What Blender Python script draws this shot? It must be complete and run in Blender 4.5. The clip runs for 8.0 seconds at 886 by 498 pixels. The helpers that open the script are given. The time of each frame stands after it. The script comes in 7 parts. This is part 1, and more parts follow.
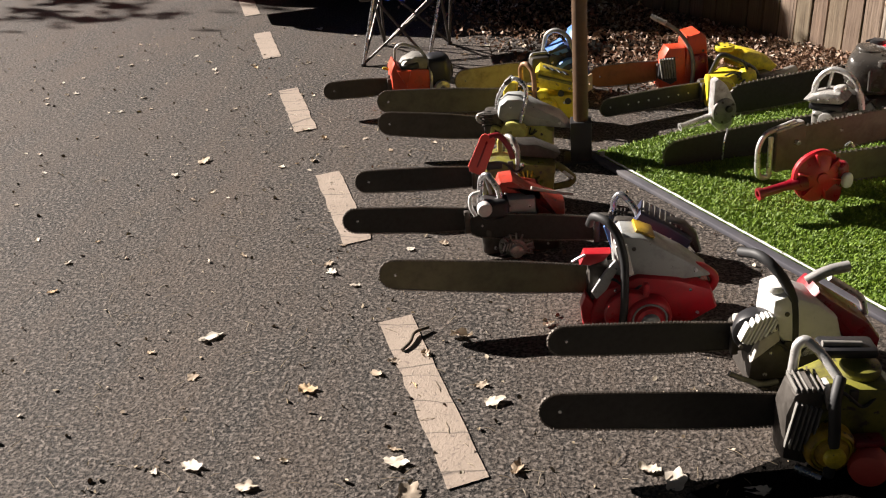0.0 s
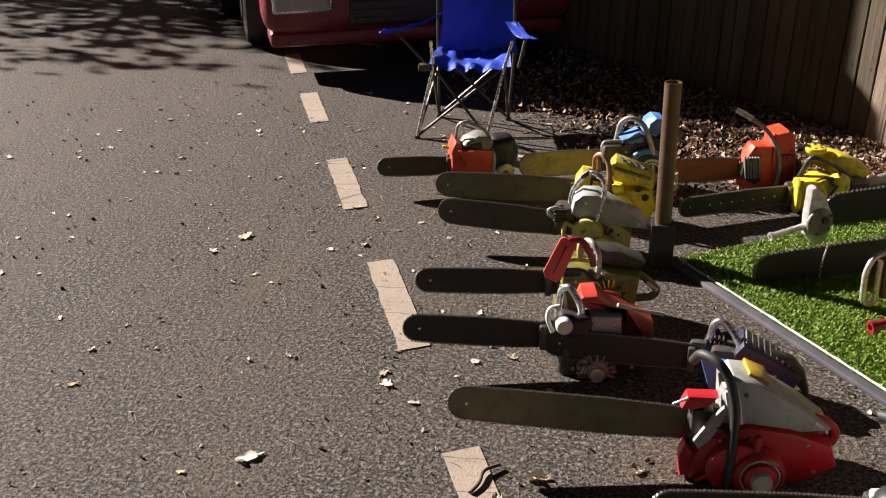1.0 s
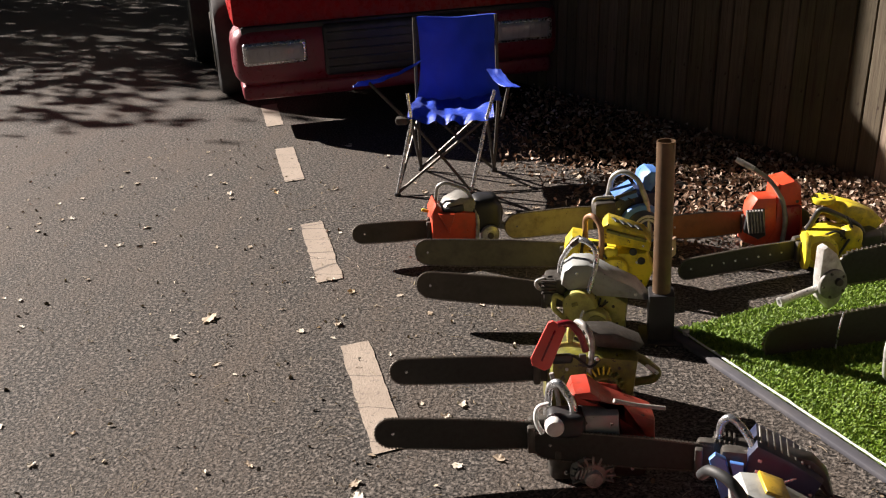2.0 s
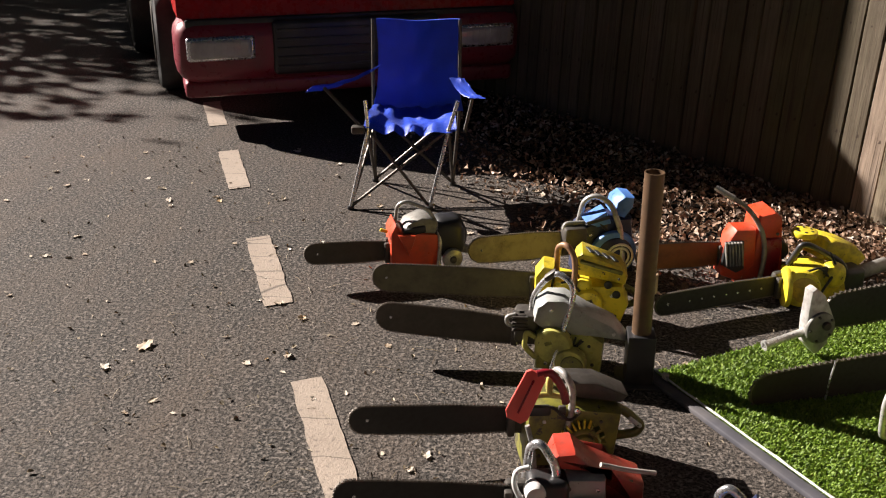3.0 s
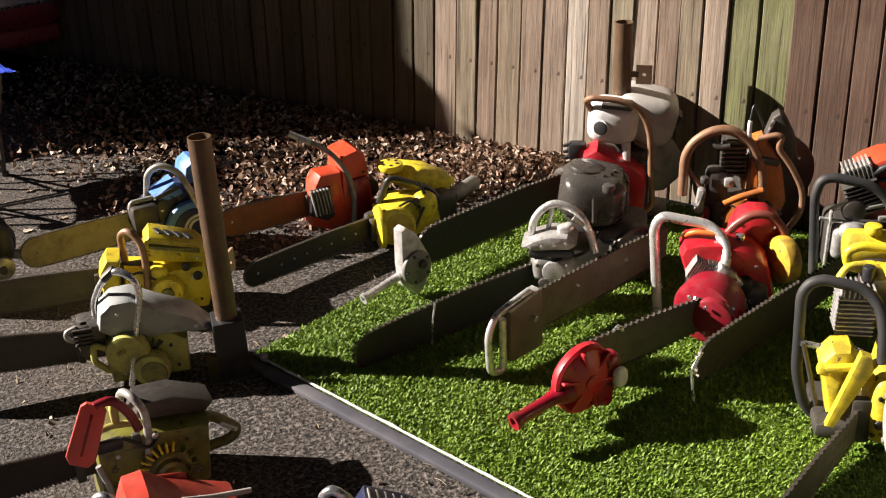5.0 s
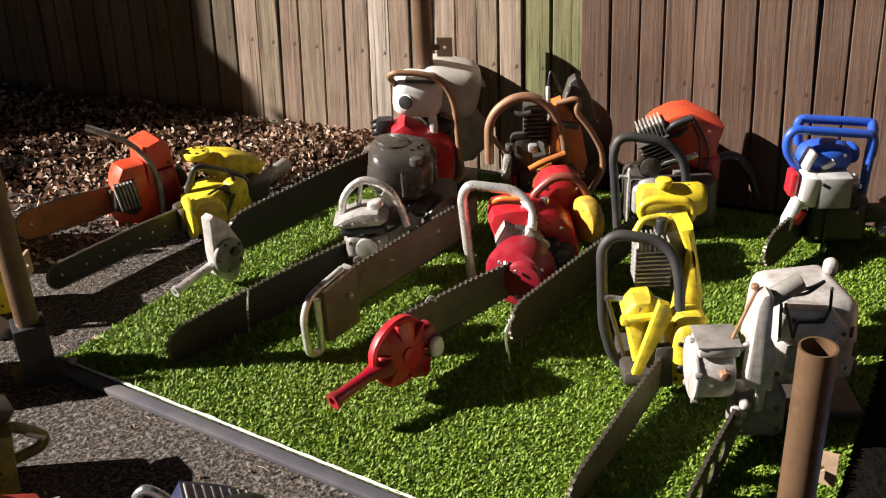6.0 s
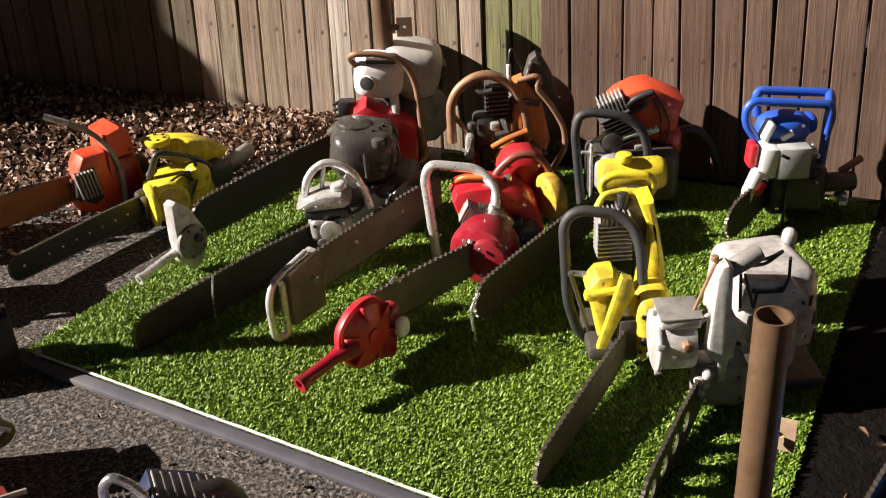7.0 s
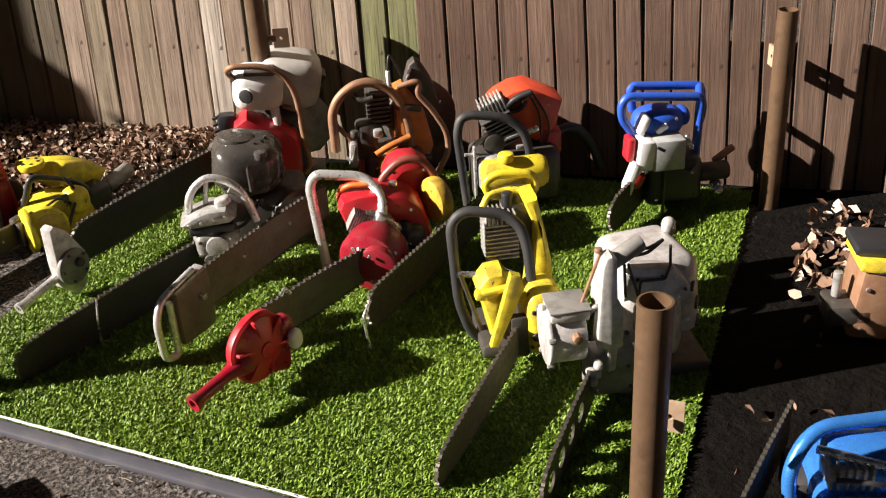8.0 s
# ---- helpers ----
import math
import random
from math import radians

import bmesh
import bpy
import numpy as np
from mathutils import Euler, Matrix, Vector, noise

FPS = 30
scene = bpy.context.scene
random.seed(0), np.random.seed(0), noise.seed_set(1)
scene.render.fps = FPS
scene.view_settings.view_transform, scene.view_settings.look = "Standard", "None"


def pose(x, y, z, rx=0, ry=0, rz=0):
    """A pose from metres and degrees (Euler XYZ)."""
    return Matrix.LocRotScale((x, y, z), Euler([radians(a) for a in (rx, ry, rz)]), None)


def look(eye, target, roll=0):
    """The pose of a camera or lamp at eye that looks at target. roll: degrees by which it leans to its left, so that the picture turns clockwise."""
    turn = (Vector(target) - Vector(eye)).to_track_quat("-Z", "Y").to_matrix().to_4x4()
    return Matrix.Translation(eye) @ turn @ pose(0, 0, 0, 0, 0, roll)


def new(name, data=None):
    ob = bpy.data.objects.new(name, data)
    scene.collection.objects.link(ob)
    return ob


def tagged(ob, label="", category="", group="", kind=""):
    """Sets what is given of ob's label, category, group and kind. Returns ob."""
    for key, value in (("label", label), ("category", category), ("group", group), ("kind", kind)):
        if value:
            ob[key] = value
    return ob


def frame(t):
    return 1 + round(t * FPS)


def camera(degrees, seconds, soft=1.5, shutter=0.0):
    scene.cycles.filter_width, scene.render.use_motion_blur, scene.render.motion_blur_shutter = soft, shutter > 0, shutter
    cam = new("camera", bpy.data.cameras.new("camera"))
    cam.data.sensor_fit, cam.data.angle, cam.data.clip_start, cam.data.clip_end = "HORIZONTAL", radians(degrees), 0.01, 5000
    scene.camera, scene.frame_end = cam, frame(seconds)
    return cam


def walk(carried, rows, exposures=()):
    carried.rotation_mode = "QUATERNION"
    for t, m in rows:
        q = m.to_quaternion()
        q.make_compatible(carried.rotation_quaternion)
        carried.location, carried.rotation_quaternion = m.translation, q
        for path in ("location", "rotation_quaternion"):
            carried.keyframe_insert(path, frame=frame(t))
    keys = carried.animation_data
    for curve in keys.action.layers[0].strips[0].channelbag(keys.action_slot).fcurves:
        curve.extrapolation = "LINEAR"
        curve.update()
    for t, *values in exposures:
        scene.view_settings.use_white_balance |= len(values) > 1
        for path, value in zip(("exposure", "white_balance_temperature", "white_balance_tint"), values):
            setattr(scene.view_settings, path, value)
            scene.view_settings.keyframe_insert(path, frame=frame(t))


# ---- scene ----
cam = camera(45.7, 8.0, soft=1.15)
PATH = [
    (0, (0.482, 0.072, 1.596), (0.245, 1.852, 0.717), -4.4),
    (0.3, (0.429, 0.194, 1.601), (0.125, 1.98, 0.726), -4.8),
    (0.5, (0.393, 0.276, 1.604), (0.091, 2.065, 0.762), -3.4),
    (0.8, (0.307, 0.396, 1.606), (0.018, 2.2, 0.812), -1.8),
    (1, (0.25, 0.476, 1.608), (-0.011, 2.294, 0.816), -0.8),
    (1.3, (0.262, 0.585, 1.624), (0.109, 2.412, 0.818), -1.6),
    (1.5, (0.269, 0.649, 1.635), (0.121, 2.491, 0.871), -3.0),
    (1.7, (0.288, 0.739, 1.642), (0.039, 2.581, 0.903), -4.0),
    (2.8, (0.194, 1.099, 1.652), (-0.006, 2.924, 0.857), 0.0),
    (3, (0.149, 1.164, 1.649), (0.008, 3.007, 0.884), 0.2),
    (3.5, (0.159, 1.29, 1.611), (0.199, 3.139, 0.85), 0.7),
    (4, (0.344, 1.476, 1.613), (0.567, 3.308, 0.844), -0.9),
    (4.5, (0.413, 1.546, 1.59), (0.777, 3.326, 0.752), -2.0),
    (5.8, (0.455, 1.521, 1.584), (1.173, 3.139, 0.653), -2.8),
    (6, (0.491, 1.514, 1.571), (1.264, 3.105, 0.637), -2.7),
    (6.5, (0.51, 1.494, 1.567), (1.364, 3.025, 0.604), -2.9),
    (7, (0.509, 1.499, 1.571), (1.318, 3.05, 0.602), -3.5),
    (7.5, (0.518, 1.485, 1.569), (1.293, 3.051, 0.597), -4.3),
    (7.8, (0.516, 1.485, 1.565), (1.404, 2.989, 0.599), -4.0),
    (8, (0.515, 1.485, 1.563), (1.499, 2.935, 0.599), -3.7),
]
walk(cam, [(t, look(eye, target, roll)) for t, eye, target, roll in PATH], [(0, 1.56, 6450, 15), (8, 1.56, 6450, 15)])

# ---- light: low autumn sun, clear sky ----
SUN_TRAVEL = Vector((0.90 * 0.878, -0.43 * 0.878, -0.478)).normalized()
world = bpy.data.worlds.new("sky")
scene.world = world
world.use_nodes = True
wn = world.node_tree.nodes
sky = wn.new("ShaderNodeTexSky")
sky.sky_type, sky.sun_disc = "NISHITA", False
sky.sun_elevation = math.asin(-SUN_TRAVEL.z)
sky.sun_rotation = math.atan2(-SUN_TRAVEL.x, -SUN_TRAVEL.y)
wn["Background"].inputs["Strength"].default_value = 0.003
world.node_tree.links.new(sky.outputs[0], wn["Background"].inputs["Color"])
sun = new("sun", bpy.data.lights.new("sun", "SUN"))
sun.data.energy, sun.data.angle, sun.data.color = 5.0, radians(0.55), (1.0, 0.93, 0.82)
sun.matrix_world = Matrix.Translation((-6, 6, 8)) @ SUN_TRAVEL.to_track_quat("-Z", "Y").to_matrix().to_4x4()


# ---- materials ----
def mat_new(name):
    m = bpy.data.materials.new(name)
    m.use_nodes = True
    nt = m.node_tree
    return m, nt, nt.nodes["Principled BSDF"]


def nd(nt, kind, **inputs):
    n = nt.nodes.new("ShaderNode" + kind)
    for k, v in inputs.items():
        n.inputs[k.replace("_", " ")].default_value = v
    return n


def ramp(nt, src, stops):
    r = nt.nodes.new("ShaderNodeValToRGB")
    while len(r.color_ramp.elements) < len(stops):
        r.color_ramp.elements.new(0.5)
    for e, (pos, c) in zip(r.color_ramp.elements, stops):
        e.position = pos
        e.color = (c, c, c, 1) if isinstance(c, (int, float)) else (*c, 1)
    nt.links.new(src, r.inputs[0])
    return r.outputs[0]


def mix(nt, fac, a, b, blend="MIX"):
    m = nt.nodes.new("ShaderNodeMix")
    m.data_type, m.blend_type = "RGBA", blend
    for sock, v in ((m.inputs[0], fac), (m.inputs[6], a), (m.inputs[7], b)):
        if hasattr(v, "links"):
            nt.links.new(v, sock)
        elif isinstance(v, (int, float)):
            sock.default_value = v
        else:
            sock.default_value = (*v, 1)
    return m.outputs[2]


def coords(nt, which="Object"):
    return nt.nodes.new("ShaderNodeTexCoord").outputs[which]


def tex_noise(nt, vec, scale, detail=4.0, rough=0.6):
    n = nd(nt, "TexNoise", Scale=scale, Detail=detail, Roughness=rough)
    nt.links.new(vec, n.inputs["Vector"])
    return n.outputs["Fac"]


def bump(nt, bsdf, height, strength=0.3, dist=0.01):
    b = nd(nt, "Bump", Strength=strength, Distance=dist)
    nt.links.new(height, b.inputs["Height"])
    nt.links.new(b.outputs[0], bsdf.inputs["Normal"])


def paint(name, color, worn=0.35, under=(0.06, 0.045, 0.035), rough=0.34, dirt=(0.05, 0.04, 0.03)):
    """Old enamel: chipped to the metal in spots, oily grime in patches."""
    m, nt, b = mat_new(name)
    v = coords(nt)
    big = ramp(nt, tex_noise(nt, v, 13, 7, 0.68), [(0.44, 0.0), (0.62, 1.0)])
    chips = ramp(nt, tex_noise(nt, v, 34, 8, 0.72), [(0.69 - worn * 0.1, 0.0), (0.71 - worn * 0.1, 1.0)])
    c = mix(nt, tex_noise(nt, v, 4, 2), [x * 0.82 for x in color], [min(1, x * 1.1) for x in color])
    g = nt.nodes.new("ShaderNodeMath")
    g.operation = "MULTIPLY"
    g.inputs[1].default_value = 0.12 + worn * 0.62
    nt.links.new(big, g.inputs[0])
    c = mix(nt, g.outputs[0], c, dirt)
    c = mix(nt, chips, c, under)
    nt.links.new(c, b.inputs["Base Color"])
    r = ramp(nt, tex_noise(nt, v, 30, 4), [(0.3, rough - 0.1), (0.75, rough + 0.3)])
    nt.links.new(r, b.inputs["Roughness"])
    bump(nt, b, chips, 0.25, 0.002)
    return m


def metal(name, color, rough=0.4, stain=(0.12, 0.09, 0.06), amount=0.5, metallic=0.85, scale=14):
    m, nt, b = mat_new(name)
    v = coords(nt)
    f = ramp(nt, tex_noise(nt, v, scale, 6, 0.65), [(0.62 - amount * 0.3, 0.0), (0.78, 1.0)])
    c = mix(nt, f, color, stain)
    nt.links.new(c, b.inputs["Base Color"])
    mt = ramp(nt, f, [(0.0, metallic), (1.0, metallic * 0.3)])
    nt.links.new(mt, b.inputs["Metallic"])
    nt.links.new(ramp(nt, tex_noise(nt, v, 60, 3), [(0.3, rough - 0.12), (0.8, rough + 0.25)]), b.inputs["Roughness"])
    bump(nt, b, tex_noise(nt, v, 120, 3), 0.12, 0.002)
    return m


def plain(name, color, rough=0.6, vary=0.25, scale=30, bumpy=0.15, metallic=0.0):
    m, nt, b = mat_new(name)
    v = coords(nt)
    c = mix(nt, tex_noise(nt, v, scale, 4), [x * (1 - vary) for x in color], [x * (1 + vary) for x in color])
    c = mix(nt, ramp(nt, tex_noise(nt, v, 6, 3), [(0.5, 0.0), (0.8, 0.35)]), c, (0.14, 0.12, 0.1))
    nt.links.new(c, b.inputs["Base Color"])
    b.inputs["Roughness"].default_value, b.inputs["Metallic"].default_value = rough, metallic
    bump(nt, b, tex_noise(nt, v, scale * 5, 3), bumpy, 0.002)
    return m


YELLOW = paint("yellow_enamel", (0.76, 0.6, 0.03), 0.68)
YELLOW_WORN = paint("worn_yellow_enamel", (0.6, 0.38, 0.03), 0.8)
YELLOW_OLD = paint("old_yellow_green_enamel", (0.21, 0.2, 0.034), 1.0)
YELLOW_PALE = paint("pale_yellow_enamel", (0.5, 0.47, 0.12), 0.6)
RED = paint("red_enamel", (0.5, 0.012, 0.022), 0.35)
RED_BROWN = paint("brown_red_enamel", (0.22, 0.05, 0.035), 0.5)
RED_DARK = paint("deep_red_enamel", (0.26, 0.006, 0.018), 0.35, rough=0.3)
ORANGE = paint("orange_red_enamel", (0.64, 0.065, 0.022), 0.3)
ORANGE_RUST = paint("faded_orange_enamel", (0.58, 0.17, 0.03), 0.55, under=(0.12, 0.06, 0.03))
BLUE = paint("blue_enamel", (0.02, 0.09, 0.5), 0.2)
BLUE_PALE = paint("light_blue_enamel", (0.09, 0.23, 0.62), 0.2)
BLUE_MID = paint("sky_blue_enamel", (0.04, 0.17, 0.52), 0.4)
BLUE_DARK = paint("navy_plastic", (0.012, 0.02, 0.06), 0.2)
WHITE = paint("white_enamel", (0.76, 0.74, 0.7), 0.3)
WHITE_OLD = paint("old_white_enamel", (0.78, 0.77, 0.75), 0.12)
GREY_WARM = paint("warm_grey_enamel", (0.5, 0.47, 0.43), 0.2)
GREY_COVER = paint("grey_cover_enamel", (0.36, 0.37, 0.36), 0.4)
CREAM = paint("cream_bar_paint", (0.42, 0.36, 0.2), 0.5)
BROWN_BAR = metal("orange_stained_steel", (0.32, 0.13, 0.04), 0.5, (0.14, 0.06, 0.02), 0.7, 0.35)
BAR_STEEL = metal("oily_bar_steel", (0.085, 0.075, 0.06), 0.5, (0.035, 0.028, 0.02), 0.75, 0.5)
BAR_DARK = metal("black_bar_steel", (0.035, 0.033, 0.03), 0.55, (0.015, 0.013, 0.011), 0.6, 0.4)
BAR_OLIVE = metal("dull_olive_bar_steel", (0.16, 0.145, 0.085), 0.5, (0.07, 0.06, 0.04), 0.6, 0.4)
BAR_GREY = metal("worn_grey_bar_steel", (0.2, 0.175, 0.14), 0.5, (0.09, 0.07, 0.05), 0.65, 0.4)
CHAIN = metal("chain_steel", (0.16, 0.14, 0.12), 0.4, (0.04, 0.03, 0.025), 0.6, 0.8, 60)
ALU = metal("cast_aluminium", (0.52, 0.51, 0.49), 0.36, (0.07, 0.06, 0.05), 0.85, 0.5, 30)
ALU_TUBE = metal("bare_alloy_tube", (0.74, 0.73, 0.71), 0.32, (0.3, 0.28, 0.26), 0.45, 0.7, 24)
CAST_GREY = metal("dull_grey_casting", (0.26, 0.25, 0.23), 0.5, (0.09, 0.08, 0.07), 0.6, 0.3, 22)
CAST_PALE = metal("pale_grey_casting", (0.56, 0.54, 0.52), 0.4, (0.17, 0.14, 0.12), 0.7, 0.35, 26)
RED_FADED = paint("sun_faded_red_plastic", (0.46, 0.05, 0.03), 0.5)
BLUE_METAL = metal("metallic_blue_enamel", (0.05, 0.24, 0.7), 0.26, (0.03, 0.08, 0.2), 0.2, 0.55)
CHROME = metal("polished_tube", (0.62, 0.62, 0.64), 0.25, (0.3, 0.27, 0.24), 0.2, 0.9)
STEEL_DARK = metal("sooty_engine_metal", (0.1, 0.09, 0.08), 0.5, (0.03, 0.025, 0.02), 0.6, 0.7)
RUST_TUBE = metal("rusty_tube", (0.3, 0.17, 0.1), 0.55, (0.16, 0.07, 0.03), 0.7, 0.4, 25)
POST_BROWN = metal("brown_post_paint", (0.125, 0.074, 0.041), 0.42, (0.05, 0.03, 0.018), 0.5, 0.3, 10)
BLACK = plain("black_plastic", (0.018, 0.018, 0.02), 0.42)
RUBBER = plain("black_rubber_sleeve", (0.022, 0.022, 0.023), 0.6)
SHROUD = paint("smoke_black_cowl", (0.055, 0.05, 0.045), 0.15, rough=0.15)
SCABBARD = plain("coral_red_plastic", (0.72, 0.09, 0.07), 0.45, 0.1)
BOARD = plain("dark_grey_edging", (0.05, 0.049, 0.06), 0.7, 0.4, 12)
WHITE_EDGE = plain("whitish_turf_backing", (0.42, 0.42, 0.4), 0.8, 0.5, 60)


def mat_asphalt():
    m, nt, b = mat_new("weathered_asphalt")
    v = coords(nt)
    wob = nd(nt, "TexNoise", Scale=60.0, Detail=2.0)
    nt.links.new(v, wob.inputs["Vector"])
    shift = nt.nodes.new("ShaderNodeVectorMath")
    shift.operation = "MULTIPLY_ADD"
    shift.inputs[1].default_value = (0.012, 0.012, 0.0)
    nt.links.new(wob.outputs["Color"], shift.inputs[0])
    nt.links.new(v, shift.inputs[2])
    vor = nd(nt, "TexVoronoi", Scale=125.0)
    nt.links.new(shift.outputs[0], vor.inputs["Vector"])
    pits = tex_noise(nt, shift.outputs[0], 68, 3, 0.5)
    stone = ramp(nt, vor.outputs["Color"], [(0.1, (0.022, 0.02, 0.019)), (0.5, (0.046, 0.042, 0.039)), (0.85, (0.09, 0.081, 0.074)), (1.0, (0.26, 0.24, 0.22))])
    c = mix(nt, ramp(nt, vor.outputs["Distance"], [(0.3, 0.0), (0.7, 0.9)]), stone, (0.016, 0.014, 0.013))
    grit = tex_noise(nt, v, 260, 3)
    # low pits blackened in the colour, standing in for the shade inside them
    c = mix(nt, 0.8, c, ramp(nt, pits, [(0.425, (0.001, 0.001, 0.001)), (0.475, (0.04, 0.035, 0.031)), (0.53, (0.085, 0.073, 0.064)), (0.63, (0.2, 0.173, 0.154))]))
    c = mix(nt, 0.35, c, ramp(nt, grit, [(0.34, (0.012, 0.011, 0.01)), (0.7, (0.165, 0.143, 0.126))]))
    # brown dust that gathers in long wheel tracks
    stretch = nd(nt, "Mapping", Scale=(2.2, 0.55, 1), Rotation=(0, 0, radians(-19)))
    nt.links.new(v, stretch.inputs["Vector"])
    dust = ramp(nt, tex_noise(nt, stretch.outputs[0], 1.4, 6, 0.7), [(0.42, 0.0), (0.7, 0.72)])
    c = mix(nt, dust, c, (0.092, 0.07, 0.055))
    # the dark of deep pores between stones painted into the colour, weaker in dust
    pore_shade = ramp(nt, tex_noise(nt, shift.outputs[0], 112, 2, 0.5), [(0.4, 0.1), (0.47, 0.95), (0.62, 1.5)])
    c = mix(nt, mix(nt, dust, (0.95, 0.95, 0.95), (0.55, 0.55, 0.55)), c, mix(nt, 1.0, c, pore_shade, "MULTIPLY"))
    nt.links.new(c, b.inputs["Base Color"])
    b.inputs["Roughness"].default_value = 0.8
    b.inputs["Specular IOR Level"].default_value = 0.2
    inv = ramp(nt, vor.outputs["Distance"], [(0.0, 1.0), (0.8, 0.0)])
    bump(nt, b, mix(nt, 0.5, mix(nt, 0.6, inv, grit), pits), 1.0, 0.008)
    return m


def mat_dirt():
    m, nt, b = mat_new("dark_soil_with_shade")
    v = coords(nt)
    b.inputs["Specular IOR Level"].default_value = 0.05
    # dark soil taken to near black: the shade over it is in the colour
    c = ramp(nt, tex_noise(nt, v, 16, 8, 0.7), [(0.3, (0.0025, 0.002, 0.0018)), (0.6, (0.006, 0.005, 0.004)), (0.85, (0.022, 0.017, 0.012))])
    nt.links.new(c, b.inputs["Base Color"])
    b.inputs["Roughness"].default_value = 0.9
    bump(nt, b, tex_noise(nt, v, 40, 6), 0.8, 0.02)
    return m


def mat_random(name, stops, rough=0.7, island=True, spec=0.3, through_light=0.0, scale=40):
    """Colour drawn piece by piece."""
    m, nt, b = mat_new(name)
    if island:
        src = nt.nodes.new("ShaderNodeNewGeometry").outputs["Random Per Island"]
    else:
        src = nt.nodes.new("ShaderNodeObjectInfo").outputs["Random"]
    c = ramp(nt, src, stops)
    c = mix(nt, ramp(nt, tex_noise(nt, coords(nt), scale, 3), [(0.35, 0.0), (0.75, 0.5)]), c, mix(nt, 0.5, c, (0.05, 0.035, 0.02)))
    nt.links.new(c, b.inputs["Base Color"])
    b.inputs["Roughness"].default_value = rough
    b.inputs["Specular IOR Level"].default_value = spec
    if through_light:
        b.inputs["Subsurface Weight"].default_value = 0.0
        t = nt.nodes.new("ShaderNodeBsdfTranslucent")
        nt.links.new(c, t.inputs[0])
        ms = nd(nt, "MixShader")
        ms.inputs[0].default_value = through_light
        nt.links.new(b.outputs[0], ms.inputs[1])
        nt.links.new(t.outputs[0], ms.inputs[2])
        nt.links.new(ms.outputs[0], nt.nodes["Material Output"].inputs[0])
    return m


def mat_wood(name, tones, bleach=0.65):
    m, nt, b = mat_new(name)
    v = coords(nt)
    oi = nt.nodes.new("ShaderNodeObjectInfo").outputs["Random"]
    mp = nd(nt, "Mapping", Scale=(30, 30, 1.6))
    nt.links.new(v, mp.inputs["Vector"])
    shift = nt.nodes.new("ShaderNodeCombineXYZ")
    mul = nt.nodes.new("ShaderNodeMath")
    mul.operation, mul.inputs[1].default_value = "MULTIPLY", 37.0
    nt.links.new(oi, mul.inputs[0])
    nt.links.new(mul.outputs[0], shift.inputs[0])
    nt.links.new(mul.outputs[0], shift.inputs[2])
    nt.links.new(shift.outputs[0], mp.inputs["Location"])
    grain = tex_noise(nt, mp.outputs[0], 2.2, 8, 0.7)
    base = ramp(nt, oi, [(i / (len(tones) - 1), c) for i, c in enumerate(tones)])
    c = mix(nt, ramp(nt, grain, [(0.34, 0.0), (0.62, 1.0)]), mix(nt, 0.62, base, (0.05, 0.034, 0.026)), base)
    stain = ramp(nt, tex_noise(nt, v, 3.5, 5), [(0.45, 0.0), (0.7, bleach)])
    c = mix(nt, stain, c, mix(nt, 0.35, base, (0.34, 0.28, 0.22)))
    run = nd(nt, "Mapping", Scale=(11, 11, 0.7))
    nt.links.new(v, run.inputs["Vector"])
    nt.links.new(shift.outputs[0], run.inputs["Location"])
    streak = ramp(nt, tex_noise(nt, run.outputs[0], 1.6, 5, 0.65), [(0.5, 0.0), (0.72, 0.75)])
    c = mix(nt, streak, c, mix(nt, 0.7, base, (0.035, 0.024, 0.018)))
    fine = nd(nt, "Mapping", Scale=(75, 75, 1.3))
    nt.links.new(v, fine.inputs["Vector"])
    nt.links.new(shift.outputs[0], fine.inputs["Location"])
    cracks = ramp(nt, tex_noise(nt, fine.outputs[0], 1.5, 4, 0.6), [(0.6, 0.0), (0.68, 0.8)])
    c = mix(nt, cracks, c, (0.04, 0.027, 0.02))
    knots = ramp(nt, tex_noise(nt, v, 21, 2), [(0.7, 0.0), (0.75, 0.8)])
    c = mix(nt, knots, c, (0.035, 0.022, 0.016))
    green = ramp(nt, tex_noise(nt, v, 1.3, 3), [(0.6, 0.0), (0.8, 0.35)])
    c = mix(nt, green, c, (0.13, 0.15, 0.07))
    nt.links.new(c, b.inputs["Base Color"])
    b.inputs["Roughness"].default_value = 0.85
    b.inputs["Specular IOR Level"].default_value = 0.2
    bump(nt, b, grain, 0.6, 0.006)
    return m


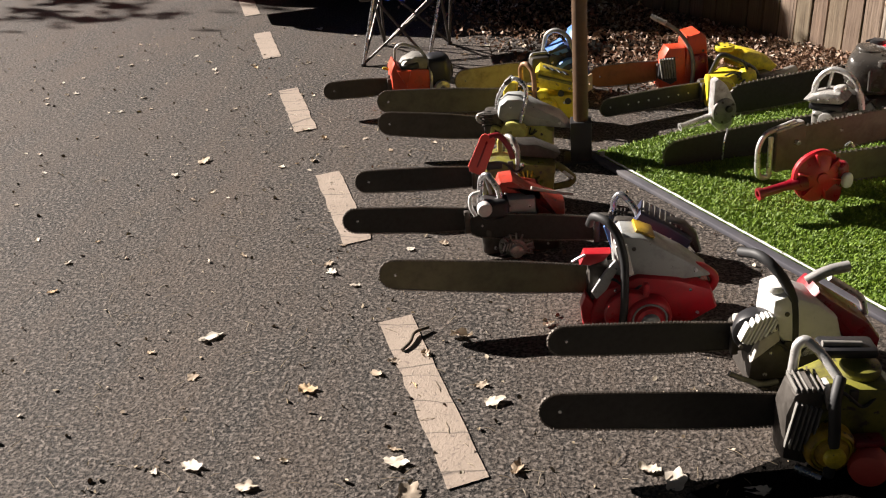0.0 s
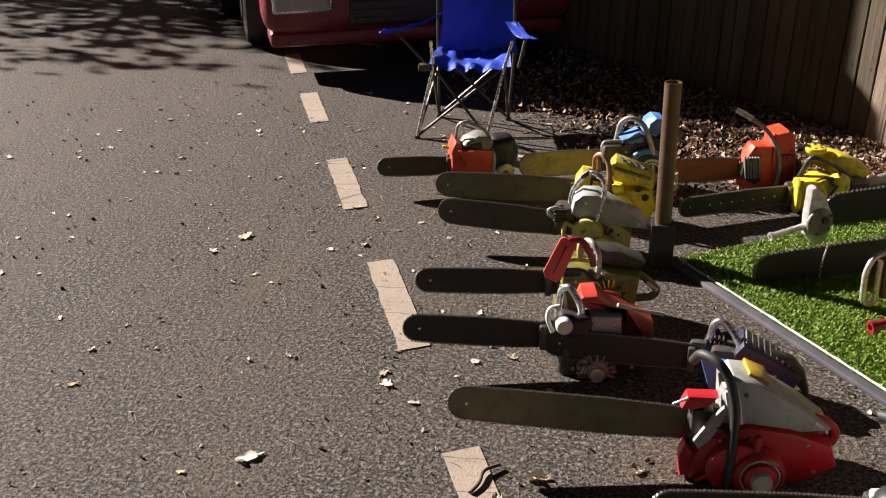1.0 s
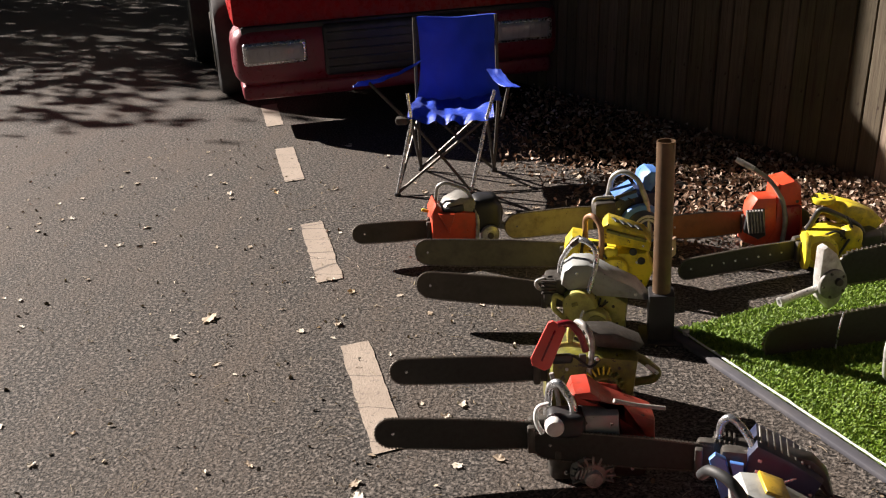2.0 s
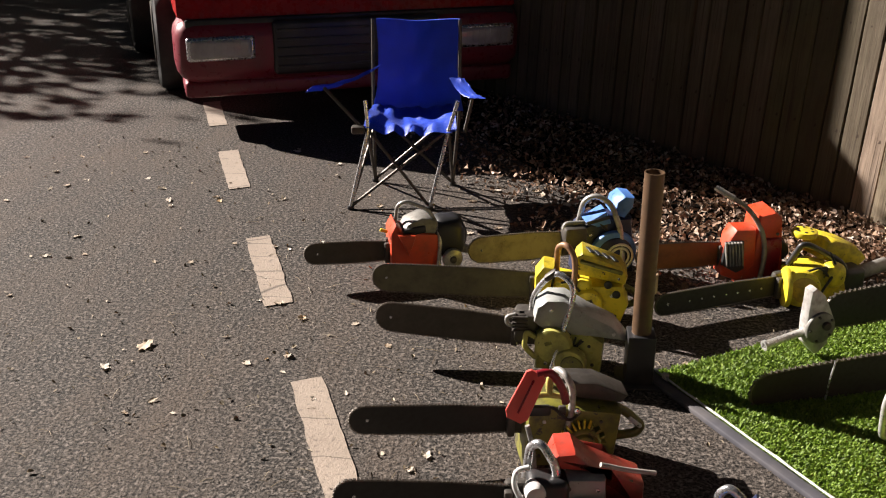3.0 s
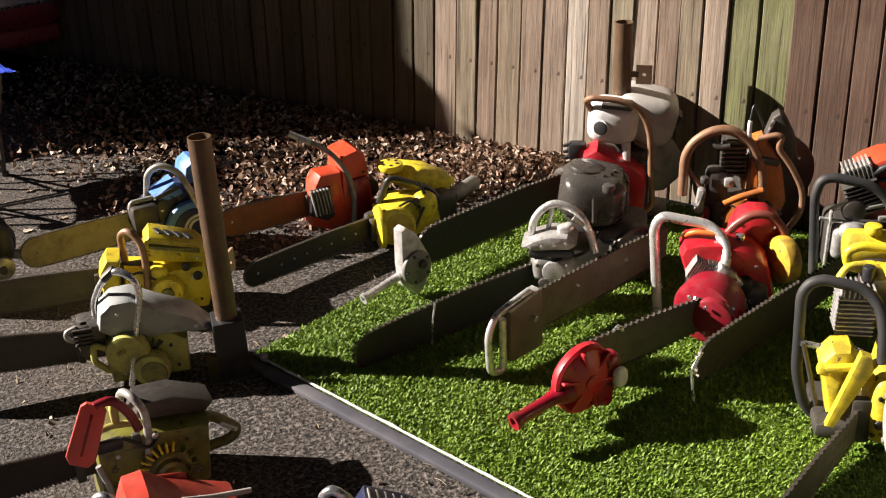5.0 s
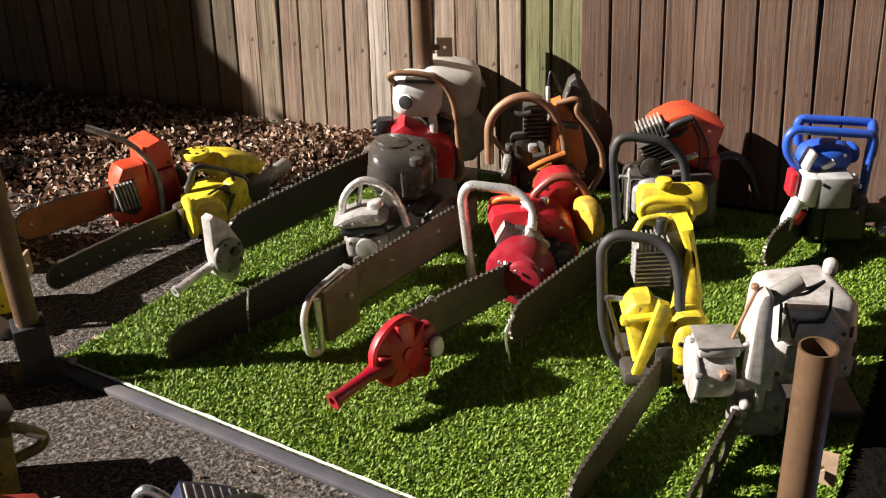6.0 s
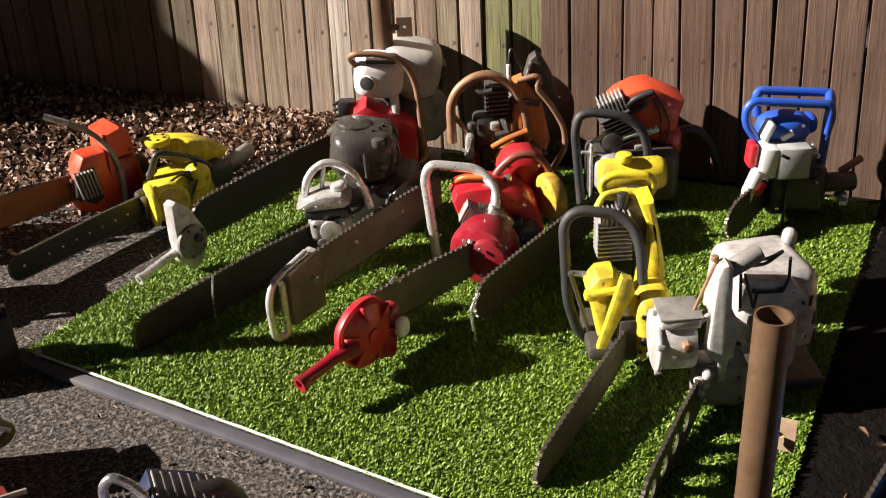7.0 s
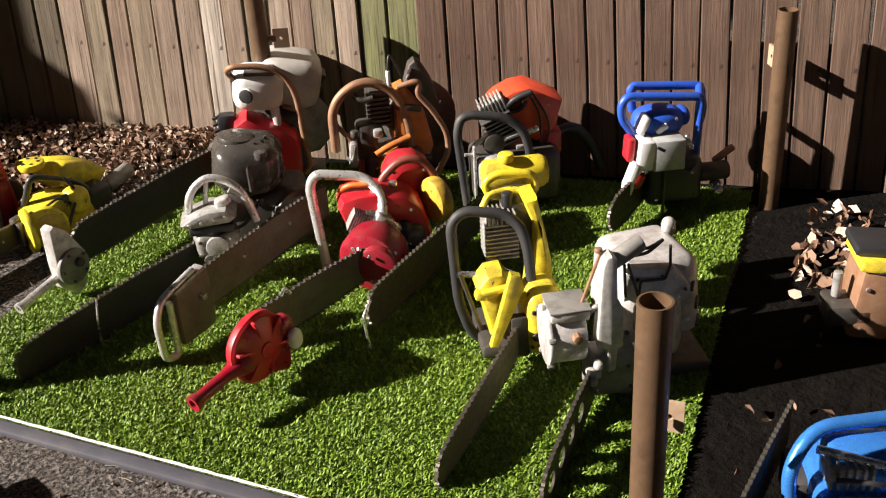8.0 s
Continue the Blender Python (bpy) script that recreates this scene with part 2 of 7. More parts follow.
def mat_line_paint():
    m, nt, b = mat_new("worn_cream_road_paint")
    v = coords(nt)
    f = ramp(nt, tex_noise(nt, v, 55, 7, 0.7), [(0.55, 0.0), (0.68, 1.0)])
    c = mix(nt, tex_noise(nt, v, 7, 3), (0.24, 0.19, 0.15), (0.35, 0.285, 0.23))
    cr = nd(nt, "TexVoronoi", Scale=1.0)
    cr.feature = "DISTANCE_TO_EDGE"
    wob = nd(nt, "TexNoise", Scale=9.0, Detail=4.0)
    nt.links.new(v, wob.inputs["Vector"])
    shift = nt.nodes.new("ShaderNodeVectorMath")
    shift.operation = "MULTIPLY_ADD"
    shift.inputs[1].default_value = (0.05, 0.05, 0.0)
    nt.links.new(wob.outputs["Color"], shift.inputs[0])
    nt.links.new(v, shift.inputs[2])
    across = nd(nt, "Mapping", Scale=(1.1, 5.5, 1.0), Rotation=(0, 0, radians(-20)))
    nt.links.new(shift.outputs[0], across.inputs["Vector"])
    nt.links.new(across.outputs[0], cr.inputs["Vector"])
    c = mix(nt, ramp(nt, cr.outputs["Distance"], [(0.0, 0.95), (0.016, 0.0)]), c, (0.07, 0.055, 0.045))
    c = mix(nt, f, c, (0.15, 0.12, 0.1))
    nt.links.new(c, b.inputs["Base Color"])
    b.inputs["Roughness"].default_value = 0.8
    bump(nt, b, tex_noise(nt, v, 130, 4), 0.7, 0.004)
    return m


def mat_fabric():
    m, nt, b = mat_new("blue_nylon_cloth")
    v = coords(nt)
    c = mix(nt, tex_noise(nt, v, 12, 3), (0.002, 0.04, 0.5), (0.004, 0.075, 0.72))
    nt.links.new(c, b.inputs["Base Color"])
    b.inputs["Roughness"].default_value = 0.4
    b.inputs["Specular IOR Level"].default_value = 0.7
    b.inputs["Sheen Weight"].default_value = 0.08
    bump(nt, b, mix(nt, 0.25, tex_noise(nt, v, 9, 2), tex_noise(nt, v, 260, 2)), 0.5, 0.02)
    thin = nt.nodes.new("ShaderNodeBsdfTranslucent")
    nt.links.new(c, thin.inputs[0])
    ms = nd(nt, "MixShader")
    ms.inputs[0].default_value = 0.22
    nt.links.new(b.outputs[0], ms.inputs[1])
    nt.links.new(thin.outputs[0], ms.inputs[2])
    nt.links.new(ms.outputs[0], nt.nodes["Material Output"].inputs[0])
    return m


ASPHALT, DIRT, LINE, FABRIC = mat_asphalt(), mat_dirt(), mat_line_paint(), mat_fabric()
WOOD = mat_wood("weathered_fence_wood", [(0.21, 0.145, 0.105), (0.29, 0.22, 0.168), (0.39, 0.315, 0.245), (0.245, 0.175, 0.127), (0.265, 0.24, 0.16)])
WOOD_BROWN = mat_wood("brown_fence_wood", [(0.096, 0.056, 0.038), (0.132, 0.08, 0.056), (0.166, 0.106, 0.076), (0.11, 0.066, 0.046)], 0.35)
WOOD_PALE = mat_wood("bleached_fence_wood", [(0.42, 0.36, 0.3), (0.5, 0.44, 0.38)])
# mossy tones, darkened further to paint in the shade on these boards
WOOD_MOSS_SHADE = mat_wood("mossy_fence_wood_shade_darkened", [(0.07, 0.06, 0.035), (0.1, 0.085, 0.055), (0.12, 0.098, 0.068), (0.085, 0.078, 0.04)], 0.25)
WOOD_GREEN = mat_wood("algae_green_fence_wood", [(0.17, 0.18, 0.08), (0.21, 0.21, 0.1)])
TURF = mat_random("artificial_grass_blade", [(0.0, (0.07, 0.13, 0.01)), (0.4, (0.135, 0.235, 0.014)), (0.8, (0.19, 0.305, 0.022)), (1.0, (0.27, 0.37, 0.06))], 0.55, through_light=0.15)
TURF_BASE = plain("turf_thatch", (0.07, 0.125, 0.012), 0.9, 0.5, 90, 0.6)
LITTER = mat_random("dead_leaf", [(0.0, (0.07, 0.04, 0.025)), (0.35, (0.19, 0.105, 0.065)), (0.7, (0.34, 0.22, 0.145)), (0.9, (0.5, 0.38, 0.29)), (1.0, (0.62, 0.54, 0.45))], 0.65, through_light=0.1)
LEAF = mat_random("dry_leaf_on_tarmac", [(0.0, (0.34, 0.25, 0.17)), (0.4, (0.56, 0.47, 0.37)), (0.85, (0.72, 0.66, 0.57)), (1.0, (0.5, 0.33, 0.16))], 0.6, island=False, through_light=0.1)
FOLIAGE = mat_random("tree_leaf", [(0.0, (0.03, 0.05, 0.015)), (1.0, (0.08, 0.1, 0.03))], 0.6)
BARK = plain("bark", (0.09, 0.07, 0.05), 0.9, 0.4, 12, 0.8)
TRUCK_RED = paint("red_vehicle_paint", (0.42, 0.012, 0.012), 0.05, rough=0.22)
TRUCK_MAROON = paint("maroon_bumper_paint", (0.2, 0.02, 0.035), 0.08, rough=0.3)
LENS = plain("headlamp_lens", (0.42, 0.41, 0.4), 0.1, 0.25, 20, 0.05)
GLASS = plain("dark_windscreen_glass", (0.01, 0.012, 0.014), 0.05, 0.1, 20, 0.0)


# ---- mesh helpers ----
def smooth(me, angle=38):
    me.polygons.foreach_set("use_smooth", [True] * len(me.polygons))
    me.set_sharp_from_angle(angle=radians(angle))


def part(name, bm, material, parent, label=""):
    me = bpy.data.meshes.new(name)
    bmesh.ops.recalc_face_normals(bm, faces=bm.faces)
    bm.to_mesh(me)
    bm.free()
    smooth(me)
    me.materials.append(material)
    ob = new(name, me)
    ob.parent = parent
    return tagged(ob, label)


def thing(name, label, category, m, group="", kind=""):
    ob = new(name)
    ob.empty_display_size = 0.05
    ob.matrix_basis = m
    return tagged(ob, label, category, group, kind)


def box(bm, c, s, bev=0.008, rot=(0, 0, 0), taper=1.0, seg=2, skew=0.0):
    """A bevelled block; its top is scaled by taper and shifted along x by skew."""
    g = bmesh.ops.create_cube(bm, size=1.0)
    vs = g["verts"]
    for v in vs:
        k = taper if v.co.z > 0 else 1.0
        sh = skew if v.co.z > 0 else 0.0
        v.co = Vector((v.co.x * s[0] * k + sh, v.co.y * s[1] * k, v.co.z * s[2]))
    es = list({e for v in vs for e in v.link_edges})
    if bev > 0:
        r = bmesh.ops.bevel(bm, geom=es, offset=min(bev, 0.45 * min(s)), segments=4 if bev >= 0.02 else seg, profile=0.5, affect="EDGES")
        vs = list({v for f in r["faces"] for v in f.verts} | {v for v in vs if v.is_valid})
    bmesh.ops.transform(bm, matrix=pose(*c, *rot), verts=vs)
    return bm


def cyl(bm, c, r, h, axis="y", bev=0.004, seg=24, r2=None, rot=(0, 0, 0)):
    g = bmesh.ops.create_cone(bm, cap_ends=True, segments=seg, radius1=r, radius2=r if r2 is None else r2, depth=h)
    vs = g["verts"]
    if bev > 0:
        caps = [e for e in {e for v in vs for e in v.link_edges} if abs(e.verts[0].co.z - e.verts[1].co.z) < 1e-6]
        rr = bmesh.ops.bevel(bm, geom=caps, offset=min(bev, 0.4 * h, 0.4 * r), segments=2, profile=0.5, affect="EDGES")
        vs = list({v for f in rr["faces"] for v in f.verts} | {v for v in vs if v.is_valid})
    turn = {"x": (0, 90, 0), "y": (90, 0, 0), "z": (0, 0, 0)}[axis]
    bmesh.ops.transform(bm, matrix=pose(*c, *rot) @ pose(0, 0, 0, *turn), verts=vs)
    return bm


def fillet(points, radius, closed):
    """Rounds the corners of a polyline."""
    pts = [Vector(p) for p in points]
    out, n = [], len(pts)
    for i, p in enumerate(pts):
        if not closed and i in (0, n - 1):
            out.append(p)
            continue
        a, b = pts[i - 1] - p, pts[(i + 1) % n] - p
        k = min(radius, a.length * 0.48, b.length * 0.48)
        p0, p1 = p + a.normalized() * k, p + b.normalized() * k
        for j in range(6):
            t = j / 5
            out.append(p0 * (1 - t) ** 2 + p * 2 * t * (1 - t) + p1 * t * t)
    return out


def tube(bm, points, r, radius=0.035, closed=False, seg=10):
    pts = fillet(points, radius, closed)
    pts = [p for i, p in enumerate(pts) if i == 0 or (p - pts[i - 1]).length > 1e-5]
    n = len(pts)
    rings, nrm = [], None
    for i, p in enumerate(pts):
        if closed:
            d = pts[(i + 1) % n] - pts[i - 1]
        else:
            d = pts[min(i + 1, n - 1)] - pts[max(i - 1, 0)]
        d.normalize()
        if nrm is None:
            nrm = d.orthogonal().normalized()
        nrm = (nrm - d * nrm.dot(d)).normalized()
        bi = d.cross(nrm)
        rings.append([bm.verts.new(p + (nrm * math.cos(a) + bi * math.sin(a)) * r) for a in (2 * math.pi * k / seg for k in range(seg))])
    for i in range(n if closed else n - 1):
        a, b = rings[i], rings[(i + 1) % n]
        for k in range(seg):
            bm.faces.new((a[k], a[(k + 1) % seg], b[(k + 1) % seg], b[k]))
    if not closed:
        bm.faces.new(list(reversed(rings[0])))
        bm.faces.new(rings[-1])
    return bm


def B():
    return bmesh.new()


def prism(bm, outline, y0, y1, bev=0.0, holes=()):
    """An outline of (x, z) made into a plate from y0 to y1, with holes through it."""
    edges = []
    for loop in (outline, *holes):
        vs = [bm.verts.new((x, y0, z)) for x, z in loop]
        edges += [bm.edges.new((vs[i], vs[(i + 1) % len(vs)])) for i in range(len(vs))]
    if holes:
        faces = [f for f in bmesh.ops.triangle_fill(bm, use_beauty=True, edges=edges)["geom"] if isinstance(f, bmesh.types.BMFace)]
    else:
        faces = [bm.faces.new([e.verts[0] for e in edges])]
    ex = bmesh.ops.extrude_face_region(bm, geom=faces)
    top = [v for v in ex["geom"] if isinstance(v, bmesh.types.BMVert)]
    bmesh.ops.translate(bm, verts=top, vec=(0, y1 - y0, 0))
    if bev > 0:
        rim = [e for e in bm.edges if len(e.link_faces) == 2 and e.calc_face_angle(0) > 0.7 and abs(e.verts[0].co.y - e.verts[1].co.y) < 1e-6]
        bmesh.ops.bevel(bm, geom=rim, offset=bev, segments=2, profile=0.5, affect="EDGES")
    return bm


def ring_points(cx, cz, r, n=16, squash=1.0):
    return [(cx + r * math.cos(2 * math.pi * i / n), cz + r * squash * math.sin(2 * math.pi * i / n)) for i in range(n)]


def bar_outline(length, width, back=0.03, n=9):
    """Guide bar from x = -back to x = length, slightly bellied, with a round nose."""
    h = width / 2
    top = [(-back, h * 0.8), (0.0, h * 0.86), (length * 0.35, h), (length * 0.75, h * 0.98)]
    nose = [(length - h * 0.94 + h * 0.94 * math.sin(a), h * 0.94 * math.cos(a)) for a in (math.pi * i / n for i in range(n + 1))]
    return top + nose + [(x, -z) for x, z in reversed(top)]


def saw_bar(saw, length, width, z, material, rise=0.0, y=0.0, holes=(), pitch=0.0097, tooth=0.0075, label=""):
    """Guide bar with its chain; rise: degrees that the nose points up."""
    bm = prism(B(), bar_outline(length, width), -0.0026, 0.0026, 0, holes)
    m = pose(0, y, z, 0, -rise, 0)
    bmesh.ops.transform(bm, matrix=m, verts=bm.verts)
    bar = part("guide_bar", bm, material, saw, label)
    pts = [Vector((x, 0, zz)) for x, zz in bar_outline(length, width + 0.006)]
    bm = B()
    total, acc, k = 0.0, 0.0, 0
    for a, b in zip(pts, pts[1:]):
        d = b - a
        ln = d.length
        while acc < ln:
            p = a + d * (acc / ln)
            t = d.normalized()
            nn = Vector((-t.z, 0, t.x))
            if nn.dot(p - Vector((length * 0.5, 0, 0))) < 0 and abs(p.x - length * 0.5) < length * 0.4 or p.x > length * 0.9 and nn.x < 0:
                nn = -nn
            up = tooth if k % 2 == 0 else 0.0025
            w = pitch * 0.46
            c = [p - t * w - nn * 0.002, p + t * w - nn * 0.002, p + t * w + nn * up, p - t * w * 0.4 + nn * up * 0.75]
            lo = [bm.verts.new(q + Vector((0, -0.0042, 0))) for q in c]
            hi = [bm.verts.new(q + Vector((0, 0.0042, 0))) for q in c]
            bm.faces.new(lo)
            bm.faces.new(hi[::-1])
            for i in range(4):
                bm.faces.new((lo[i], lo[(i + 1) % 4], hi[(i + 1) % 4], hi[i]))
            acc += pitch
            k += 1
        acc -= ln
    bmesh.ops.transform(bm, matrix=m, verts=bm.verts)
    part("saw_chain", bm, CHAIN, saw)
    return bar


# ---- the setting ----
CORNER = Vector((0.60, 4.14, 0))
EDGE = Vector((0.512, -0.859, 0))      # along the turf's front edge
DEEP = Vector((0.859, 0.512, 0))       # from that edge towards the fence
FENCE0 = Vector((1.61, 5.45, 0))
ALONG = Vector((0.616, -0.788, 0))
NORMAL = Vector((0.788, 0.616, 0))


def mesh_from(name, verts, faces, material, parent=None):
    me = bpy.data.meshes.new(name)
    me.from_pydata([tuple(v) for v in verts], [], faces)
    me.materials.append(material)
    ob = new(name, me)
    ob.parent = parent
    return ob


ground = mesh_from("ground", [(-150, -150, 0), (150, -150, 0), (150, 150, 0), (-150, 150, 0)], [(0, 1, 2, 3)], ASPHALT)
tagged(ground, "weathered grey asphalt driveway, dusty and strewn with leaves", "driveway", kind="structure")


def soil_bed():
    """Low bank of soil and leaf mould that runs along the foot of the fence."""
    bm = B()
    rows = []
    for i in range(60):
        s = -6.0 + i * 0.2
        row = []
        for j in range(14):
            q = j / 13
            wide = 1.15 if s < 0.1 else 0.5
            if s < -0.5:
                wide = 1.15 - min(0.5, (-0.5 - s) * 0.15)
            p = FENCE0 + ALONG * s - NORMAL * (wide * (1 - q) + 0.3 * q - 0.32)
            h = -0.012 + 0.06 * min(1, q * 1.6) + 0.018 * noise.noise(p * 5) * min(1, 4 * q)
            if s >= 0.1:
                h = min(h, 0.004)
            row.append(bm.verts.new((p.x, p.y, h)))
        rows.append(row)
    for a, b in zip(rows, rows[1:]):
        for k in range(13):
            bm.faces.new((a[k], a[k + 1], b[k + 1], b[k]))
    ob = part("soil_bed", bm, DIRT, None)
    return tagged(ob, "dark soil and leaf mould along the fence, shade in its colour", "soil", kind="structure")


soil_bed()


def soil_patch():
    """Bare soil on the far side of the turf."""
    bm = B()
    rows = []
    for i in range(26):
        row = []
        for j in range(27):
            u, w = 1.9 + i * 0.14, -0.96 + j * 0.12
            p = CORNER + EDGE * u + DEEP * w
            p += (EDGE * noise.noise(p * 1.7) + DEEP * noise.noise(p * 2.1 + Vector((4, 2, 0)))) * 0.22 * min(1.0, i / 4)
            lift = min(1.0, i / 3.0, j / 2.0)
            row.append(bm.verts.new((p.x, p.y, 0.004 + lift * (0.014 + 0.016 * noise.noise(p * 5)))))
        rows.append(row)
    for a, b in zip(rows, rows[1:]):
        for k in range(26):
            bm.faces.new((a[k], a[k + 1], b[k + 1], b[k]))
    return tagged(part("soil_patch", bm, DIRT, None), "dark bare soil beside the turf, darkened further for shade", "soil", kind="structure")


soil_patch()

# worn parking line: five dashes
line_dir = Vector((-0.345, 0.938, 0))
line_side = Vector((0.938, 0.345, 0))
for at_y, length in ((2.80, 0.83), (4.0, 0.70), (5.17, 0.68), (6.36, 0.62), (7.35, 0.55)):
    start = Vector((-0.094 - (at_y - 2.80) * 0.377, at_y, 0)) 
    bm = B()
    n = 16
    left, right = [], []
    for i in range(n + 1):
        p = start - line_dir * (length * i / n)
        wob = 0.008 * noise.noise(p * 23)
        left.append(bm.verts.new(p + line_side * wob + Vector((0, 0, 0.004))))
        right.append(bm.verts.new(p + line_side * (0.104 + 0.007 * noise.noise(p * 19 + Vector((3, 1, 2)))) + line_dir * 0.012 + Vector((0, 0, 0.004))))
    for i in range(n):
        bm.faces.new((left[i], right[i], right[i + 1], left[i + 1]))
    tagged(part("painted_dash", bm, LINE, None), "worn cream painted dash on the asphalt", "road marking", "dashes of the parking line", "structure")


def fence():
    """Close-set old boards on two rails."""
    root = thing("fence", "weathered brown wooden board fence, unpainted", "fence", Matrix.Translation(FENCE0), kind="structure")
    root.rotation_euler = (0, 0, math.atan2(ALONG.y, ALONG.x))
    rnd = random.Random(4)
    s = -7.5
    for k in range(2):
        part("rail", box(B(), (0.2, 0.075, 0.42 + 0.95 * k), (16.0, 0.05, 0.09), 0.004), WOOD, root)
    while s < 7.0:
        w = rnd.uniform(0.082, 0.113)
        h = 1.75 + rnd.uniform(-0.015, 0.015)
        bm = B()
        t = 0.02
        d = rnd.uniform(0, 0.008)
        n = 8
        cols = []
        for i in range(n + 1):
            z = -0.03 + (h + 0.03) * i / n
            wob = 0.0025 * noise.noise(Vector((s * 9, z * 4, 1)))
            a, b = -w / 2 + 0.0035 + wob, w / 2 - 0.0035 + 0.0025 * noise.noise(Vector((s * 9 + 5, z * 4, 7)))
            cols.append([bm.verts.new(q) for q in ((a, -0.003, z), (a + 0.003, -0.006, z), (b - 0.003, -0.006, z), (b, -0.003, z), (b, t, z), (a, t, z))])
        for r0, r1 in zip(cols, cols[1:]):
            for j in range(6):
                bm.faces.new((r0[j], r0[(j + 1) % 6], r1[(j + 1) % 6], r1[j]))
        bm.faces.new(cols[0][::-1])
        bm.faces.new(cols[-1])
        # boards left of -0.15 get the wood with shade in its tones
        wood = WOOD_MOSS_SHADE if s < -0.15 else WOOD if s < 1.3 else WOOD_BROWN
        if 0.43 < s < 0.53:
            wood = WOOD_PALE
        elif 1.12 < s < 1.33:
            wood = WOOD_GREEN
        ob = part("board", bm, wood, root)
        ob.location = (s + w / 2, d - 0.01, 0)
        ob.rotation_euler = (radians(rnd.uniform(-0.3, 0.3)), radians(rnd.uniform(-0.35, 0.35) + min(3.0, max(-2.0, 3.5 - 3.0 * s))), 0)
        s += w + rnd.uniform(-0.001, 0.0015)
    return root


# artificial turf mat with its edging
MAT_W, MAT_L, MAT_R = 1.96, 1.54, 1.78


def mat_point(u, v, z=0.0):
    """u along the front edge, v from 0 at the edge to 1 at the back."""
    return CORNER + EDGE * u * (1 - 0.05 * v) + DEEP * (v * (MAT_L + (MAT_R - MAT_L) * u / MAT_W)) + Vector((0, 0, z))


def turf():
    root = thing("artificial_grass_mat", "bright green artificial grass mat laid on the tarmac", "grass mat", Matrix.Identity(4))
    bm = B()
    n = 40
    grid = [[bm.verts.new(mat_point(MAT_W * i / n, j / n, 0.012 + 0.003 * noise.noise(mat_point(MAT_W * i / n, j / n) * 4))) for j in range(n + 1)] for i in range(n + 1)]
    for i in range(n):
        for j in range(n):
            bm.faces.new((grid[i][j], grid[i + 1][j], grid[i + 1][j + 1], grid[i][j + 1]))
    part("backing", bm, TURF_BASE, root)
    rng = np.random.default_rng(3)
    count = 210000
    u, v = rng.random(count) * MAT_W, rng.random(count)
    c, e, d = np.array(CORNER), np.array(EDGE), np.array(DEEP)
    ln = MAT_L + (MAT_R - MAT_L) * u / MAT_W
    base = c + (u * (1 - 0.05 * v))[:, None] * e + (v * ln)[:, None] * d
    base[:, 2] = 0.011
    clump = np.sin(base[:, 0] * 410 + 3 * np.sin(base[:, 1] * 170)) * np.sin(base[:, 1] * 390 + 3 * np.sin(base[:, 0] * 190))
    h = (0.0095 + 0.005 * clump) * (0.7 + 0.6 * rng.random(count))
    a = rng.random(count) * 2 * np.pi
    lean = 0.003 + 0.009 * rng.random(count)
    side = np.stack([np.cos(a), np.sin(a), 0 * a], 1) * (0.0017 + 0.001 * rng.random(count))[:, None]
    push = np.stack([-np.sin(a), np.cos(a), 0 * a], 1) * lean[:, None]
    up = np.stack([0 * a, 0 * a, h], 1)
    p0, p1 = base - side, base + side
    p2, p3 = base + side * 0.9 + up * 0.7 + push * 0.45, base - side * 0.9 + up * 0.7 + push * 0.45
    p4 = base + up + push * 1.25
    co = np.stack([p0, p1, p2, p3, p4], 1).reshape(-1, 3)
    me = bpy.data.meshes.new("blades")
    idx = np.arange(count)[:, None] * 5
    loops = np.concatenate([idx + np.array([[0, 1, 2, 3]]), idx + np.array([[3, 2, 4]])], 1).ravel()
    starts = (np.arange(count)[:, None] * 7 + np.array([[0, 4]])).ravel()
    me.vertices.add(len(co))
    me.vertices.foreach_set("co", co.ravel())
    me.loops.add(len(loops))
    me.loops.foreach_set("vertex_index", loops.astype(np.int32))
    me.polygons.add(len(starts))
    me.polygons.foreach_set("loop_start", starts.astype(np.int32))
    me.update(calc_edges=True)
    me.materials.append(TURF)
    ob = new("pile", me)
    ob.parent = root
    tagged(ob, kind="stuff")
    # white selvedge of the backing
    bm = B()
    n = 50
    lo = [bm.verts.new(mat_point(MAT_W * i / n, 0, 0.019 + 0.002 * noise.noise(Vector((i * 0.4, 0, 0)))) - DEEP * 0.004) for i in range(n + 1)]
    hi = [bm.verts.new(mat_point(MAT_W * i / n, 0, 0.024 + 0.003 * noise.noise(Vector((i * 0.9, 2, 0)))) + DEEP * (0.004 * noise.noise(Vector((i * 0.7, 5, 0))))) for i in range(n + 1)]
    for i in range(n):
        bm.faces.new((lo[i], lo[i + 1], hi[i + 1], hi[i]))
    part("selvedge", bm, WHITE_EDGE, root, "frayed white edge of the mat")
    return root


turf()
ang = math.degrees(math.atan2(EDGE.y, EDGE.x))
edging = part("edging_board", box(B(), (MAT_W / 2 + 0.02, -0.025, 0.009), (MAT_W + 0.06, 0.036, 0.018), 0.004), BOARD, None)
edging.matrix_basis = Matrix.Translation(CORNER) @ pose(0, 0, 0, 0, 0, ang)
tagged(edging, "flat dark grey edging strip along the turf", "edging")


TAB = metal("bare_tab_steel", (0.42, 0.3, 0.2), 0.5, (0.25, 0.15, 0.09), 0.4, 0.25)


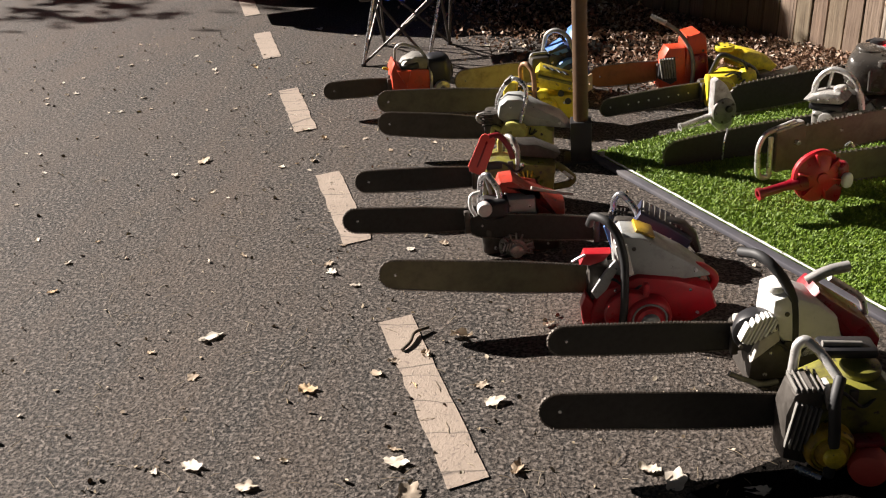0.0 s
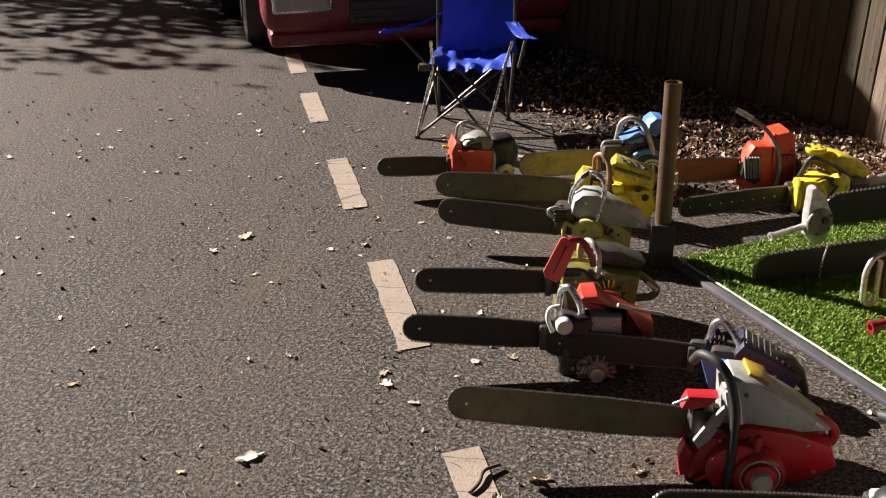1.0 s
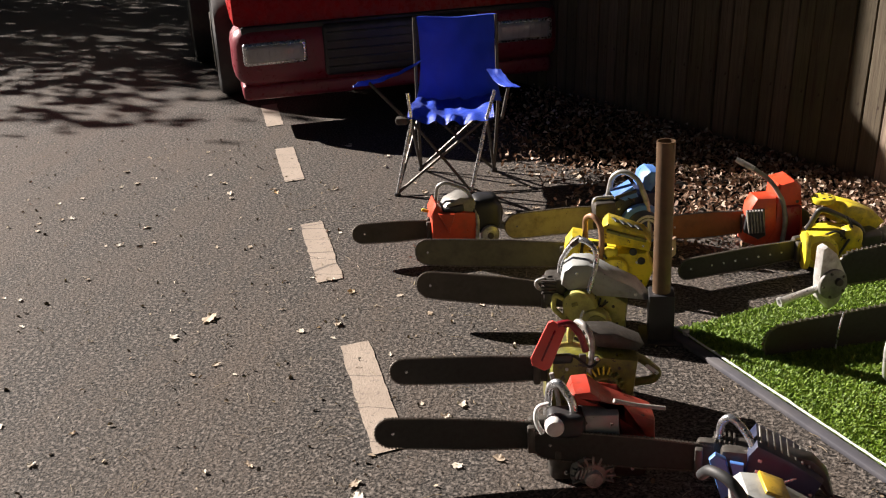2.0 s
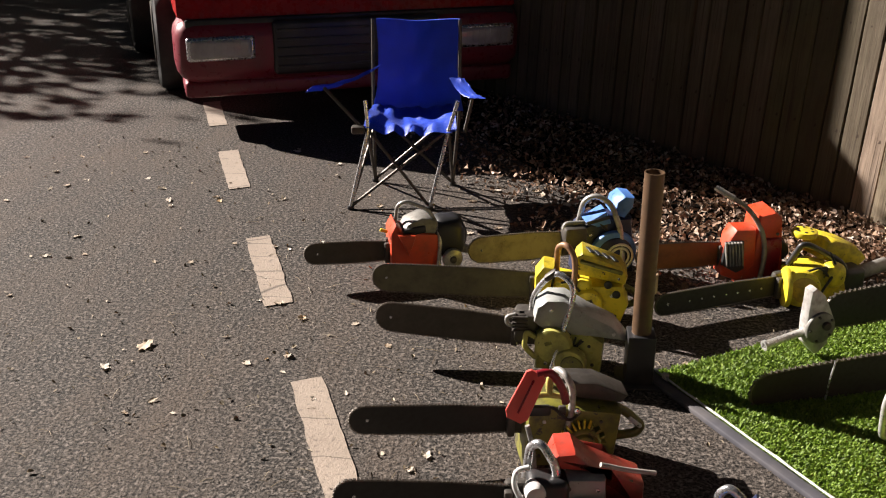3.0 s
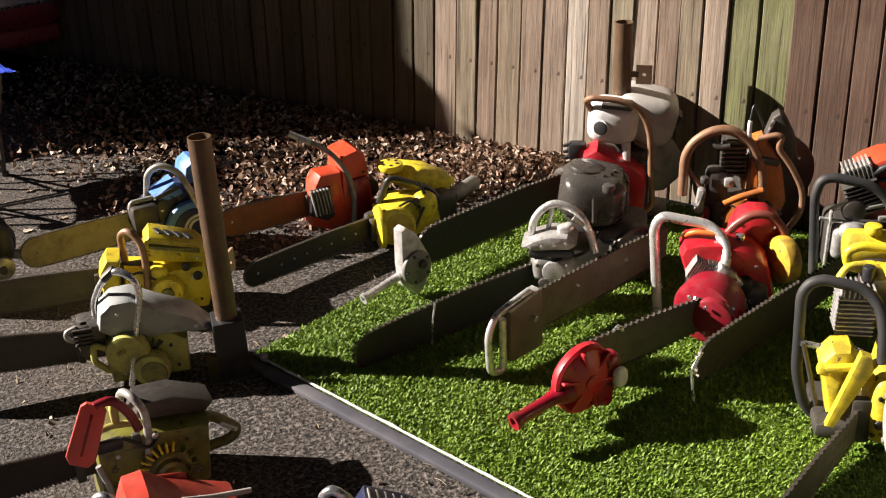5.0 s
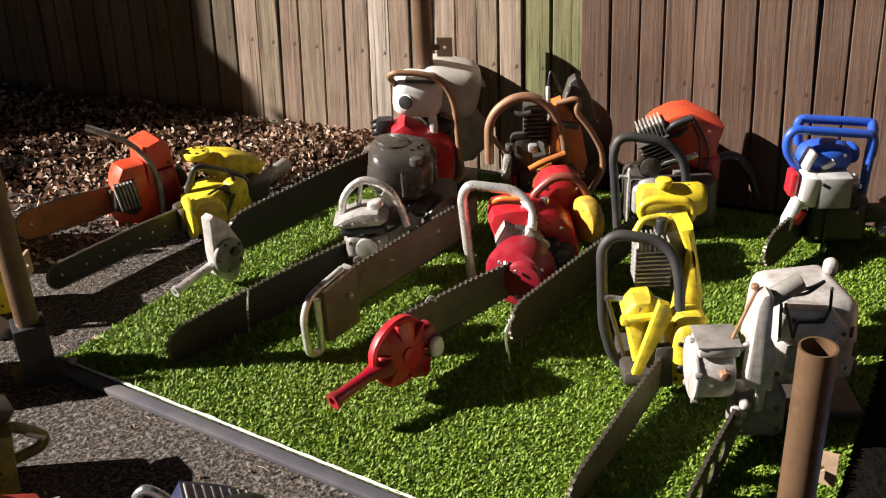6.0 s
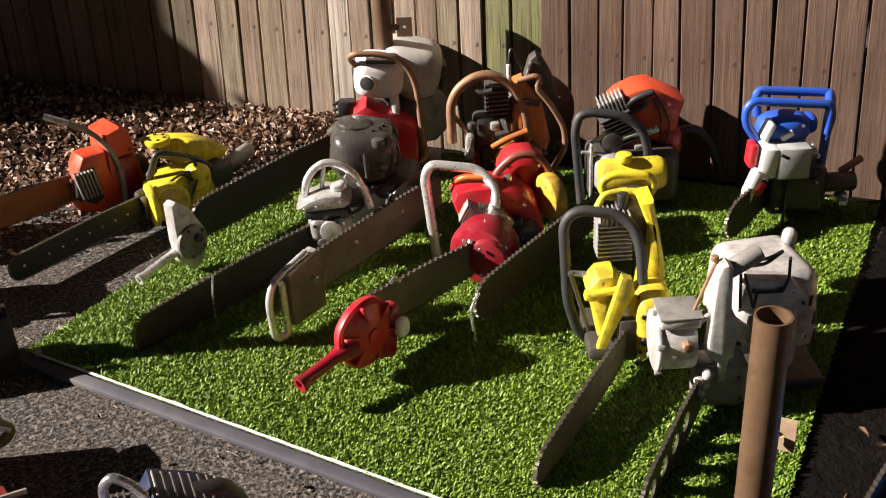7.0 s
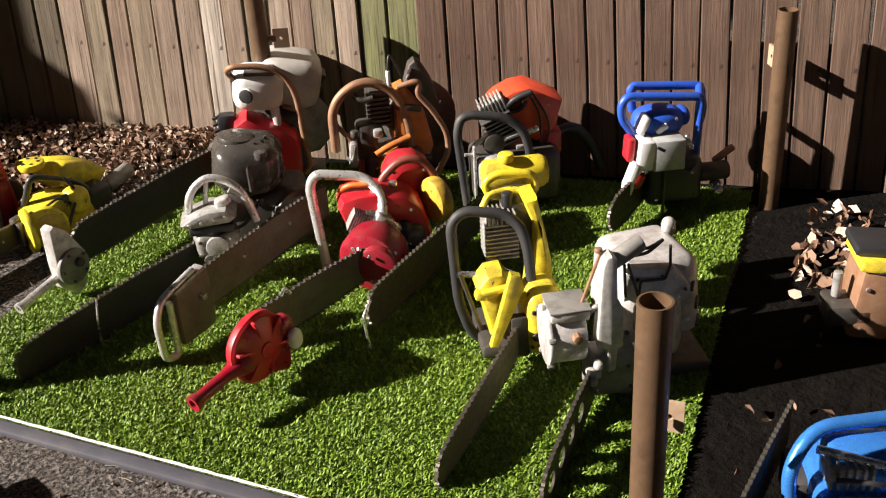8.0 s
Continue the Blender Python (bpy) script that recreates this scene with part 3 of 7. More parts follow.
def post(x, y, h, base, tab_turn, tab_h, lean=(0, 0), twist=0.0):
    """Steel tube post, open on top, with a drilled square tab; some stand in a black socket."""
    root = thing("steel_post", "round brown painted steel post with a small square tab", "post", pose(x, y, 0, lean[0], lean[1], 0), "posts at the corners of the turf")
    bm = B()
    n, r, ri = 28, 0.0301, 0.0262
    loops = []
    for rr, z in ((r, 0.0), (r, h), (ri, h), (ri, h * 0.3)):
        loops.append([bm.verts.new((rr * math.cos(2 * math.pi * i / n), rr * math.sin(2 * math.pi * i / n), z)) for i in range(n)])
    for a, b in zip(loops, loops[1:]):
        for i in range(n):
            bm.faces.new((a[i], a[(i + 1) % n], b[(i + 1) % n], b[i]))
    bm.faces.new(loops[0][::-1])
    bm.faces.new(loops[-1])
    part("tube", bm, POST_BROWN, root)
    m = pose(0, 0, tab_h, 0, 0, tab_turn)
    bm = prism(B(), [(-0.026, -0.032), (0.026, -0.032), (0.026, 0.032), (-0.026, 0.032)], -0.004, 0.004, 0, [ring_points(0, 0, 0.0065, 12)])
    bmesh.ops.transform(bm, matrix=m @ pose(0.072, 0, 0, 0, 0, twist), verts=bm.verts)
    part("tab", bm, TAB, root, "small drilled square tab")
    part("tab_stem", box(B(), (0, 0, 0), (0.03, 0.012, 0.02), 0.002), POST_BROWN, root).matrix_basis = m @ pose(0.04, 0, 0)
    if base:
        bm = box(B(), (0, 0, 0.085), (0.085, 0.085, 0.17), 0.004)
        part("socket", bm, BLACK, root, "black square socket")
        bm = box(B(), (0.03, 0, 0.004), (0.2, 0.14, 0.008), 0.002)
        part("foot_plate", bm, BLACK, root)
        bm = cyl(B(), (0.085, -0.01, 0.02), 0.012, 0.024, "z", 0.002, 6)
        part("bolt", bm, ALU, root)
    return root


post(0.54, 4.11, 0.69, True, 62, 0.3)
post(1.585, 2.47, 0.665, True, 15, 0.39, (0, 0), -70)
post(3.05, 3.36, 0.645, False, 62, 0.48)
post(1.97, 4.635, 0.695, False, -35, 0.52)


# ---- vehicle parked beyond the chair ----
def truck():
    root = thing("parked_truck", "red flat-fronted truck with a maroon bumper, parked in shade", "truck", pose(-1.72, 6.70, 0, 0, 0, math.degrees(math.atan2(0.345, 0.938))))
    # local x across the front (0 to 1.95), local y towards its tail
    bm = prism(B(), [(0.0, 0.62), (0.08, 0.9), (0.28, 1.1), (0.34, 2.0), (0.4, 2.3), (0.5, 2.38), (1.5, 2.38), (1.5, 0.62)], 0.0, 1.95, 0.05)
    bmesh.ops.transform(bm, matrix=Matrix(((0, 1, 0, 0), (1, 0, 0, 0), (0, 0, 1, 0), (0, 0, 0, 1))), verts=bm.verts)
    part("cab", bm, TRUCK_RED, root)
    bm = box(B(), (0.975, 0.14, 0.45), (1.98, 0.4, 0.36), 0.11, seg=5)
    part("bumper", bm, TRUCK_MAROON, root, "maroon painted bumper")
    # unseen box, roof block and arm, added to shape the shadow edge on the fence
    part("cargo_box", box(B(), (0.985, 3.5, 2.1), (1.93, 3.8, 2.9), 0.03), GREY_COVER, root, "unseen grey box behind the cab, added for its shadow")
    part("roof_fairing", box(B(), (0.985, 1.0, 2.9), (1.93, 0.98, 1.1), 0.03), TRUCK_RED, root)
    part("mirror_arm", tube(B(), [(0.0, 0.36, 2.24), (-0.07, 0.3, 2.1), (-0.085, 0.28, 1.85), (-0.06, 0.3, 1.62), (0.0, 0.36, 1.55)], 0.022, 0.08), BLACK, root)
    part("bumper_step", box(B(), (0.975, 0.18, 0.235), (1.9, 0.34, 0.1), 0.03), TRUCK_MAROON, root)
    for x in (0.23, 1.72):
        bm = box(B(), (x, -0.05, 0.47), (0.34, 0.06, 0.11), 0.025, seg=3)
        lamp = part("headlamp", bm, LENS, root, "clear rectangular headlamp")
        part("bezel", box(B(), (x, -0.04, 0.47), (0.37, 0.06, 0.135), 0.02), CHROME, lamp)
        for k in range(9):
            part("lens_rib", box(B(), (x - 0.14 + 0.035 * k, -0.081, 0.47), (0.004, 0.004, 0.095), 0.001), LENS, lamp)
    part("grille", box(B(), (0.98, -0.05, 0.46), (0.94, 0.06, 0.3), 0.03), BLACK, root)
    # black bar painted in for the shade between bumper and cab
    part("grille_gap", box(B(), (0.98, 0.02, 0.6), (1.86, 0.1, 0.05), 0.01), BLACK, root)
    for k in range(5):
        part("grille_slat", box(B(), (0.98, -0.082, 0.36 + 0.05 * k), (0.9, 0.012, 0.014), 0.003), BLACK, root)
    bm = box(B(), (0.975, 0.305, 1.7), (1.6, 0.02, 0.75), 0.005, rot=(-3.1, 0, 0))
    part("windscreen", bm, GLASS, root)
    for x, y in ((0.03, 1.1), (1.92, 1.1), (-0.12, 2.3), (2.07, 2.3)):
        w = part("wheel", cyl(B(), (x, y, 0.36), 0.36, 0.26, "x", 0.05, 36), RUBBER, root)
        part("rim", cyl(B(), (x + (-0.131 if x < 1 else 0.131), y, 0.36), 0.2, 0.02, "x", 0.006, 24), STEEL_DARK, w)
    part("mud_flap", box(B(), (-0.16, 2.75, 0.42), (0.2, 0.02, 0.55), 0.006), RUBBER, root)
    plate = part("plate", box(B(), (1.53, 0.026, 0.735), (0.17, 0.014, 0.1), 0.003, rot=(-16, 0, 0)), WHITE, root, "small white plate")
    for k in range(3):
        part("plate_bar", box(B(), (1.485 + 0.045 * k, 0.017, 0.735), (0.026, 0.004, 0.055), 0.001, rot=(-16, 0, 0)), BLACK, plate)
    part("chassis", box(B(), (0.975, 2.6, 0.5), (1.2, 4.6, 0.2), 0.03), STEEL_DARK, root)
    return root


truck()


# ---- folding chair ----
def chair():
    root = thing("folding_chair", "blue nylon folding camp chair with thin metal legs", "chair", pose(-0.33, 5.78, 0, 0, 0, 4))
    # local: front is -y, x across
    fl, fr, bl, br = Vector((-0.29, -0.19, 0.012)), Vector((0.066, -0.19, 0.012)), Vector((-0.205, 0.2, 0.012)), Vector((0.17, 0.15, 0.012))
    sfl, sfr, sbl, sbr = Vector((-0.21, -0.14, 0.36)), Vector((0.15, -0.14, 0.36)), Vector((-0.18, 0.16, 0.35)), Vector((0.17, 0.16, 0.35))
    legs = ((fl, sfr), (fr, sfl), (bl, sbr), (br, sbl), (fl, sbl), (bl, sfl), (fr, sbr), (br, sfr))
    for a, b in legs:
        part("cross_leg", tube(B(), [a, b], 0.0075, seg=8), STEEL_DARK, root)
    for a, b in ((fl, Vector((-0.205, -0.15, 0.36))), (fr, Vector((0.15, -0.15, 0.36)))):
        part("front_leg", tube(B(), [a, b, b + Vector((-0.01 if a.x < 0 else 0.04, 0.0, 0.13))], 0.0085, seg=8), CHROME, root, "bright metal front leg")
    for a, x in ((bl, -0.205), (br, 0.2)):
        part("back_post", tube(B(), [a, (x, 0.2, 0.35), (x, 0.27, 0.77)], 0.0085, seg=8), STEEL_DARK, root)
    for f in (fl, fr, bl, br):
        part("foot", cyl(B(), (f.x, f.y, 0.008), 0.016, 0.016, "z", 0.003, 12), BLACK, root)

    def cloth(name, fn, nu, nv):
        bm = B()
        for off in (0.0, -0.006):
            g = [[bm.verts.new(Vector(fn(i / nu, j / nv)) + Vector((0, off, off * 0.5))) for j in range(nv + 1)] for i in range(nu + 1)]
            for i in range(nu):
                for j in range(nv):
                    q = (g[i][j], g[i + 1][j], g[i + 1][j + 1], g[i][j + 1])
                    bm.faces.new(q if off == 0 else q[::-1])
            if off == 0:
                first = g
        for i in range(nu):
            for j in (0, nv):
                bm.faces.new((first[i][j], first[i + 1][j], g[i + 1][j], g[i][j]))
        for j in range(nv):
            for i in (0, nu):
                bm.faces.new((first[i][j], first[i][j + 1], g[i][j + 1], g[i][j]))
        me = part(name, bm, FABRIC, root)
        return me

    def back(u, v):
        x = 0.004 + (u - 0.5) * (0.35 + 0.04 * v ** 2 + 0.08 * (1 - v) ** 3)
        sag = 0.045 * math.sin(math.pi * u)
        fold = 0.006 * noise.noise(Vector((u * 7, v * 5, 0.5)))
        return (x, 0.19 + 0.085 * v + sag + fold, 0.36 + 0.405 * v + 0.008 * math.cos(2 * math.pi * u) * v)

    def seat(u, v):
        x = -0.02 + (u - 0.5) * (0.41 - 0.04 * v)
        sag = -0.05 * math.sin(math.pi * u) * (0.4 + 0.6 * math.sin(math.pi * min(1, v * 1.1)))
        drop = -0.035 * max(0, 1 - v * 5)
        fold = 0.016 * noise.noise(Vector((u * 9, v * 4, 4.5))) + 0.008 * math.sin(u * 26 + 3 * v) * max(0, 1 - v * 1.6)
        return (x, -0.16 + 0.37 * v, 0.4 + sag + drop + fold - 0.015 * v)

    cloth("backrest", back, 26, 26)
    cloth("seat", seat, 40, 26)
    for sx in (-1, 1):
        def arm(u, v, sx=sx):
            f, r = (Vector((-0.46, -0.14, 0.54)), Vector((-0.18, 0.16, 0.57))) if sx < 0 else (Vector((0.275, -0.14, 0.505)), Vector((0.185, 0.06, 0.545)))
            p = f.lerp(r, u) + (Vector((-0.02, -0.03, -0.012)) if sx < 0 else Vector((0.05, -0.01, 0.0))) * (v - 0.5) * 1.4
            return p + Vector((0, 0, 0.006 * noise.noise(Vector((u * 6, v * 5, sx))) - 0.02 * math.sin(math.pi * u)))
        a = cloth("armrest", arm, 14, 6)
        part("arm_bracket", tube(B(), [(sx * 0.22, -0.14, 0.35), ((-0.4, -0.1, 0.535) if sx < 0 else (0.255, -0.12, 0.5))], 0.008, seg=8), STEEL_DARK, root)
    part("corner_clip", box(B(), (-0.25, -0.15, 0.36), (0.06, 0.05, 0.035), 0.01), STEEL_DARK, root)
    return root


chair()

# ---- saws: local x to the right of the guide bar's root, y away from the drive, z up; the bar points to -x unless turned ----
ROW = "chainsaws lined up on the tarmac"
SHOW = "vintage chainsaws displayed on the turf"


def saw_thing(label, x, y, yaw, group, z=0.0):
    return thing("chainsaw", label, "chainsaw", pose(x, y, z, 0, 0, yaw), group)


def bx(s, name, material, c, size, bev=0.01, rot=(0, 0, 0), taper=1.0, skew=0.0, label=""):
    return part(name, box(B(), c, size, bev, rot, taper, 2, skew), material, s, label)


def cy(s, name, material, c, r, h, axis="y", bev=0.004, r2=None, rot=(0, 0, 0), seg=24, label=""):
    return part(name, cyl(B(), c, r, h, axis, bev, seg, r2, rot), material, s, label)


def tb(s, name, material, pts, r=0.0105, radius=0.04, closed=False, label=""):
    return part(name, tube(B(), pts, r, radius, closed), material, s, label)


def blob(s, name, material, c, size, power=0.7, rot=(0, 0, 0), lump=0.0, label=""):
    """A cast, rounded lump between a ball and a block: the lower the power, the squarer."""
    bm = B()
    bmesh.ops.create_uvsphere(bm, u_segments=28, v_segments=18, radius=1.0)
    for v in bm.verts:
        k = 1 + lump * noise.noise(v.co * 2.2)
        v.co = Vector([math.copysign(abs(q) ** power, q) * d * 0.5 * k for q, d in zip(v.co, size)])
    bmesh.ops.transform(bm, matrix=pose(*c, *rot), verts=bm.verts)
    return part(name, bm, material, s, label)


def pr(s, name, material, outline, y0, y1, bev=0.012, label=""):
    return part(name, prism(B(), outline, y0, y1, bev), material, s, label)


def fins(s, material, c, size, n, axis="z", rot=(0, 0, 0)):
    """Cooling fins: separate thin plates round a core."""
    d = {"x": 0, "y": 1, "z": 2}[axis]
    span = size[d]
    core = [q * 0.72 for q in size]
    core[d] = span
    top = bx(s, "cylinder", material, c, core, 0.006, rot)
    turn = Matrix.Translation(c) @ pose(0, 0, 0, *rot) @ Matrix.Translation([-q for q in c])
    for i in range(n):
        p = list(c)
        p[d] += span * (-0.5 + (i + 0.5) / n)
        sz = list(size)
        sz[d] = span / n * 0.42
        bm = box(B(), p, sz, 0.0015)
        bmesh.ops.transform(bm, matrix=turn, verts=bm.verts)
        part("cooling_fin", bm, material, top)


def bar_on(s, length, width, z, material, yaw=180, rise=0.0, holes=(), y=0.0, x=0.0, tooth=0.0075):
    before = set(s.children)
    saw_bar(s, length, width, z, material, rise, 0.0, holes, tooth=tooth)
    for ob in set(s.children) - before:
        ob.matrix_basis = pose(x, y, 0, 0, 0, yaw)


def starter(s, material, c, r, style, hub):
    """Recoil starter on the near side: a domed disc with slots, ribs or rings."""
    x, y, z = c
    r *= 1.18
    bm = B()
    seg = 36
    turn = [(1.0, 0.022), (1.0, -0.006), (0.93, -0.016), (0.84, -0.02), (0.8, -0.012), (0.66, -0.014), (0.6, -0.026), (0.4, -0.032)]
    loops = [[bm.verts.new((x + r * q * math.cos(2 * math.pi * i / seg), y + d, z + r * q * math.sin(2 * math.pi * i / seg))) for i in range(seg)] for q, d in turn]
    for a, b in zip(loops, loops[1:]):
        for i in range(seg):
            bm.faces.new((a[i], a[(i + 1) % seg], b[(i + 1) % seg], b[i]))
    bm.faces.new(loops[-1])
    bm.faces.new(loops[0][::-1])
    body = part("starter_cover", bm, material, s)
    part("hub", cyl(B(), (x, y - 0.034, z), r * 0.42, 0.03, "y", 0.009, 24), hub, body)
    n = 16
    for i in range(n):
        a = 2 * math.pi * i / n
        if style == "ribs":
            bm = box(B(), (x + r * 0.8 * math.cos(a), y - 0.02, z + r * 0.8 * math.sin(a)), (r * 0.42, 0.012, r * 0.1), 0.001, (0, -math.degrees(a), 0))
            part("rib", bm, material, body)
        elif style == "teeth" and math.sin(a) > -0.3:
            bm = box(B(), (x + r * 1.08 * math.cos(a), y - 0.004, z + r * 1.08 * math.sin(a)), (r * 0.32, 0.02, r * 0.11), 0.001, (0, -math.degrees(a), 0))
            part("fan_tooth", bm, material, body)
    if style == "rings":
        for q in (0.74,):
            ring = [(x + r * q * math.cos(2 * math.pi * i / 24), y - 0.016, z + r * q * math.sin(2 * math.pi * i / 24)) for i in range(24)]
            part("ring", tube(B(), ring, 0.003, 0.001, True, 6), hub, body)
    return body


def row_saw(label, x, y, yaw, bar, cover=STEEL_DARK):
    """A saw of the row: its bar, chain and clutch cover; the bodies differ."""
    s = saw_thing(label, x, y, yaw, ROW)
    length, width, z, rise, material = bar
    bar_on(s, length, width, z, material, 180, rise, tooth=0.003)
    bx(s, "clutch_cover", cover, (0.07, 0.012, z), (0.17, 0.03, 0.1), 0.012)
    for k in range(2):
        cy(s, "bar_nut", CHROME, (0.035 + 0.04 * k, 0.03, z), 0.008, 0.012, "y", 0.001, seg=6)
    bx(s, "bumper_spike", STEEL_DARK, (-0.008, -0.02, z), (0.02, 0.02, 0.08), 0.004)
    cy(s, "nose_rivet", CHROME, (-length + 0.05, -0.003, z + math.sin(radians(rise)) * (length - 0.05)), 0.0045, 0.005, "y", 0.001, seg=8)
    return s


def settle(s, dx, dz):
    """Lowers a saw's body onto the ground and shifts it along its bar."""
    for piece in s.children_recursive:
        if piece.name.split(".")[0] in ("guide_bar", "saw_chain", "clutch_cover", "bar_nut", "bumper_spike", "nose_rivet"):
            continue
        for v in piece.data.vertices:
            v.co.x += dx
            v.co.z = max(v.co.z - dz, 0.006)


def row_saws():
    # yellow and black saw nearest the start of the row
    s = row_saw("yellow and black chainsaw with a red starter knob and black handle", 0.985, 2.171, 5.6, (0.583, 0.098, 0.125, 3.4, BAR_DARK))
    pr(s, "crankcase", YELLOW_OLD, [(0.02, 0.02), (0.03, 0.19), (0.1, 0.222), (0.2, 0.215), (0.26, 0.15), (0.27, 0.03)], -0.07, 0.08, 0.018)
    pr(s, "muffler", STEEL_DARK, [(-0.036, 0.05), (-0.037, 0.17), (-0.02, 0.225), (0.02, 0.245), (0.05, 0.225), (0.045, 0.06), (0.02, 0.03)], -0.09, 0.0, 0.014)
    for k in range(6):
        bx(s, "guard_rib", CAST_GREY, (-0.024 + 0.011 * k, -0.094, 0.15 - 0.004 * k), (0.004, 0.012, 0.12), 0.0015, (0, 10, 0))
        bx(s, "guard_rib", CAST_GREY, (-0.015 + 0.012 * k, -0.05, 0.236), (0.004, 0.08, 0.012), 0.0015, (0, 0, 0))
    starter(s, YELLOW_WORN, (0.068, -0.095, 0.08), 0.05, "rings", YELLOW)
    cy(s, "starter_knob", SCABBARD, (0.148, -0.125, 0.05), 0.044, 0.06, "y", 0.014, rot=(0, 0, -20), seg=28, label="faded red starter knob")
    bx(s, "knob_cap", RED_DARK, (0.15, -0.1, 0.1), (0.07, 0.04, 0.02), 0.008)
    cy(s, "filter_cap", YELLOW_OLD, (0.155, 0.0, 0.23), 0.046, 0.03, "z", 0.01)
    bx(s, "top_lid", BLACK, (0.13, 0.03, 0.268), (0.13, 0.07, 0.026), 0.01, (0, 4, 0))
    tb(s, "lid_bar", CAST_GREY, [(0.07, 0.02, 0.288), (0.16, 0.02, 0.28)], 0.008)
    bx(s, "deflector", WHITE, (0.062, -0.06, 0.205), (0.016, 0.03, 0.075), 0.006, (0, -12, 0))
    tb(s, "hand_guard", ALU_TUBE, [(-0.002, 0.0, 0.19), (0.006, 0.0, 0.302), (0.024, 0.0, 0.317), (0.055, -0.02, 0.29), (0.085, -0.07, 0.245)], 0.0115, 0.03)
    tb(s, "wrap_handle", RUBBER, [(0.085, -0.07, 0.252), (0.062, -0.11, 0.22), (0.068, -0.12, 0.12), (0.064, -0.115, 0.02)], 0.0135, 0.04)
    tb(s, "handle_foot", CHROME, [(0.0, -0.08, 0.02), (0.05, -0.115, 0.012)], 0.011)
    tb(s, "rear_handle", BLACK, [(0.25, 0.0, 0.13), (0.36, 0.0, 0.12), (0.4, 0.0, 0.06), (0.34, 0.0, 0.025), (0.25, 0.0, 0.03)], 0.014, 0.05)

    # white and red saw
    s = row_saw("white chainsaw with a red rear cover and black wrap handle", 0.911, 2.503, 9.1, (0.495, 0.088, 0.125, 4.1, BAR_DARK))
    pr(s, "crankcase", STEEL_DARK, [(0.02, 0.015), (0.03, 0.13), (0.28, 0.11), (0.3, 0.015)], -0.06, 0.08, 0.015)
    pr(s, "engine_cover", WHITE_OLD, [(0.07, 0.18), (0.075, 0.255), (0.116, 0.268), (0.2, 0.23), (0.25, 0.182), (0.276, 0.085), (0.14, 0.06), (0.12, 0.11)], -0.06, 0.07, 0.018)
    cy(s, "filler_cap", WHITE_OLD, (0.092, -0.02, 0.272), 0.022, 0.022, "z", 0.006)
    cy(s, "fan_housing", BLACK, (0.036, -0.05, 0.168), 0.058, 0.06, "y", 0.012, rot=(0, 0, -22))
    pr(s, "fan_lid", GREY_WARM, [(0.012, 0.1), (0.085, 0.16), (0.078, 0.195), (0.03, 0.165)], -0.1, -0.06, 0.008)
    for k in range(8):
        bx(s, "cover_rib", WHITE_OLD, (-0.006 + 0.0105 * k, -0.083, 0.188 + 0.002 * k), (0.006, 0.03, 0.085 * math.sin(math.pi * (k + 2.0) / 10.5)), 0.002, (0, 24, 0))
    pr(s, "rear_cover", RED_DARK, [(0.185, 0.225), (0.21, 0.25), (0.24, 0.222), (0.35, 0.142), (0.39, 0.085), (0.38, 0.03), (0.31, 0.03), (0.27, 0.12)], -0.02, 0.1, 0.02, "glossy red rear cover")
    tb(s, "wrap_handle", RUBBER, [(0.03, 0.08, 0.33), (0.055, 0.0, 0.36), (0.097, -0.045, 0.318), (0.13, -0.05, 0.249), (0.14, -0.05, 0.132), (0.132, -0.05, 0.015)], 0.0135, 0.04)
    tb(s, "rear_handle", ALU, [(0.2, 0.05, 0.24), (0.25, 0.05, 0.268), (0.31, 0.05, 0.276)], 0.015, 0.03)
    tb(s, "rear_guard", ALU_TUBE, [(0.27, 0.07, 0.235), (0.36, 0.06, 0.172), (0.372, 0.06, 0.12)], 0.009, 0.02)
    bx(s, "exhaust", GREY_WARM, (0.045, -0.01, 0.182), (0.11, 0.03, 0.024), 0.006)
    tb(s, "handle_foot", CAST_GREY, [(-0.03, -0.06, 0.05), (0.05, -0.07, 0.012), (0.1, -0.06, 0.012)], 0.008, 0.03)

    # red saw with grey wedge cover
    s = row_saw("red chainsaw with a grey wedge-shaped cover and round starter", 0.549, 2.825, 4.3, (0.626, 0.096, 0.13, 4.6, BAR_OLIVE))
    pr(s, "crankcase", RED, [(-0.045, 0.02), (-0.05, 0.1), (-0.02, 0.17), (0.09, 0.215), (0.2, 0.2), (0.3, 0.165), (0.32, 0.1), (0.24, 0.02)], -0.07, 0.09, 0.018)
    pr(s, "engine_cover", GREY_COVER, [(0.03, 0.21), (0.024, 0.315), (0.05, 0.335), (0.1, 0.33), (0.155, 0.297), (0.23, 0.25), (0.3, 0.195), (0.2, 0.185), (0.085, 0.2)], -0.05, 0.07, 0.012)
    # white plate paints the sunlit facet of the grey cover
    bx(s, "cover_front", WHITE, (0.052, -0.052, 0.262), (0.035, 0.012, 0.1), 0.004, (0, -12, 0))
    bx(s, "decal", YELLOW_WORN, (0.115, 0.02, 0.325), (0.06, 0.08, 0.01), 0.003, (0, 24, 0), label="small yellow label")
    cy(s, "fan_ring", RED, (0.068, -0.085, 0.105), 0.078, 0.035, "y", 0.014, seg=36)
    starter(s, RED, (0.118, -0.1, 0.1), 0.055, "rings", GREY_COVER)
    bx(s, "adjusting_lug", RED, (0.108, -0.1, 0.19), (0.016, 0.02, 0.045), 0.006)
    pr(s, "front_guard", RED, [(-0.075, 0.25), (-0.06, 0.285), (0.016, 0.283), (-0.005, 0.258), (-0.045, 0.245)], -0.045, 0.0, 0.006)
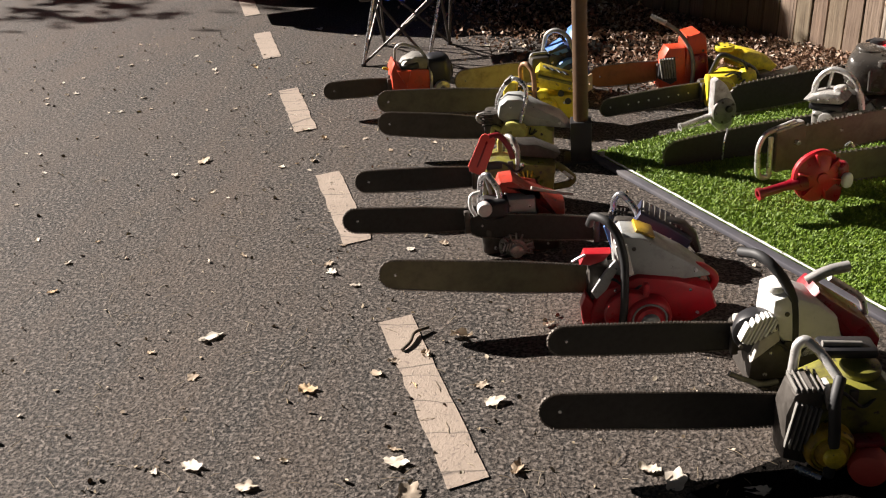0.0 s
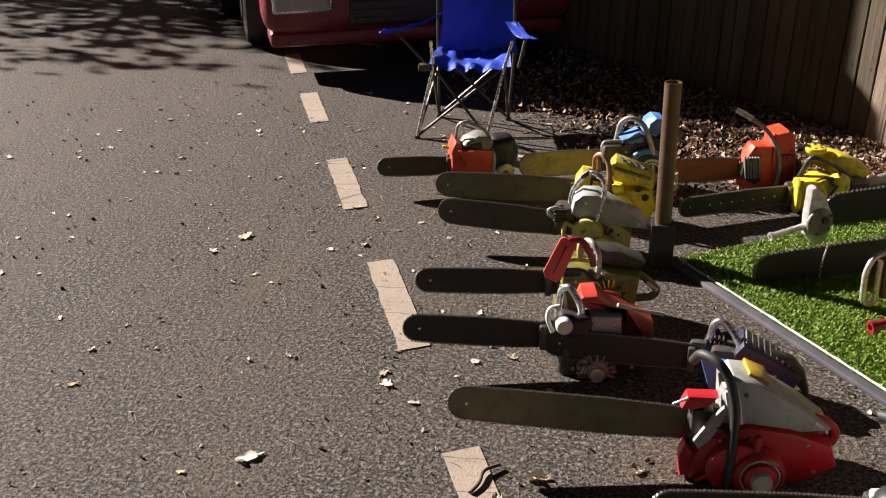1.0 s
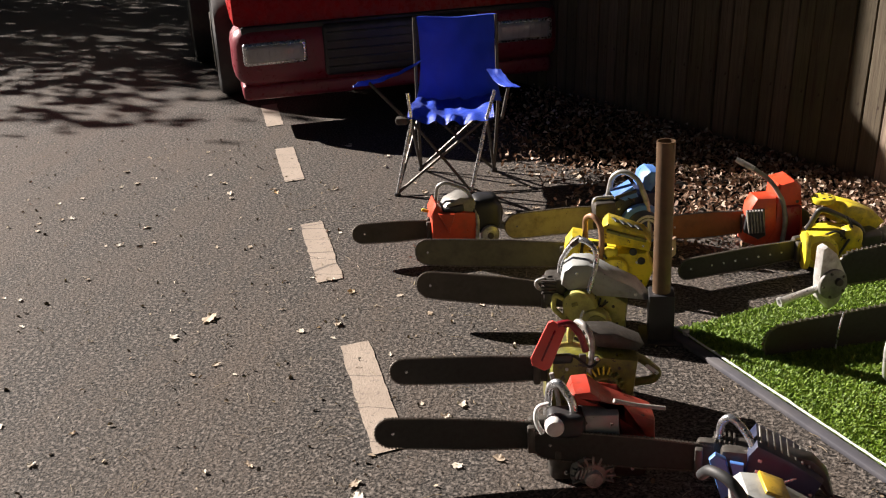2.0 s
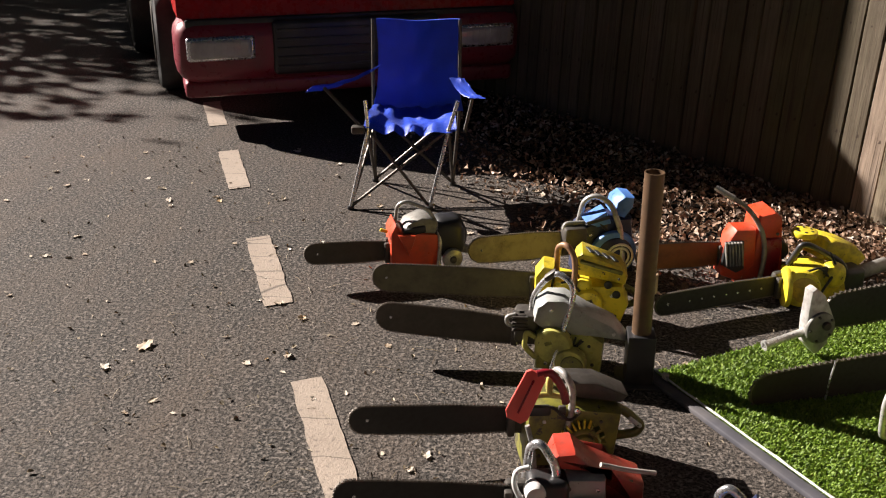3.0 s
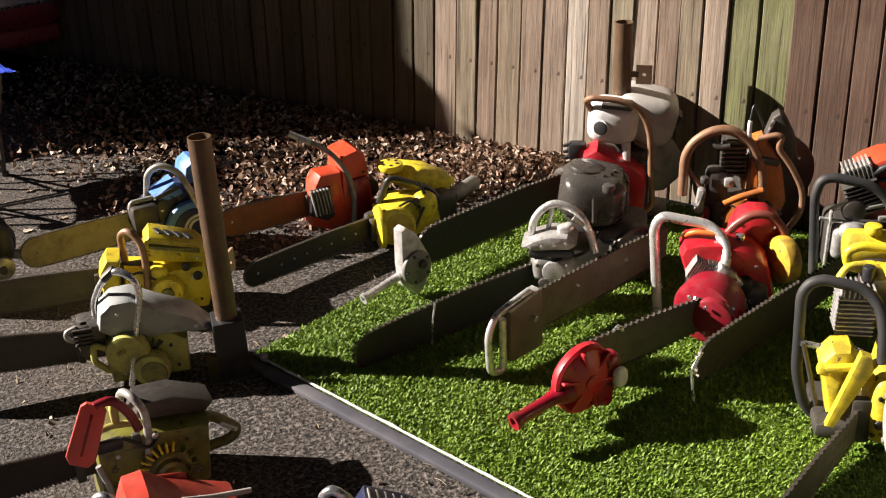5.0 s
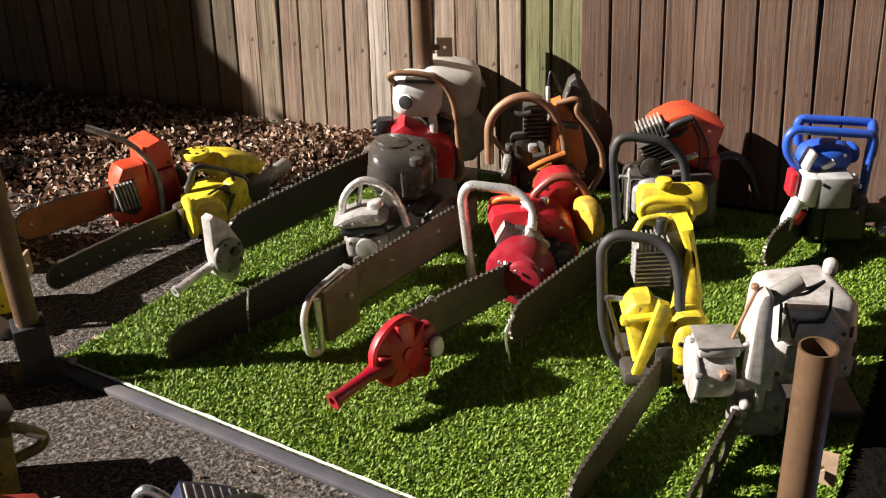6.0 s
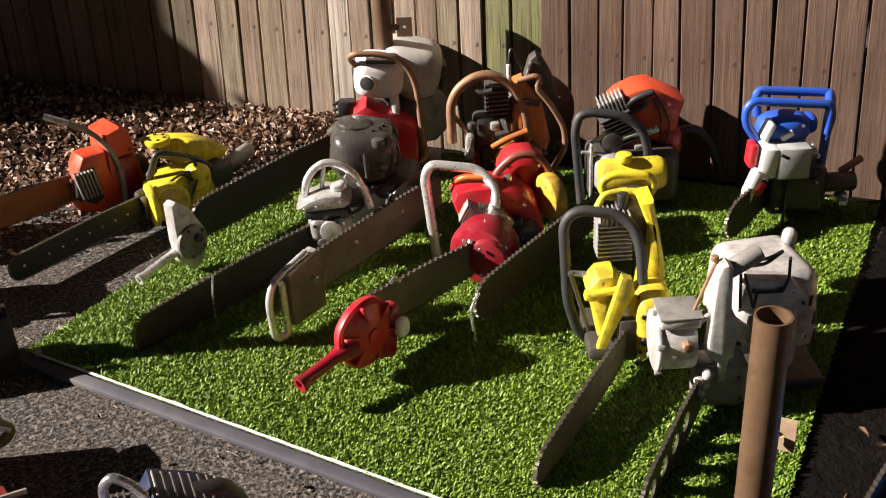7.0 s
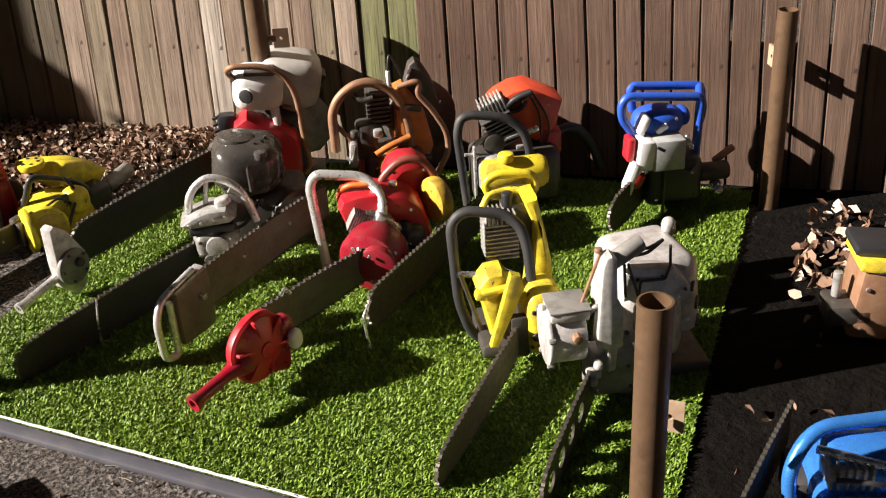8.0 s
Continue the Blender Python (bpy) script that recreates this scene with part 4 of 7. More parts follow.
    pr(s, "chain_guard", RED, [(-0.03, 0.06), (-0.068, 0.06), (-0.074, 0.12), (-0.06, 0.16), (-0.036, 0.13)], -0.06, -0.02, 0.006)
    bx(s, "exhaust_shell", STEEL_DARK, (-0.02, -0.01, 0.19), (0.06, 0.08, 0.12), 0.014)
    pr(s, "deflector", GREY_COVER, [(-0.03, 0.15), (-0.044, 0.175), (-0.005, 0.24), (0.024, 0.275), (0.034, 0.25), (0.0, 0.18)], -0.075, -0.06, 0.005)
    tb(s, "guard_rod", CHROME, [(-0.095, -0.04, 0.26), (-0.06, -0.05, 0.285)], 0.004)
    tb(s, "wrap_handle", RUBBER, [(-0.035, 0.06, 0.33), (-0.03, 0.0, 0.385), (0.003, -0.04, 0.385), (0.031, -0.06, 0.352), (0.05, -0.08, 0.28), (0.048, -0.1, 0.175), (0.04, -0.1, 0.015)], 0.0125, 0.04)
    tb(s, "rear_handle", RED, [(0.21, -0.01, 0.205), (0.274, -0.01, 0.215), (0.325, -0.01, 0.172), (0.304, -0.01, 0.128), (0.235, -0.01, 0.112)], 0.014, 0.03)
    bx(s, "trigger", BLACK, (0.25, -0.01, 0.165), (0.06, 0.012, 0.03), 0.006)
    tb(s, "oil_pipe", RED, [(-0.03, -0.08, 0.06), (0.0, -0.085, 0.085), (0.03, -0.08, 0.08)], 0.006, 0.02)

    settle(s, 0.035, 0.05)

    # navy saw with louvred top and hooked grip
    s = row_saw("navy blue chainsaw with a chrome handle and louvred cover", 0.585, 3.213, -6.1, (0.440, 0.086, 0.11, 0.0, BAR_DARK))
    pr(s, "crankcase", BLUE_DARK, [(0.02, 0.015), (0.02, 0.12), (0.22, 0.11), (0.24, 0.015)], -0.06, 0.08, 0.014)
    pr(s, "engine_cover", BLUE_DARK, [(0.055, 0.08), (0.062, 0.2), (0.086, 0.236), (0.178, 0.192), (0.25, 0.14), (0.22, 0.07)], -0.05, 0.07, 0.016)
    for k in range(8):
        bx(s, "louvre", CAST_GREY, (0.095 + 0.017 * k, 0.01, 0.232 - 0.0087 * k), (0.006, 0.08, 0.006), 0.002, (0, 26, 0))
    pr(s, "front_panel", BLUE_PALE, [(-0.029, 0.19), (-0.014, 0.208), (0.012, 0.195), (0.037, 0.1), (0.007, 0.075)], -0.065, -0.045, 0.005, "pale blue front panel")
    pr(s, "side_panel", BLUE_PALE, [(0.022, 0.192), (0.055, 0.188), (0.056, 0.1), (0.044, 0.1)], -0.07, -0.055, 0.004)
    bx(s, "cylinder", STEEL_DARK, (0.045, 0.0, 0.18), (0.09, 0.08, 0.05), 0.012)
    fins(s, STEEL_DARK, (0.01, 0.02, 0.19), (0.06, 0.05, 0.04), 5, "x")
    tb(s, "wrap_handle", CHROME, [(-0.006, 0.02, 0.12), (-0.002, 0.02, 0.251), (0.02, 0.01, 0.279), (0.05, 0.0, 0.255), (0.078, -0.02, 0.221), (0.093, -0.055, 0.12), (0.09, -0.06, 0.015)], 0.0105, 0.02)
    pr(s, "rear_handle", BLACK, [(0.16, 0.2), (0.225, 0.185), (0.262, 0.145), (0.28, 0.085), (0.262, 0.08), (0.232, 0.118), (0.184, 0.125)], -0.02, 0.03, 0.012)
    tb(s, "throttle_lever", CHROME, [(0.15, -0.05, 0.135), (0.185, -0.045, 0.15)], 0.005)
    starter(s, BLUE_DARK, (0.15, -0.07, 0.07), 0.045, "rings", BLACK)

    settle(s, 0.045, 0.045)

    # white and red saw with a silver handle
    s = row_saw("white and red chainsaw with a bent silver handle", 0.152, 3.284, 7.8, (0.426, 0.088, 0.12, 4.0, BAR_DARK))
    bx(s, "crankcase", STEEL_DARK, (0.12, 0.02, 0.1), (0.26, 0.13, 0.17), 0.025)
    pr(s, "engine_cover", GREY_COVER, [(0.058, 0.19), (0.08, 0.276), (0.17, 0.272), (0.176, 0.18)], -0.05, 0.06, 0.014)
    pr(s, "rear_cover", RED_FADED, [(0.042, 0.285), (0.058, 0.325), (0.1, 0.328), (0.146, 0.29), (0.272, 0.232), (0.275, 0.15), (0.18, 0.17), (0.172, 0.268)], -0.02, 0.09, 0.016, "faded red rear cover")
    cy(s, "exhaust_drum", WHITE_OLD, (0.0, -0.05, 0.25), 0.025, 0.05, "y", 0.01)
    bx(s, "exhaust_shell", BLACK, (0.035, -0.02, 0.24), (0.1, 0.08, 0.07), 0.02)
    tb(s, "front_strap", WHITE_OLD, [(-0.03, -0.04, 0.22), (-0.048, -0.03, 0.255), (-0.042, -0.02, 0.29), (-0.01, -0.02, 0.296)], 0.007, 0.02)
    tb(s, "wrap_handle", CHROME, [(-0.012, 0.04, 0.2), (-0.004, 0.02, 0.33), (0.018, 0.0, 0.352), (0.053, -0.02, 0.298), (0.06, -0.03, 0.207), (0.05, -0.01, 0.11), (0.026, 0.03, 0.016), (-0.002, 0.035, 0.06)], 0.011, 0.022)
    starter(s, CAST_GREY, (0.1, -0.045, 0.1), 0.05, "ribs", ALU)
    for k in range(5):
        bx(s, "vent_rib", ALU, (0.058 + 0.009 * k, -0.075, 0.115), (0.004, 0.016, 0.03), 0.001, (0, 18, 0))
    tb(s, "link_rod", GREY_WARM, [(0.16, -0.02, 0.298), (0.22, -0.01, 0.275), (0.3, 0.0, 0.255)], 0.006, 0.02)

    settle(s, 0.05, 0.072)

    # dull yellow saw with a scabbard hung over it
    s = row_saw("grimy olive yellow chainsaw with a toothed starter wheel", 0.151, 3.637, 9.9, (0.444, 0.084, 0.13, 2.6, BAR_DARK))
    pr(s, "crankcase", YELLOW_OLD, [(0.02, 0.015), (0.03, 0.19), (0.088, 0.21), (0.141, 0.195), (0.286, 0.172), (0.27, 0.015)], -0.07, 0.08, 0.016)
    pr(s, "top_plate", STEEL_DARK, [(0.125, 0.21), (0.142, 0.25), (0.223, 0.244), (0.31, 0.2), (0.29, 0.18)], -0.03, 0.06, 0.008)
    tb(s, "rim", YELLOW_PALE, [(0.02, -0.06, 0.225), (0.07, -0.06, 0.238), (0.135, -0.06, 0.225)], 0.008, 0.02)
    # solid black block in place of a recess and its shade
    bx(s, "dark_recess", BLACK, (0.06, -0.07, 0.195), (0.06, 0.02, 0.03), 0.008)
    starter(s, YELLOW_OLD, (0.176, -0.08, 0.095), 0.044, "teeth", YELLOW_OLD)
    for k in range(9):
        a = math.radians(75 + 14 * k)
        bx(s, "fan_tooth", YELLOW, (0.176 + 0.06 * math.cos(a), -0.092, 0.1 + 0.06 * math.sin(a)), (0.024, 0.01, 0.005), 0.001, (0, -math.degrees(a), 0))
    tb(s, "wrap_handle", ALU, [(0.105, 0.05, 0.2), (0.115, 0.01, 0.275), (0.13, -0.035, 0.283), (0.149, -0.055, 0.25), (0.149, -0.06, 0.204), (0.13, -0.08, 0.09)], 0.0095, 0.03)
    tb(s, "rear_handle", YELLOW_OLD, [(0.26, 0.0, 0.165), (0.311, 0.0, 0.14), (0.362, 0.0, 0.088), (0.345, 0.0, 0.066), (0.27, 0.0, 0.06)], 0.013, 0.03)
    bx(s, "grip_wear", WHITE_OLD, (0.338, -0.012, 0.108), (0.05, 0.01, 0.012), 0.004, (0, 40, 0))
    tb(s, "front_brace", ALU, [(0.028, -0.07, 0.15), (0.045, -0.08, 0.08), (0.05, -0.08, 0.015)], 0.007, 0.03)
    blob(s, "carburettor", YELLOW_PALE, (0.085, -0.06, 0.265), (0.02, 0.02, 0.06), 0.8)
    cy(s, "fuel_cap", CHROME, (0.16, -0.075, 0.19), 0.008, 0.012, "y", 0.002, seg=8)

    # grey-domed pale yellow saw
    s = row_saw("pale yellow chainsaw with a rounded grey top cover", 0.157, 4.184, -1.9, (0.458, 0.1, 0.12, 3.8, BAR_STEEL))
    pr(s, "crankcase", YELLOW_PALE, [(0.06, 0.015), (0.06, 0.15), (0.23, 0.15), (0.275, 0.12), (0.27, 0.015)], -0.06, 0.08, 0.016)
    pr(s, "engine_cover", GREY_COVER, [(0.045, 0.18), (0.056, 0.235), (0.09, 0.264), (0.145, 0.266), (0.215, 0.225), (0.302, 0.184), (0.35, 0.125), (0.234, 0.135), (0.095, 0.14)], -0.065, 0.06, 0.03)
    cy(s, "fan_cover", YELLOW_PALE, (0.118, -0.07, 0.115), 0.06, 0.045, "y", 0.012, rot=(0, 0, -14), seg=32)
    bx(s, "fan_mark", YELLOW_OLD, (0.1, -0.096, 0.13), (0.022, 0.004, 0.012), 0.001, (0, -20, 0))
    cy(s, "starter_cover", YELLOW_PALE, (0.172, -0.095, 0.068), 0.05, 0.045, "y", 0.01, rot=(0, 0, -12), seg=32)
    cy(s, "starter_hub", YELLOW_OLD, (0.176, -0.118, 0.066), 0.036, 0.012, "y", 0.004, rot=(0, 0, -12), seg=24)
    for k in range(8):
        a = math.radians(60 + 15 * k)
        bx(s, "fan_tooth", BLACK, (0.166 + 0.06 * math.cos(a), -0.075, 0.075 + 0.06 * math.sin(a)), (0.026, 0.012, 0.006), 0.001, (0, -math.degrees(a), 0))
    bx(s, "cylinder", STEEL_DARK, (0.03, 0.0, 0.15), (0.08, 0.1, 0.1), 0.016)
    fins(s, STEEL_DARK, (0.01, -0.03, 0.17), (0.05, 0.05, 0.06), 5)
    tb(s, "shackle", ALU, [(0.0, -0.04, 0.155), (-0.03, -0.045, 0.165), (-0.035, -0.045, 0.19), (-0.005, -0.04, 0.198)], 0.007, 0.015)
    tb(s, "strut", YELLOW_PALE, [(0.03, -0.06, 0.15), (0.025, -0.065, 0.1), (0.065, -0.065, 0.06), (0.07, -0.065, 0.13)], 0.009, 0.015, True)
    tb(s, "wrap_handle", CHROME, [(0.04, 0.02, 0.12), (0.046, 0.01, 0.24), (0.077, 0.0, 0.3), (0.12, -0.02, 0.342), (0.165, -0.04, 0.315), (0.172, -0.045, 0.275), (0.139, -0.08, 0.14), (0.112, -0.105, 0.03)], 0.0095, 0.025)
    bx(s, "grip_band", STEEL_DARK, (0.1, -0.01, 0.325), (0.05, 0.03, 0.022), 0.01, (0, -40, 0))

    # bright yellow box-topped saw
    s = row_saw("bright yellow chainsaw with a brown tube handle", 0.214, 4.537, -1.9, (0.575, 0.105, 0.125, 0.0, BAR_OLIVE))
    pr(s, "crankcase", YELLOW, [(0.05, 0.015), (0.07, 0.17), (0.16, 0.155), (0.3, 0.16), (0.325, 0.09), (0.3, 0.015)], -0.06, 0.08, 0.016)
    pr(s, "filter_box", YELLOW, [(0.13, 0.19), (0.138, 0.245), (0.158, 0.268), (0.291, 0.222), (0.316, 0.188), (0.31, 0.155), (0.18, 0.18)], -0.04, 0.08, 0.01)
    for k in range(4):
        bx(s, "cover_mark", BLACK, (0.185 + 0.028 * k, 0.01, 0.262 - 0.0098 * k), (0.017, 0.05, 0.004), 0.001, (0, 19, 20))
    bx(s, "box_lip", YELLOW_OLD, (0.225, -0.045, 0.222), (0.15, 0.02, 0.012), 0.004, (0, 15, 0))
    pr(s, "muffler_shield", YELLOW, [(0.0, 0.11), (0.0, 0.185), (0.028, 0.226), (0.065, 0.22), (0.055, 0.14), (0.035, 0.07)], -0.07, 0.04, 0.016)
    cy(s, "fan_bulge", YELLOW, (0.185, -0.07, 0.1), 0.05, 0.05, "y", 0.018)
    cy(s, "fan_plug", YELLOW_OLD, (0.185, -0.098, 0.1), 0.02, 0.012, "y", 0.004)
    for x, z in ((0.25, 0.165), (0.28, 0.13), (0.1, 0.12)):
        cy(s, "port", BLACK, (x, -0.062, z), 0.014, 0.012, "y", 0.003)
    blob(s, "oil_filler", YELLOW, (0.17, -0.055, 0.16), (0.05, 0.04, 0.04), 0.7)
    tb(s, "wrap_handle", RUST_TUBE, [(0.074, 0.03, 0.15), (0.074, 0.0, 0.272), (0.1, -0.03, 0.297), (0.13, -0.05, 0.266), (0.137, -0.06, 0.215), (0.126, -0.075, 0.03)], 0.0105, 0.02)
    tb(s, "rear_handle", YELLOW_OLD, [(0.3, 0.02, 0.13), (0.35, 0.02, 0.11), (0.36, 0.02, 0.07), (0.31, 0.02, 0.05)], 0.012, 0.02)

    # orange saw with a black top
    s = row_saw("orange-red chainsaw with a black top and thin grey handle", -0.337, 4.815, 16.1, (0.319, 0.082, 0.12, 1.8, BAR_STEEL))
    pr(s, "body", ORANGE, [(0.0, 0.03), (0.0, 0.205), (0.02, 0.245), (0.05, 0.212), (0.184, 0.192), (0.182, 0.02), (0.02, 0.015)], -0.06, 0.07, 0.01)
    pr(s, "front_facet", ORANGE, [(0.025, 0.21), (0.066, 0.125), (0.092, 0.205)], -0.085, -0.055, 0.005)
    pr(s, "top_cover", CAST_GREY, [(0.045, 0.205), (0.066, 0.238), (0.12, 0.262), (0.16, 0.254), (0.192, 0.228), (0.186, 0.188)], -0.05, 0.06, 0.012)
    bx(s, "top_box", BLACK, (0.09, -0.045, 0.212), (0.09, 0.03, 0.03), 0.008, (0, -8, 0))
    blob(s, "rear_housing", BLACK, (0.225, 0.0, 0.17), (0.13, 0.13, 0.16), 0.6)
    tb(s, "rear_handle", BLACK, [(0.19, 0.0, 0.235), (0.24, 0.0, 0.236), (0.295, 0.0, 0.185), (0.285, 0.0, 0.13)], 0.013, 0.03)
    cy(s, "chain_wheel", ALU, (0.232, -0.075, 0.1), 0.04, 0.025, "y", 0.008, rot=(0, 0, 10))
    cy(s, "wheel_hub", STEEL_DARK, (0.232, -0.09, 0.1), 0.013, 0.014, "y", 0.003)
    bx(s, "latch", ALU, (0.285, -0.03, 0.12), (0.04, 0.03, 0.03), 0.008, (0, 20, 0))
    bx(s, "tag", YELLOW, (-0.02, -0.02, 0.21), (0.03, 0.012, 0.012), 0.003, (0, 20, 0))
    tb(s, "wrap_handle", ALU, [(0.03, 0.03, 0.21), (0.036, 0.0, 0.3), (0.067, -0.01, 0.318), (0.147, -0.02, 0.284), (0.177, -0.04, 0.234), (0.188, -0.06, 0.165), (0.175, -0.075, 0.02)], 0.008, 0.025)

    # light blue saw with a cream bar
    s = row_saw("blue chainsaw with white-striped starter and cream bar", 0.335, 4.923, 13.5, (0.381, 0.105, 0.13, -1.5, CREAM))
    pr(s, "crankcase", BLUE_DARK, [(0.03, 0.015), (0.04, 0.2), (0.1, 0.24), (0.24, 0.24), (0.26, 0.015)], -0.06, 0.08, 0.02)
    pr(s, "front_cover", BLUE_PALE, [(0.055, 0.235), (0.13, 0.278), (0.155, 0.225), (0.1, 0.212)], -0.07, 0.02, 0.012)
    bx(s, "cover_stripe", BLACK, (0.1, -0.072, 0.245), (0.09, 0.008, 0.014), 0.003, (0, -14, 0))
    pr(s, "tank", BLUE_PALE, [(0.165, 0.255), (0.178, 0.305), (0.207, 0.325), (0.246, 0.318), (0.244, 0.28), (0.211, 0.235)], -0.05, 0.07, 0.014)
    cy(s, "starter_cover", BLUE_PALE, (0.16, -0.085, 0.115), 0.09, 0.035, "y", 0.014, seg=36)
    cy(s, "starter_face", BLUE_DARK, (0.163, -0.1, 0.112), 0.07, 0.02, "y", 0.008, seg=32)
    for r in (0.036, 0.05):
        ring = [(0.178 + r * math.cos(a), -0.112, 0.108 + r * math.sin(a)) for a in (2 * math.pi * i / 24 for i in range(24))]
        tb(s, "white_ring", WHITE, ring, 0.005, 0.001, True)
    tb(s, "dog_bar", ALU, [(-0.02, -0.03, 0.2), (-0.015, -0.03, 0.222), (0.06, -0.03, 0.222)], 0.009, 0.012)
    bx(s, "muffler", STEEL_DARK, (0.02, -0.03, 0.17), (0.09, 0.08, 0.09), 0.016)
    blob(s, "exhaust_tip", ALU, (0.045, -0.075, 0.14), (0.035, 0.03, 0.025), 0.8)
    tb(s, "wrap_handle", ALU, [(0.05, 0.03, 0.19), (0.061, 0.0, 0.3), (0.099, -0.02, 0.328), (0.152, -0.05, 0.302), (0.182, -0.09, 0.21), (0.192, -0.115, 0.06)], 0.011, 0.03)

    # upright orange saw on leaves
    s = row_saw("orange chainsaw with a black ribbed grille, standing on leaves", 0.914, 4.894, 12, (0.33, 0.1, 0.12, 0, BROWN_BAR))
    pr(s, "fuel_tank", ORANGE, [(0.105, 0.15), (0.115, 0.285), (0.172, 0.298), (0.203, 0.276), (0.226, 0.066), (0.19, 0.015), (0.05, 0.015), (0.06, 0.19)], -0.06, 0.08, 0.014)
    pr(s, "front_cover", ORANGE, [(0.0, 0.205), (0.022, 0.242), (0.1, 0.24), (0.11, 0.1), (0.05, 0.03), (-0.02, 0.06)], -0.075, 0.02, 0.014)
    pr(s, "grille_back", BLACK, [(-0.02, 0.2), (0.05, 0.2), (0.06, 0.09), (0.03, 0.075), (-0.03, 0.11)], -0.09, -0.07, 0.006)
    for k in range(6):
        bx(s, "grille_rib", CAST_GREY, (-0.018 + 0.012 * k, -0.094, 0.155), (0.006, 0.016, 0.095), 0.002, (0, -8, 0))
    bx(s, "side_box", RED_DARK, (0.17, -0.06, 0.12), (0.07, 0.03, 0.16), 0.012)
    cy(s, "rear_wheel", RUBBER, (0.24, 0.03, 0.11), 0.04, 0.04, "y", 0.01)
    tb(s, "wrap_handle", CAST_GREY, [(-0.03, 0.04, 0.37), (0.03, 0.0, 0.338), (0.085, -0.03, 0.3), (0.13, -0.06, 0.225), (0.139, -0.08, 0.142), (0.125, -0.085, 0.02)], 0.0095, 0.04)
    tb(s, "handle_sleeve", ALU_TUBE, [(-0.03, 0.04, 0.37), (0.03, 0.0, 0.338)], 0.0115)

    # yellow saw beside the turf's corner
    s = row_saw("yellow chainsaw with a black handle and grey muffler", 1.088, 4.704, 25, (0.506, 0.08, 0.08, 0, BAR_DARK))
    pr(s, "crankcase", YELLOW, [(0.05, 0.015), (0.045, 0.135), (0.14, 0.16), (0.214, 0.139), (0.27, 0.05), (0.24, 0.015)], -0.07, 0.06, 0.02)
    cy(s, "starter_cover", YELLOW, (0.055, -0.06, 0.085), 0.07, 0.03, "y", 0.01, rot=(0, 0, -38), seg=32)
    cy(s, "starter_face", YELLOW_WORN, (0.06, -0.078, 0.085), 0.05, 0.014, "y", 0.005, rot=(0, 0, -38), seg=28)
    cy(s, "fan_flange", YELLOW, (0.005, -0.04, 0.09), 0.072, 0.02, "x", 0.006, rot=(0, 0, -25), seg=28)
    blob(s, "intake_elbow", YELLOW, (0.19, -0.06, 0.12), (0.08, 0.08, 0.09), 0.7)
    pr(s, "filter_cover", YELLOW, [(0.19, 0.15), (0.21, 0.215), (0.24, 0.222), (0.339, 0.186), (0.4, 0.128), (0.35, 0.09)], 0.0, 0.14, 0.016)
    cy(s, "vent_disc", YELLOW, (0.16, 0.08, 0.232), 0.046, 0.024, "z", 0.006)
    for k in range(6):
        a = 2 * math.pi * k / 6
        cy(s, "vent_hole", BLACK, (0.16 + 0.028 * math.cos(a), 0.08 + 0.028 * math.sin(a), 0.2445), 0.006, 0.003, "z", 0.0005, seg=8)
    cy(s, "silencer", CAST_GREY, (0.43, 0.0, 0.085), 0.026, 0.14, "x", 0.01, rot=(0, -4, 8))
    bx(s, "rear_block", BLACK, (0.29, -0.02, 0.07), (0.1, 0.1, 0.11), 0.02)
    tb(s, "wrap_handle", BLACK, [(0.06, 0.04, 0.12), (0.085, 0.0, 0.228), (0.11, -0.01, 0.226), (0.171, -0.02, 0.194), (0.245, -0.04, 0.15), (0.29, -0.06, 0.03)], 0.011, 0.03)
    tb(s, "fuel_hose", BLACK, [(0.18, -0.04, 0.2), (0.19, -0.08, 0.15), (0.13, -0.1, 0.1), (0.11, -0.1, 0.07)], 0.005, 0.03)
    for k in range(7):
        cy(s, "bar_rivet", CHROME, (-0.07 - 0.05 * k, -0.004, 0.08), 0.004, 0.004, "y", 0.001, seg=8)


row_saws()

# scabbard over the handle of the dull yellow saw
sc = thing("bar_scabbard", "coral red plastic bar scabbard hung from a saw handle", "scabbard", pose(0.184, 3.565, 0.245, -12, 22, -8))
bm = prism(B(), [(-0.032, -0.058), (-0.02, -0.075), (0.02, -0.075), (0.032, -0.058), (0.028, 0.062), (0.018, 0.072), (-0.018, 0.072), (-0.028, 0.062)], -0.008, 0.008, 0.004)
part("sheath", bm, SCABBARD, sc)
bx(sc, "slot", RED_DARK, (0.0, -0.0085, 0.0), (0.006, 0.003, 0.1), 0.001)
tb(sc, "strap", RED_DARK, [(0, 0, 0.066), (0.03, 0.01, 0.085), (0.075, 0.02, 0.06), (0.105, 0.03, 0.02)], 0.011, 0.03)


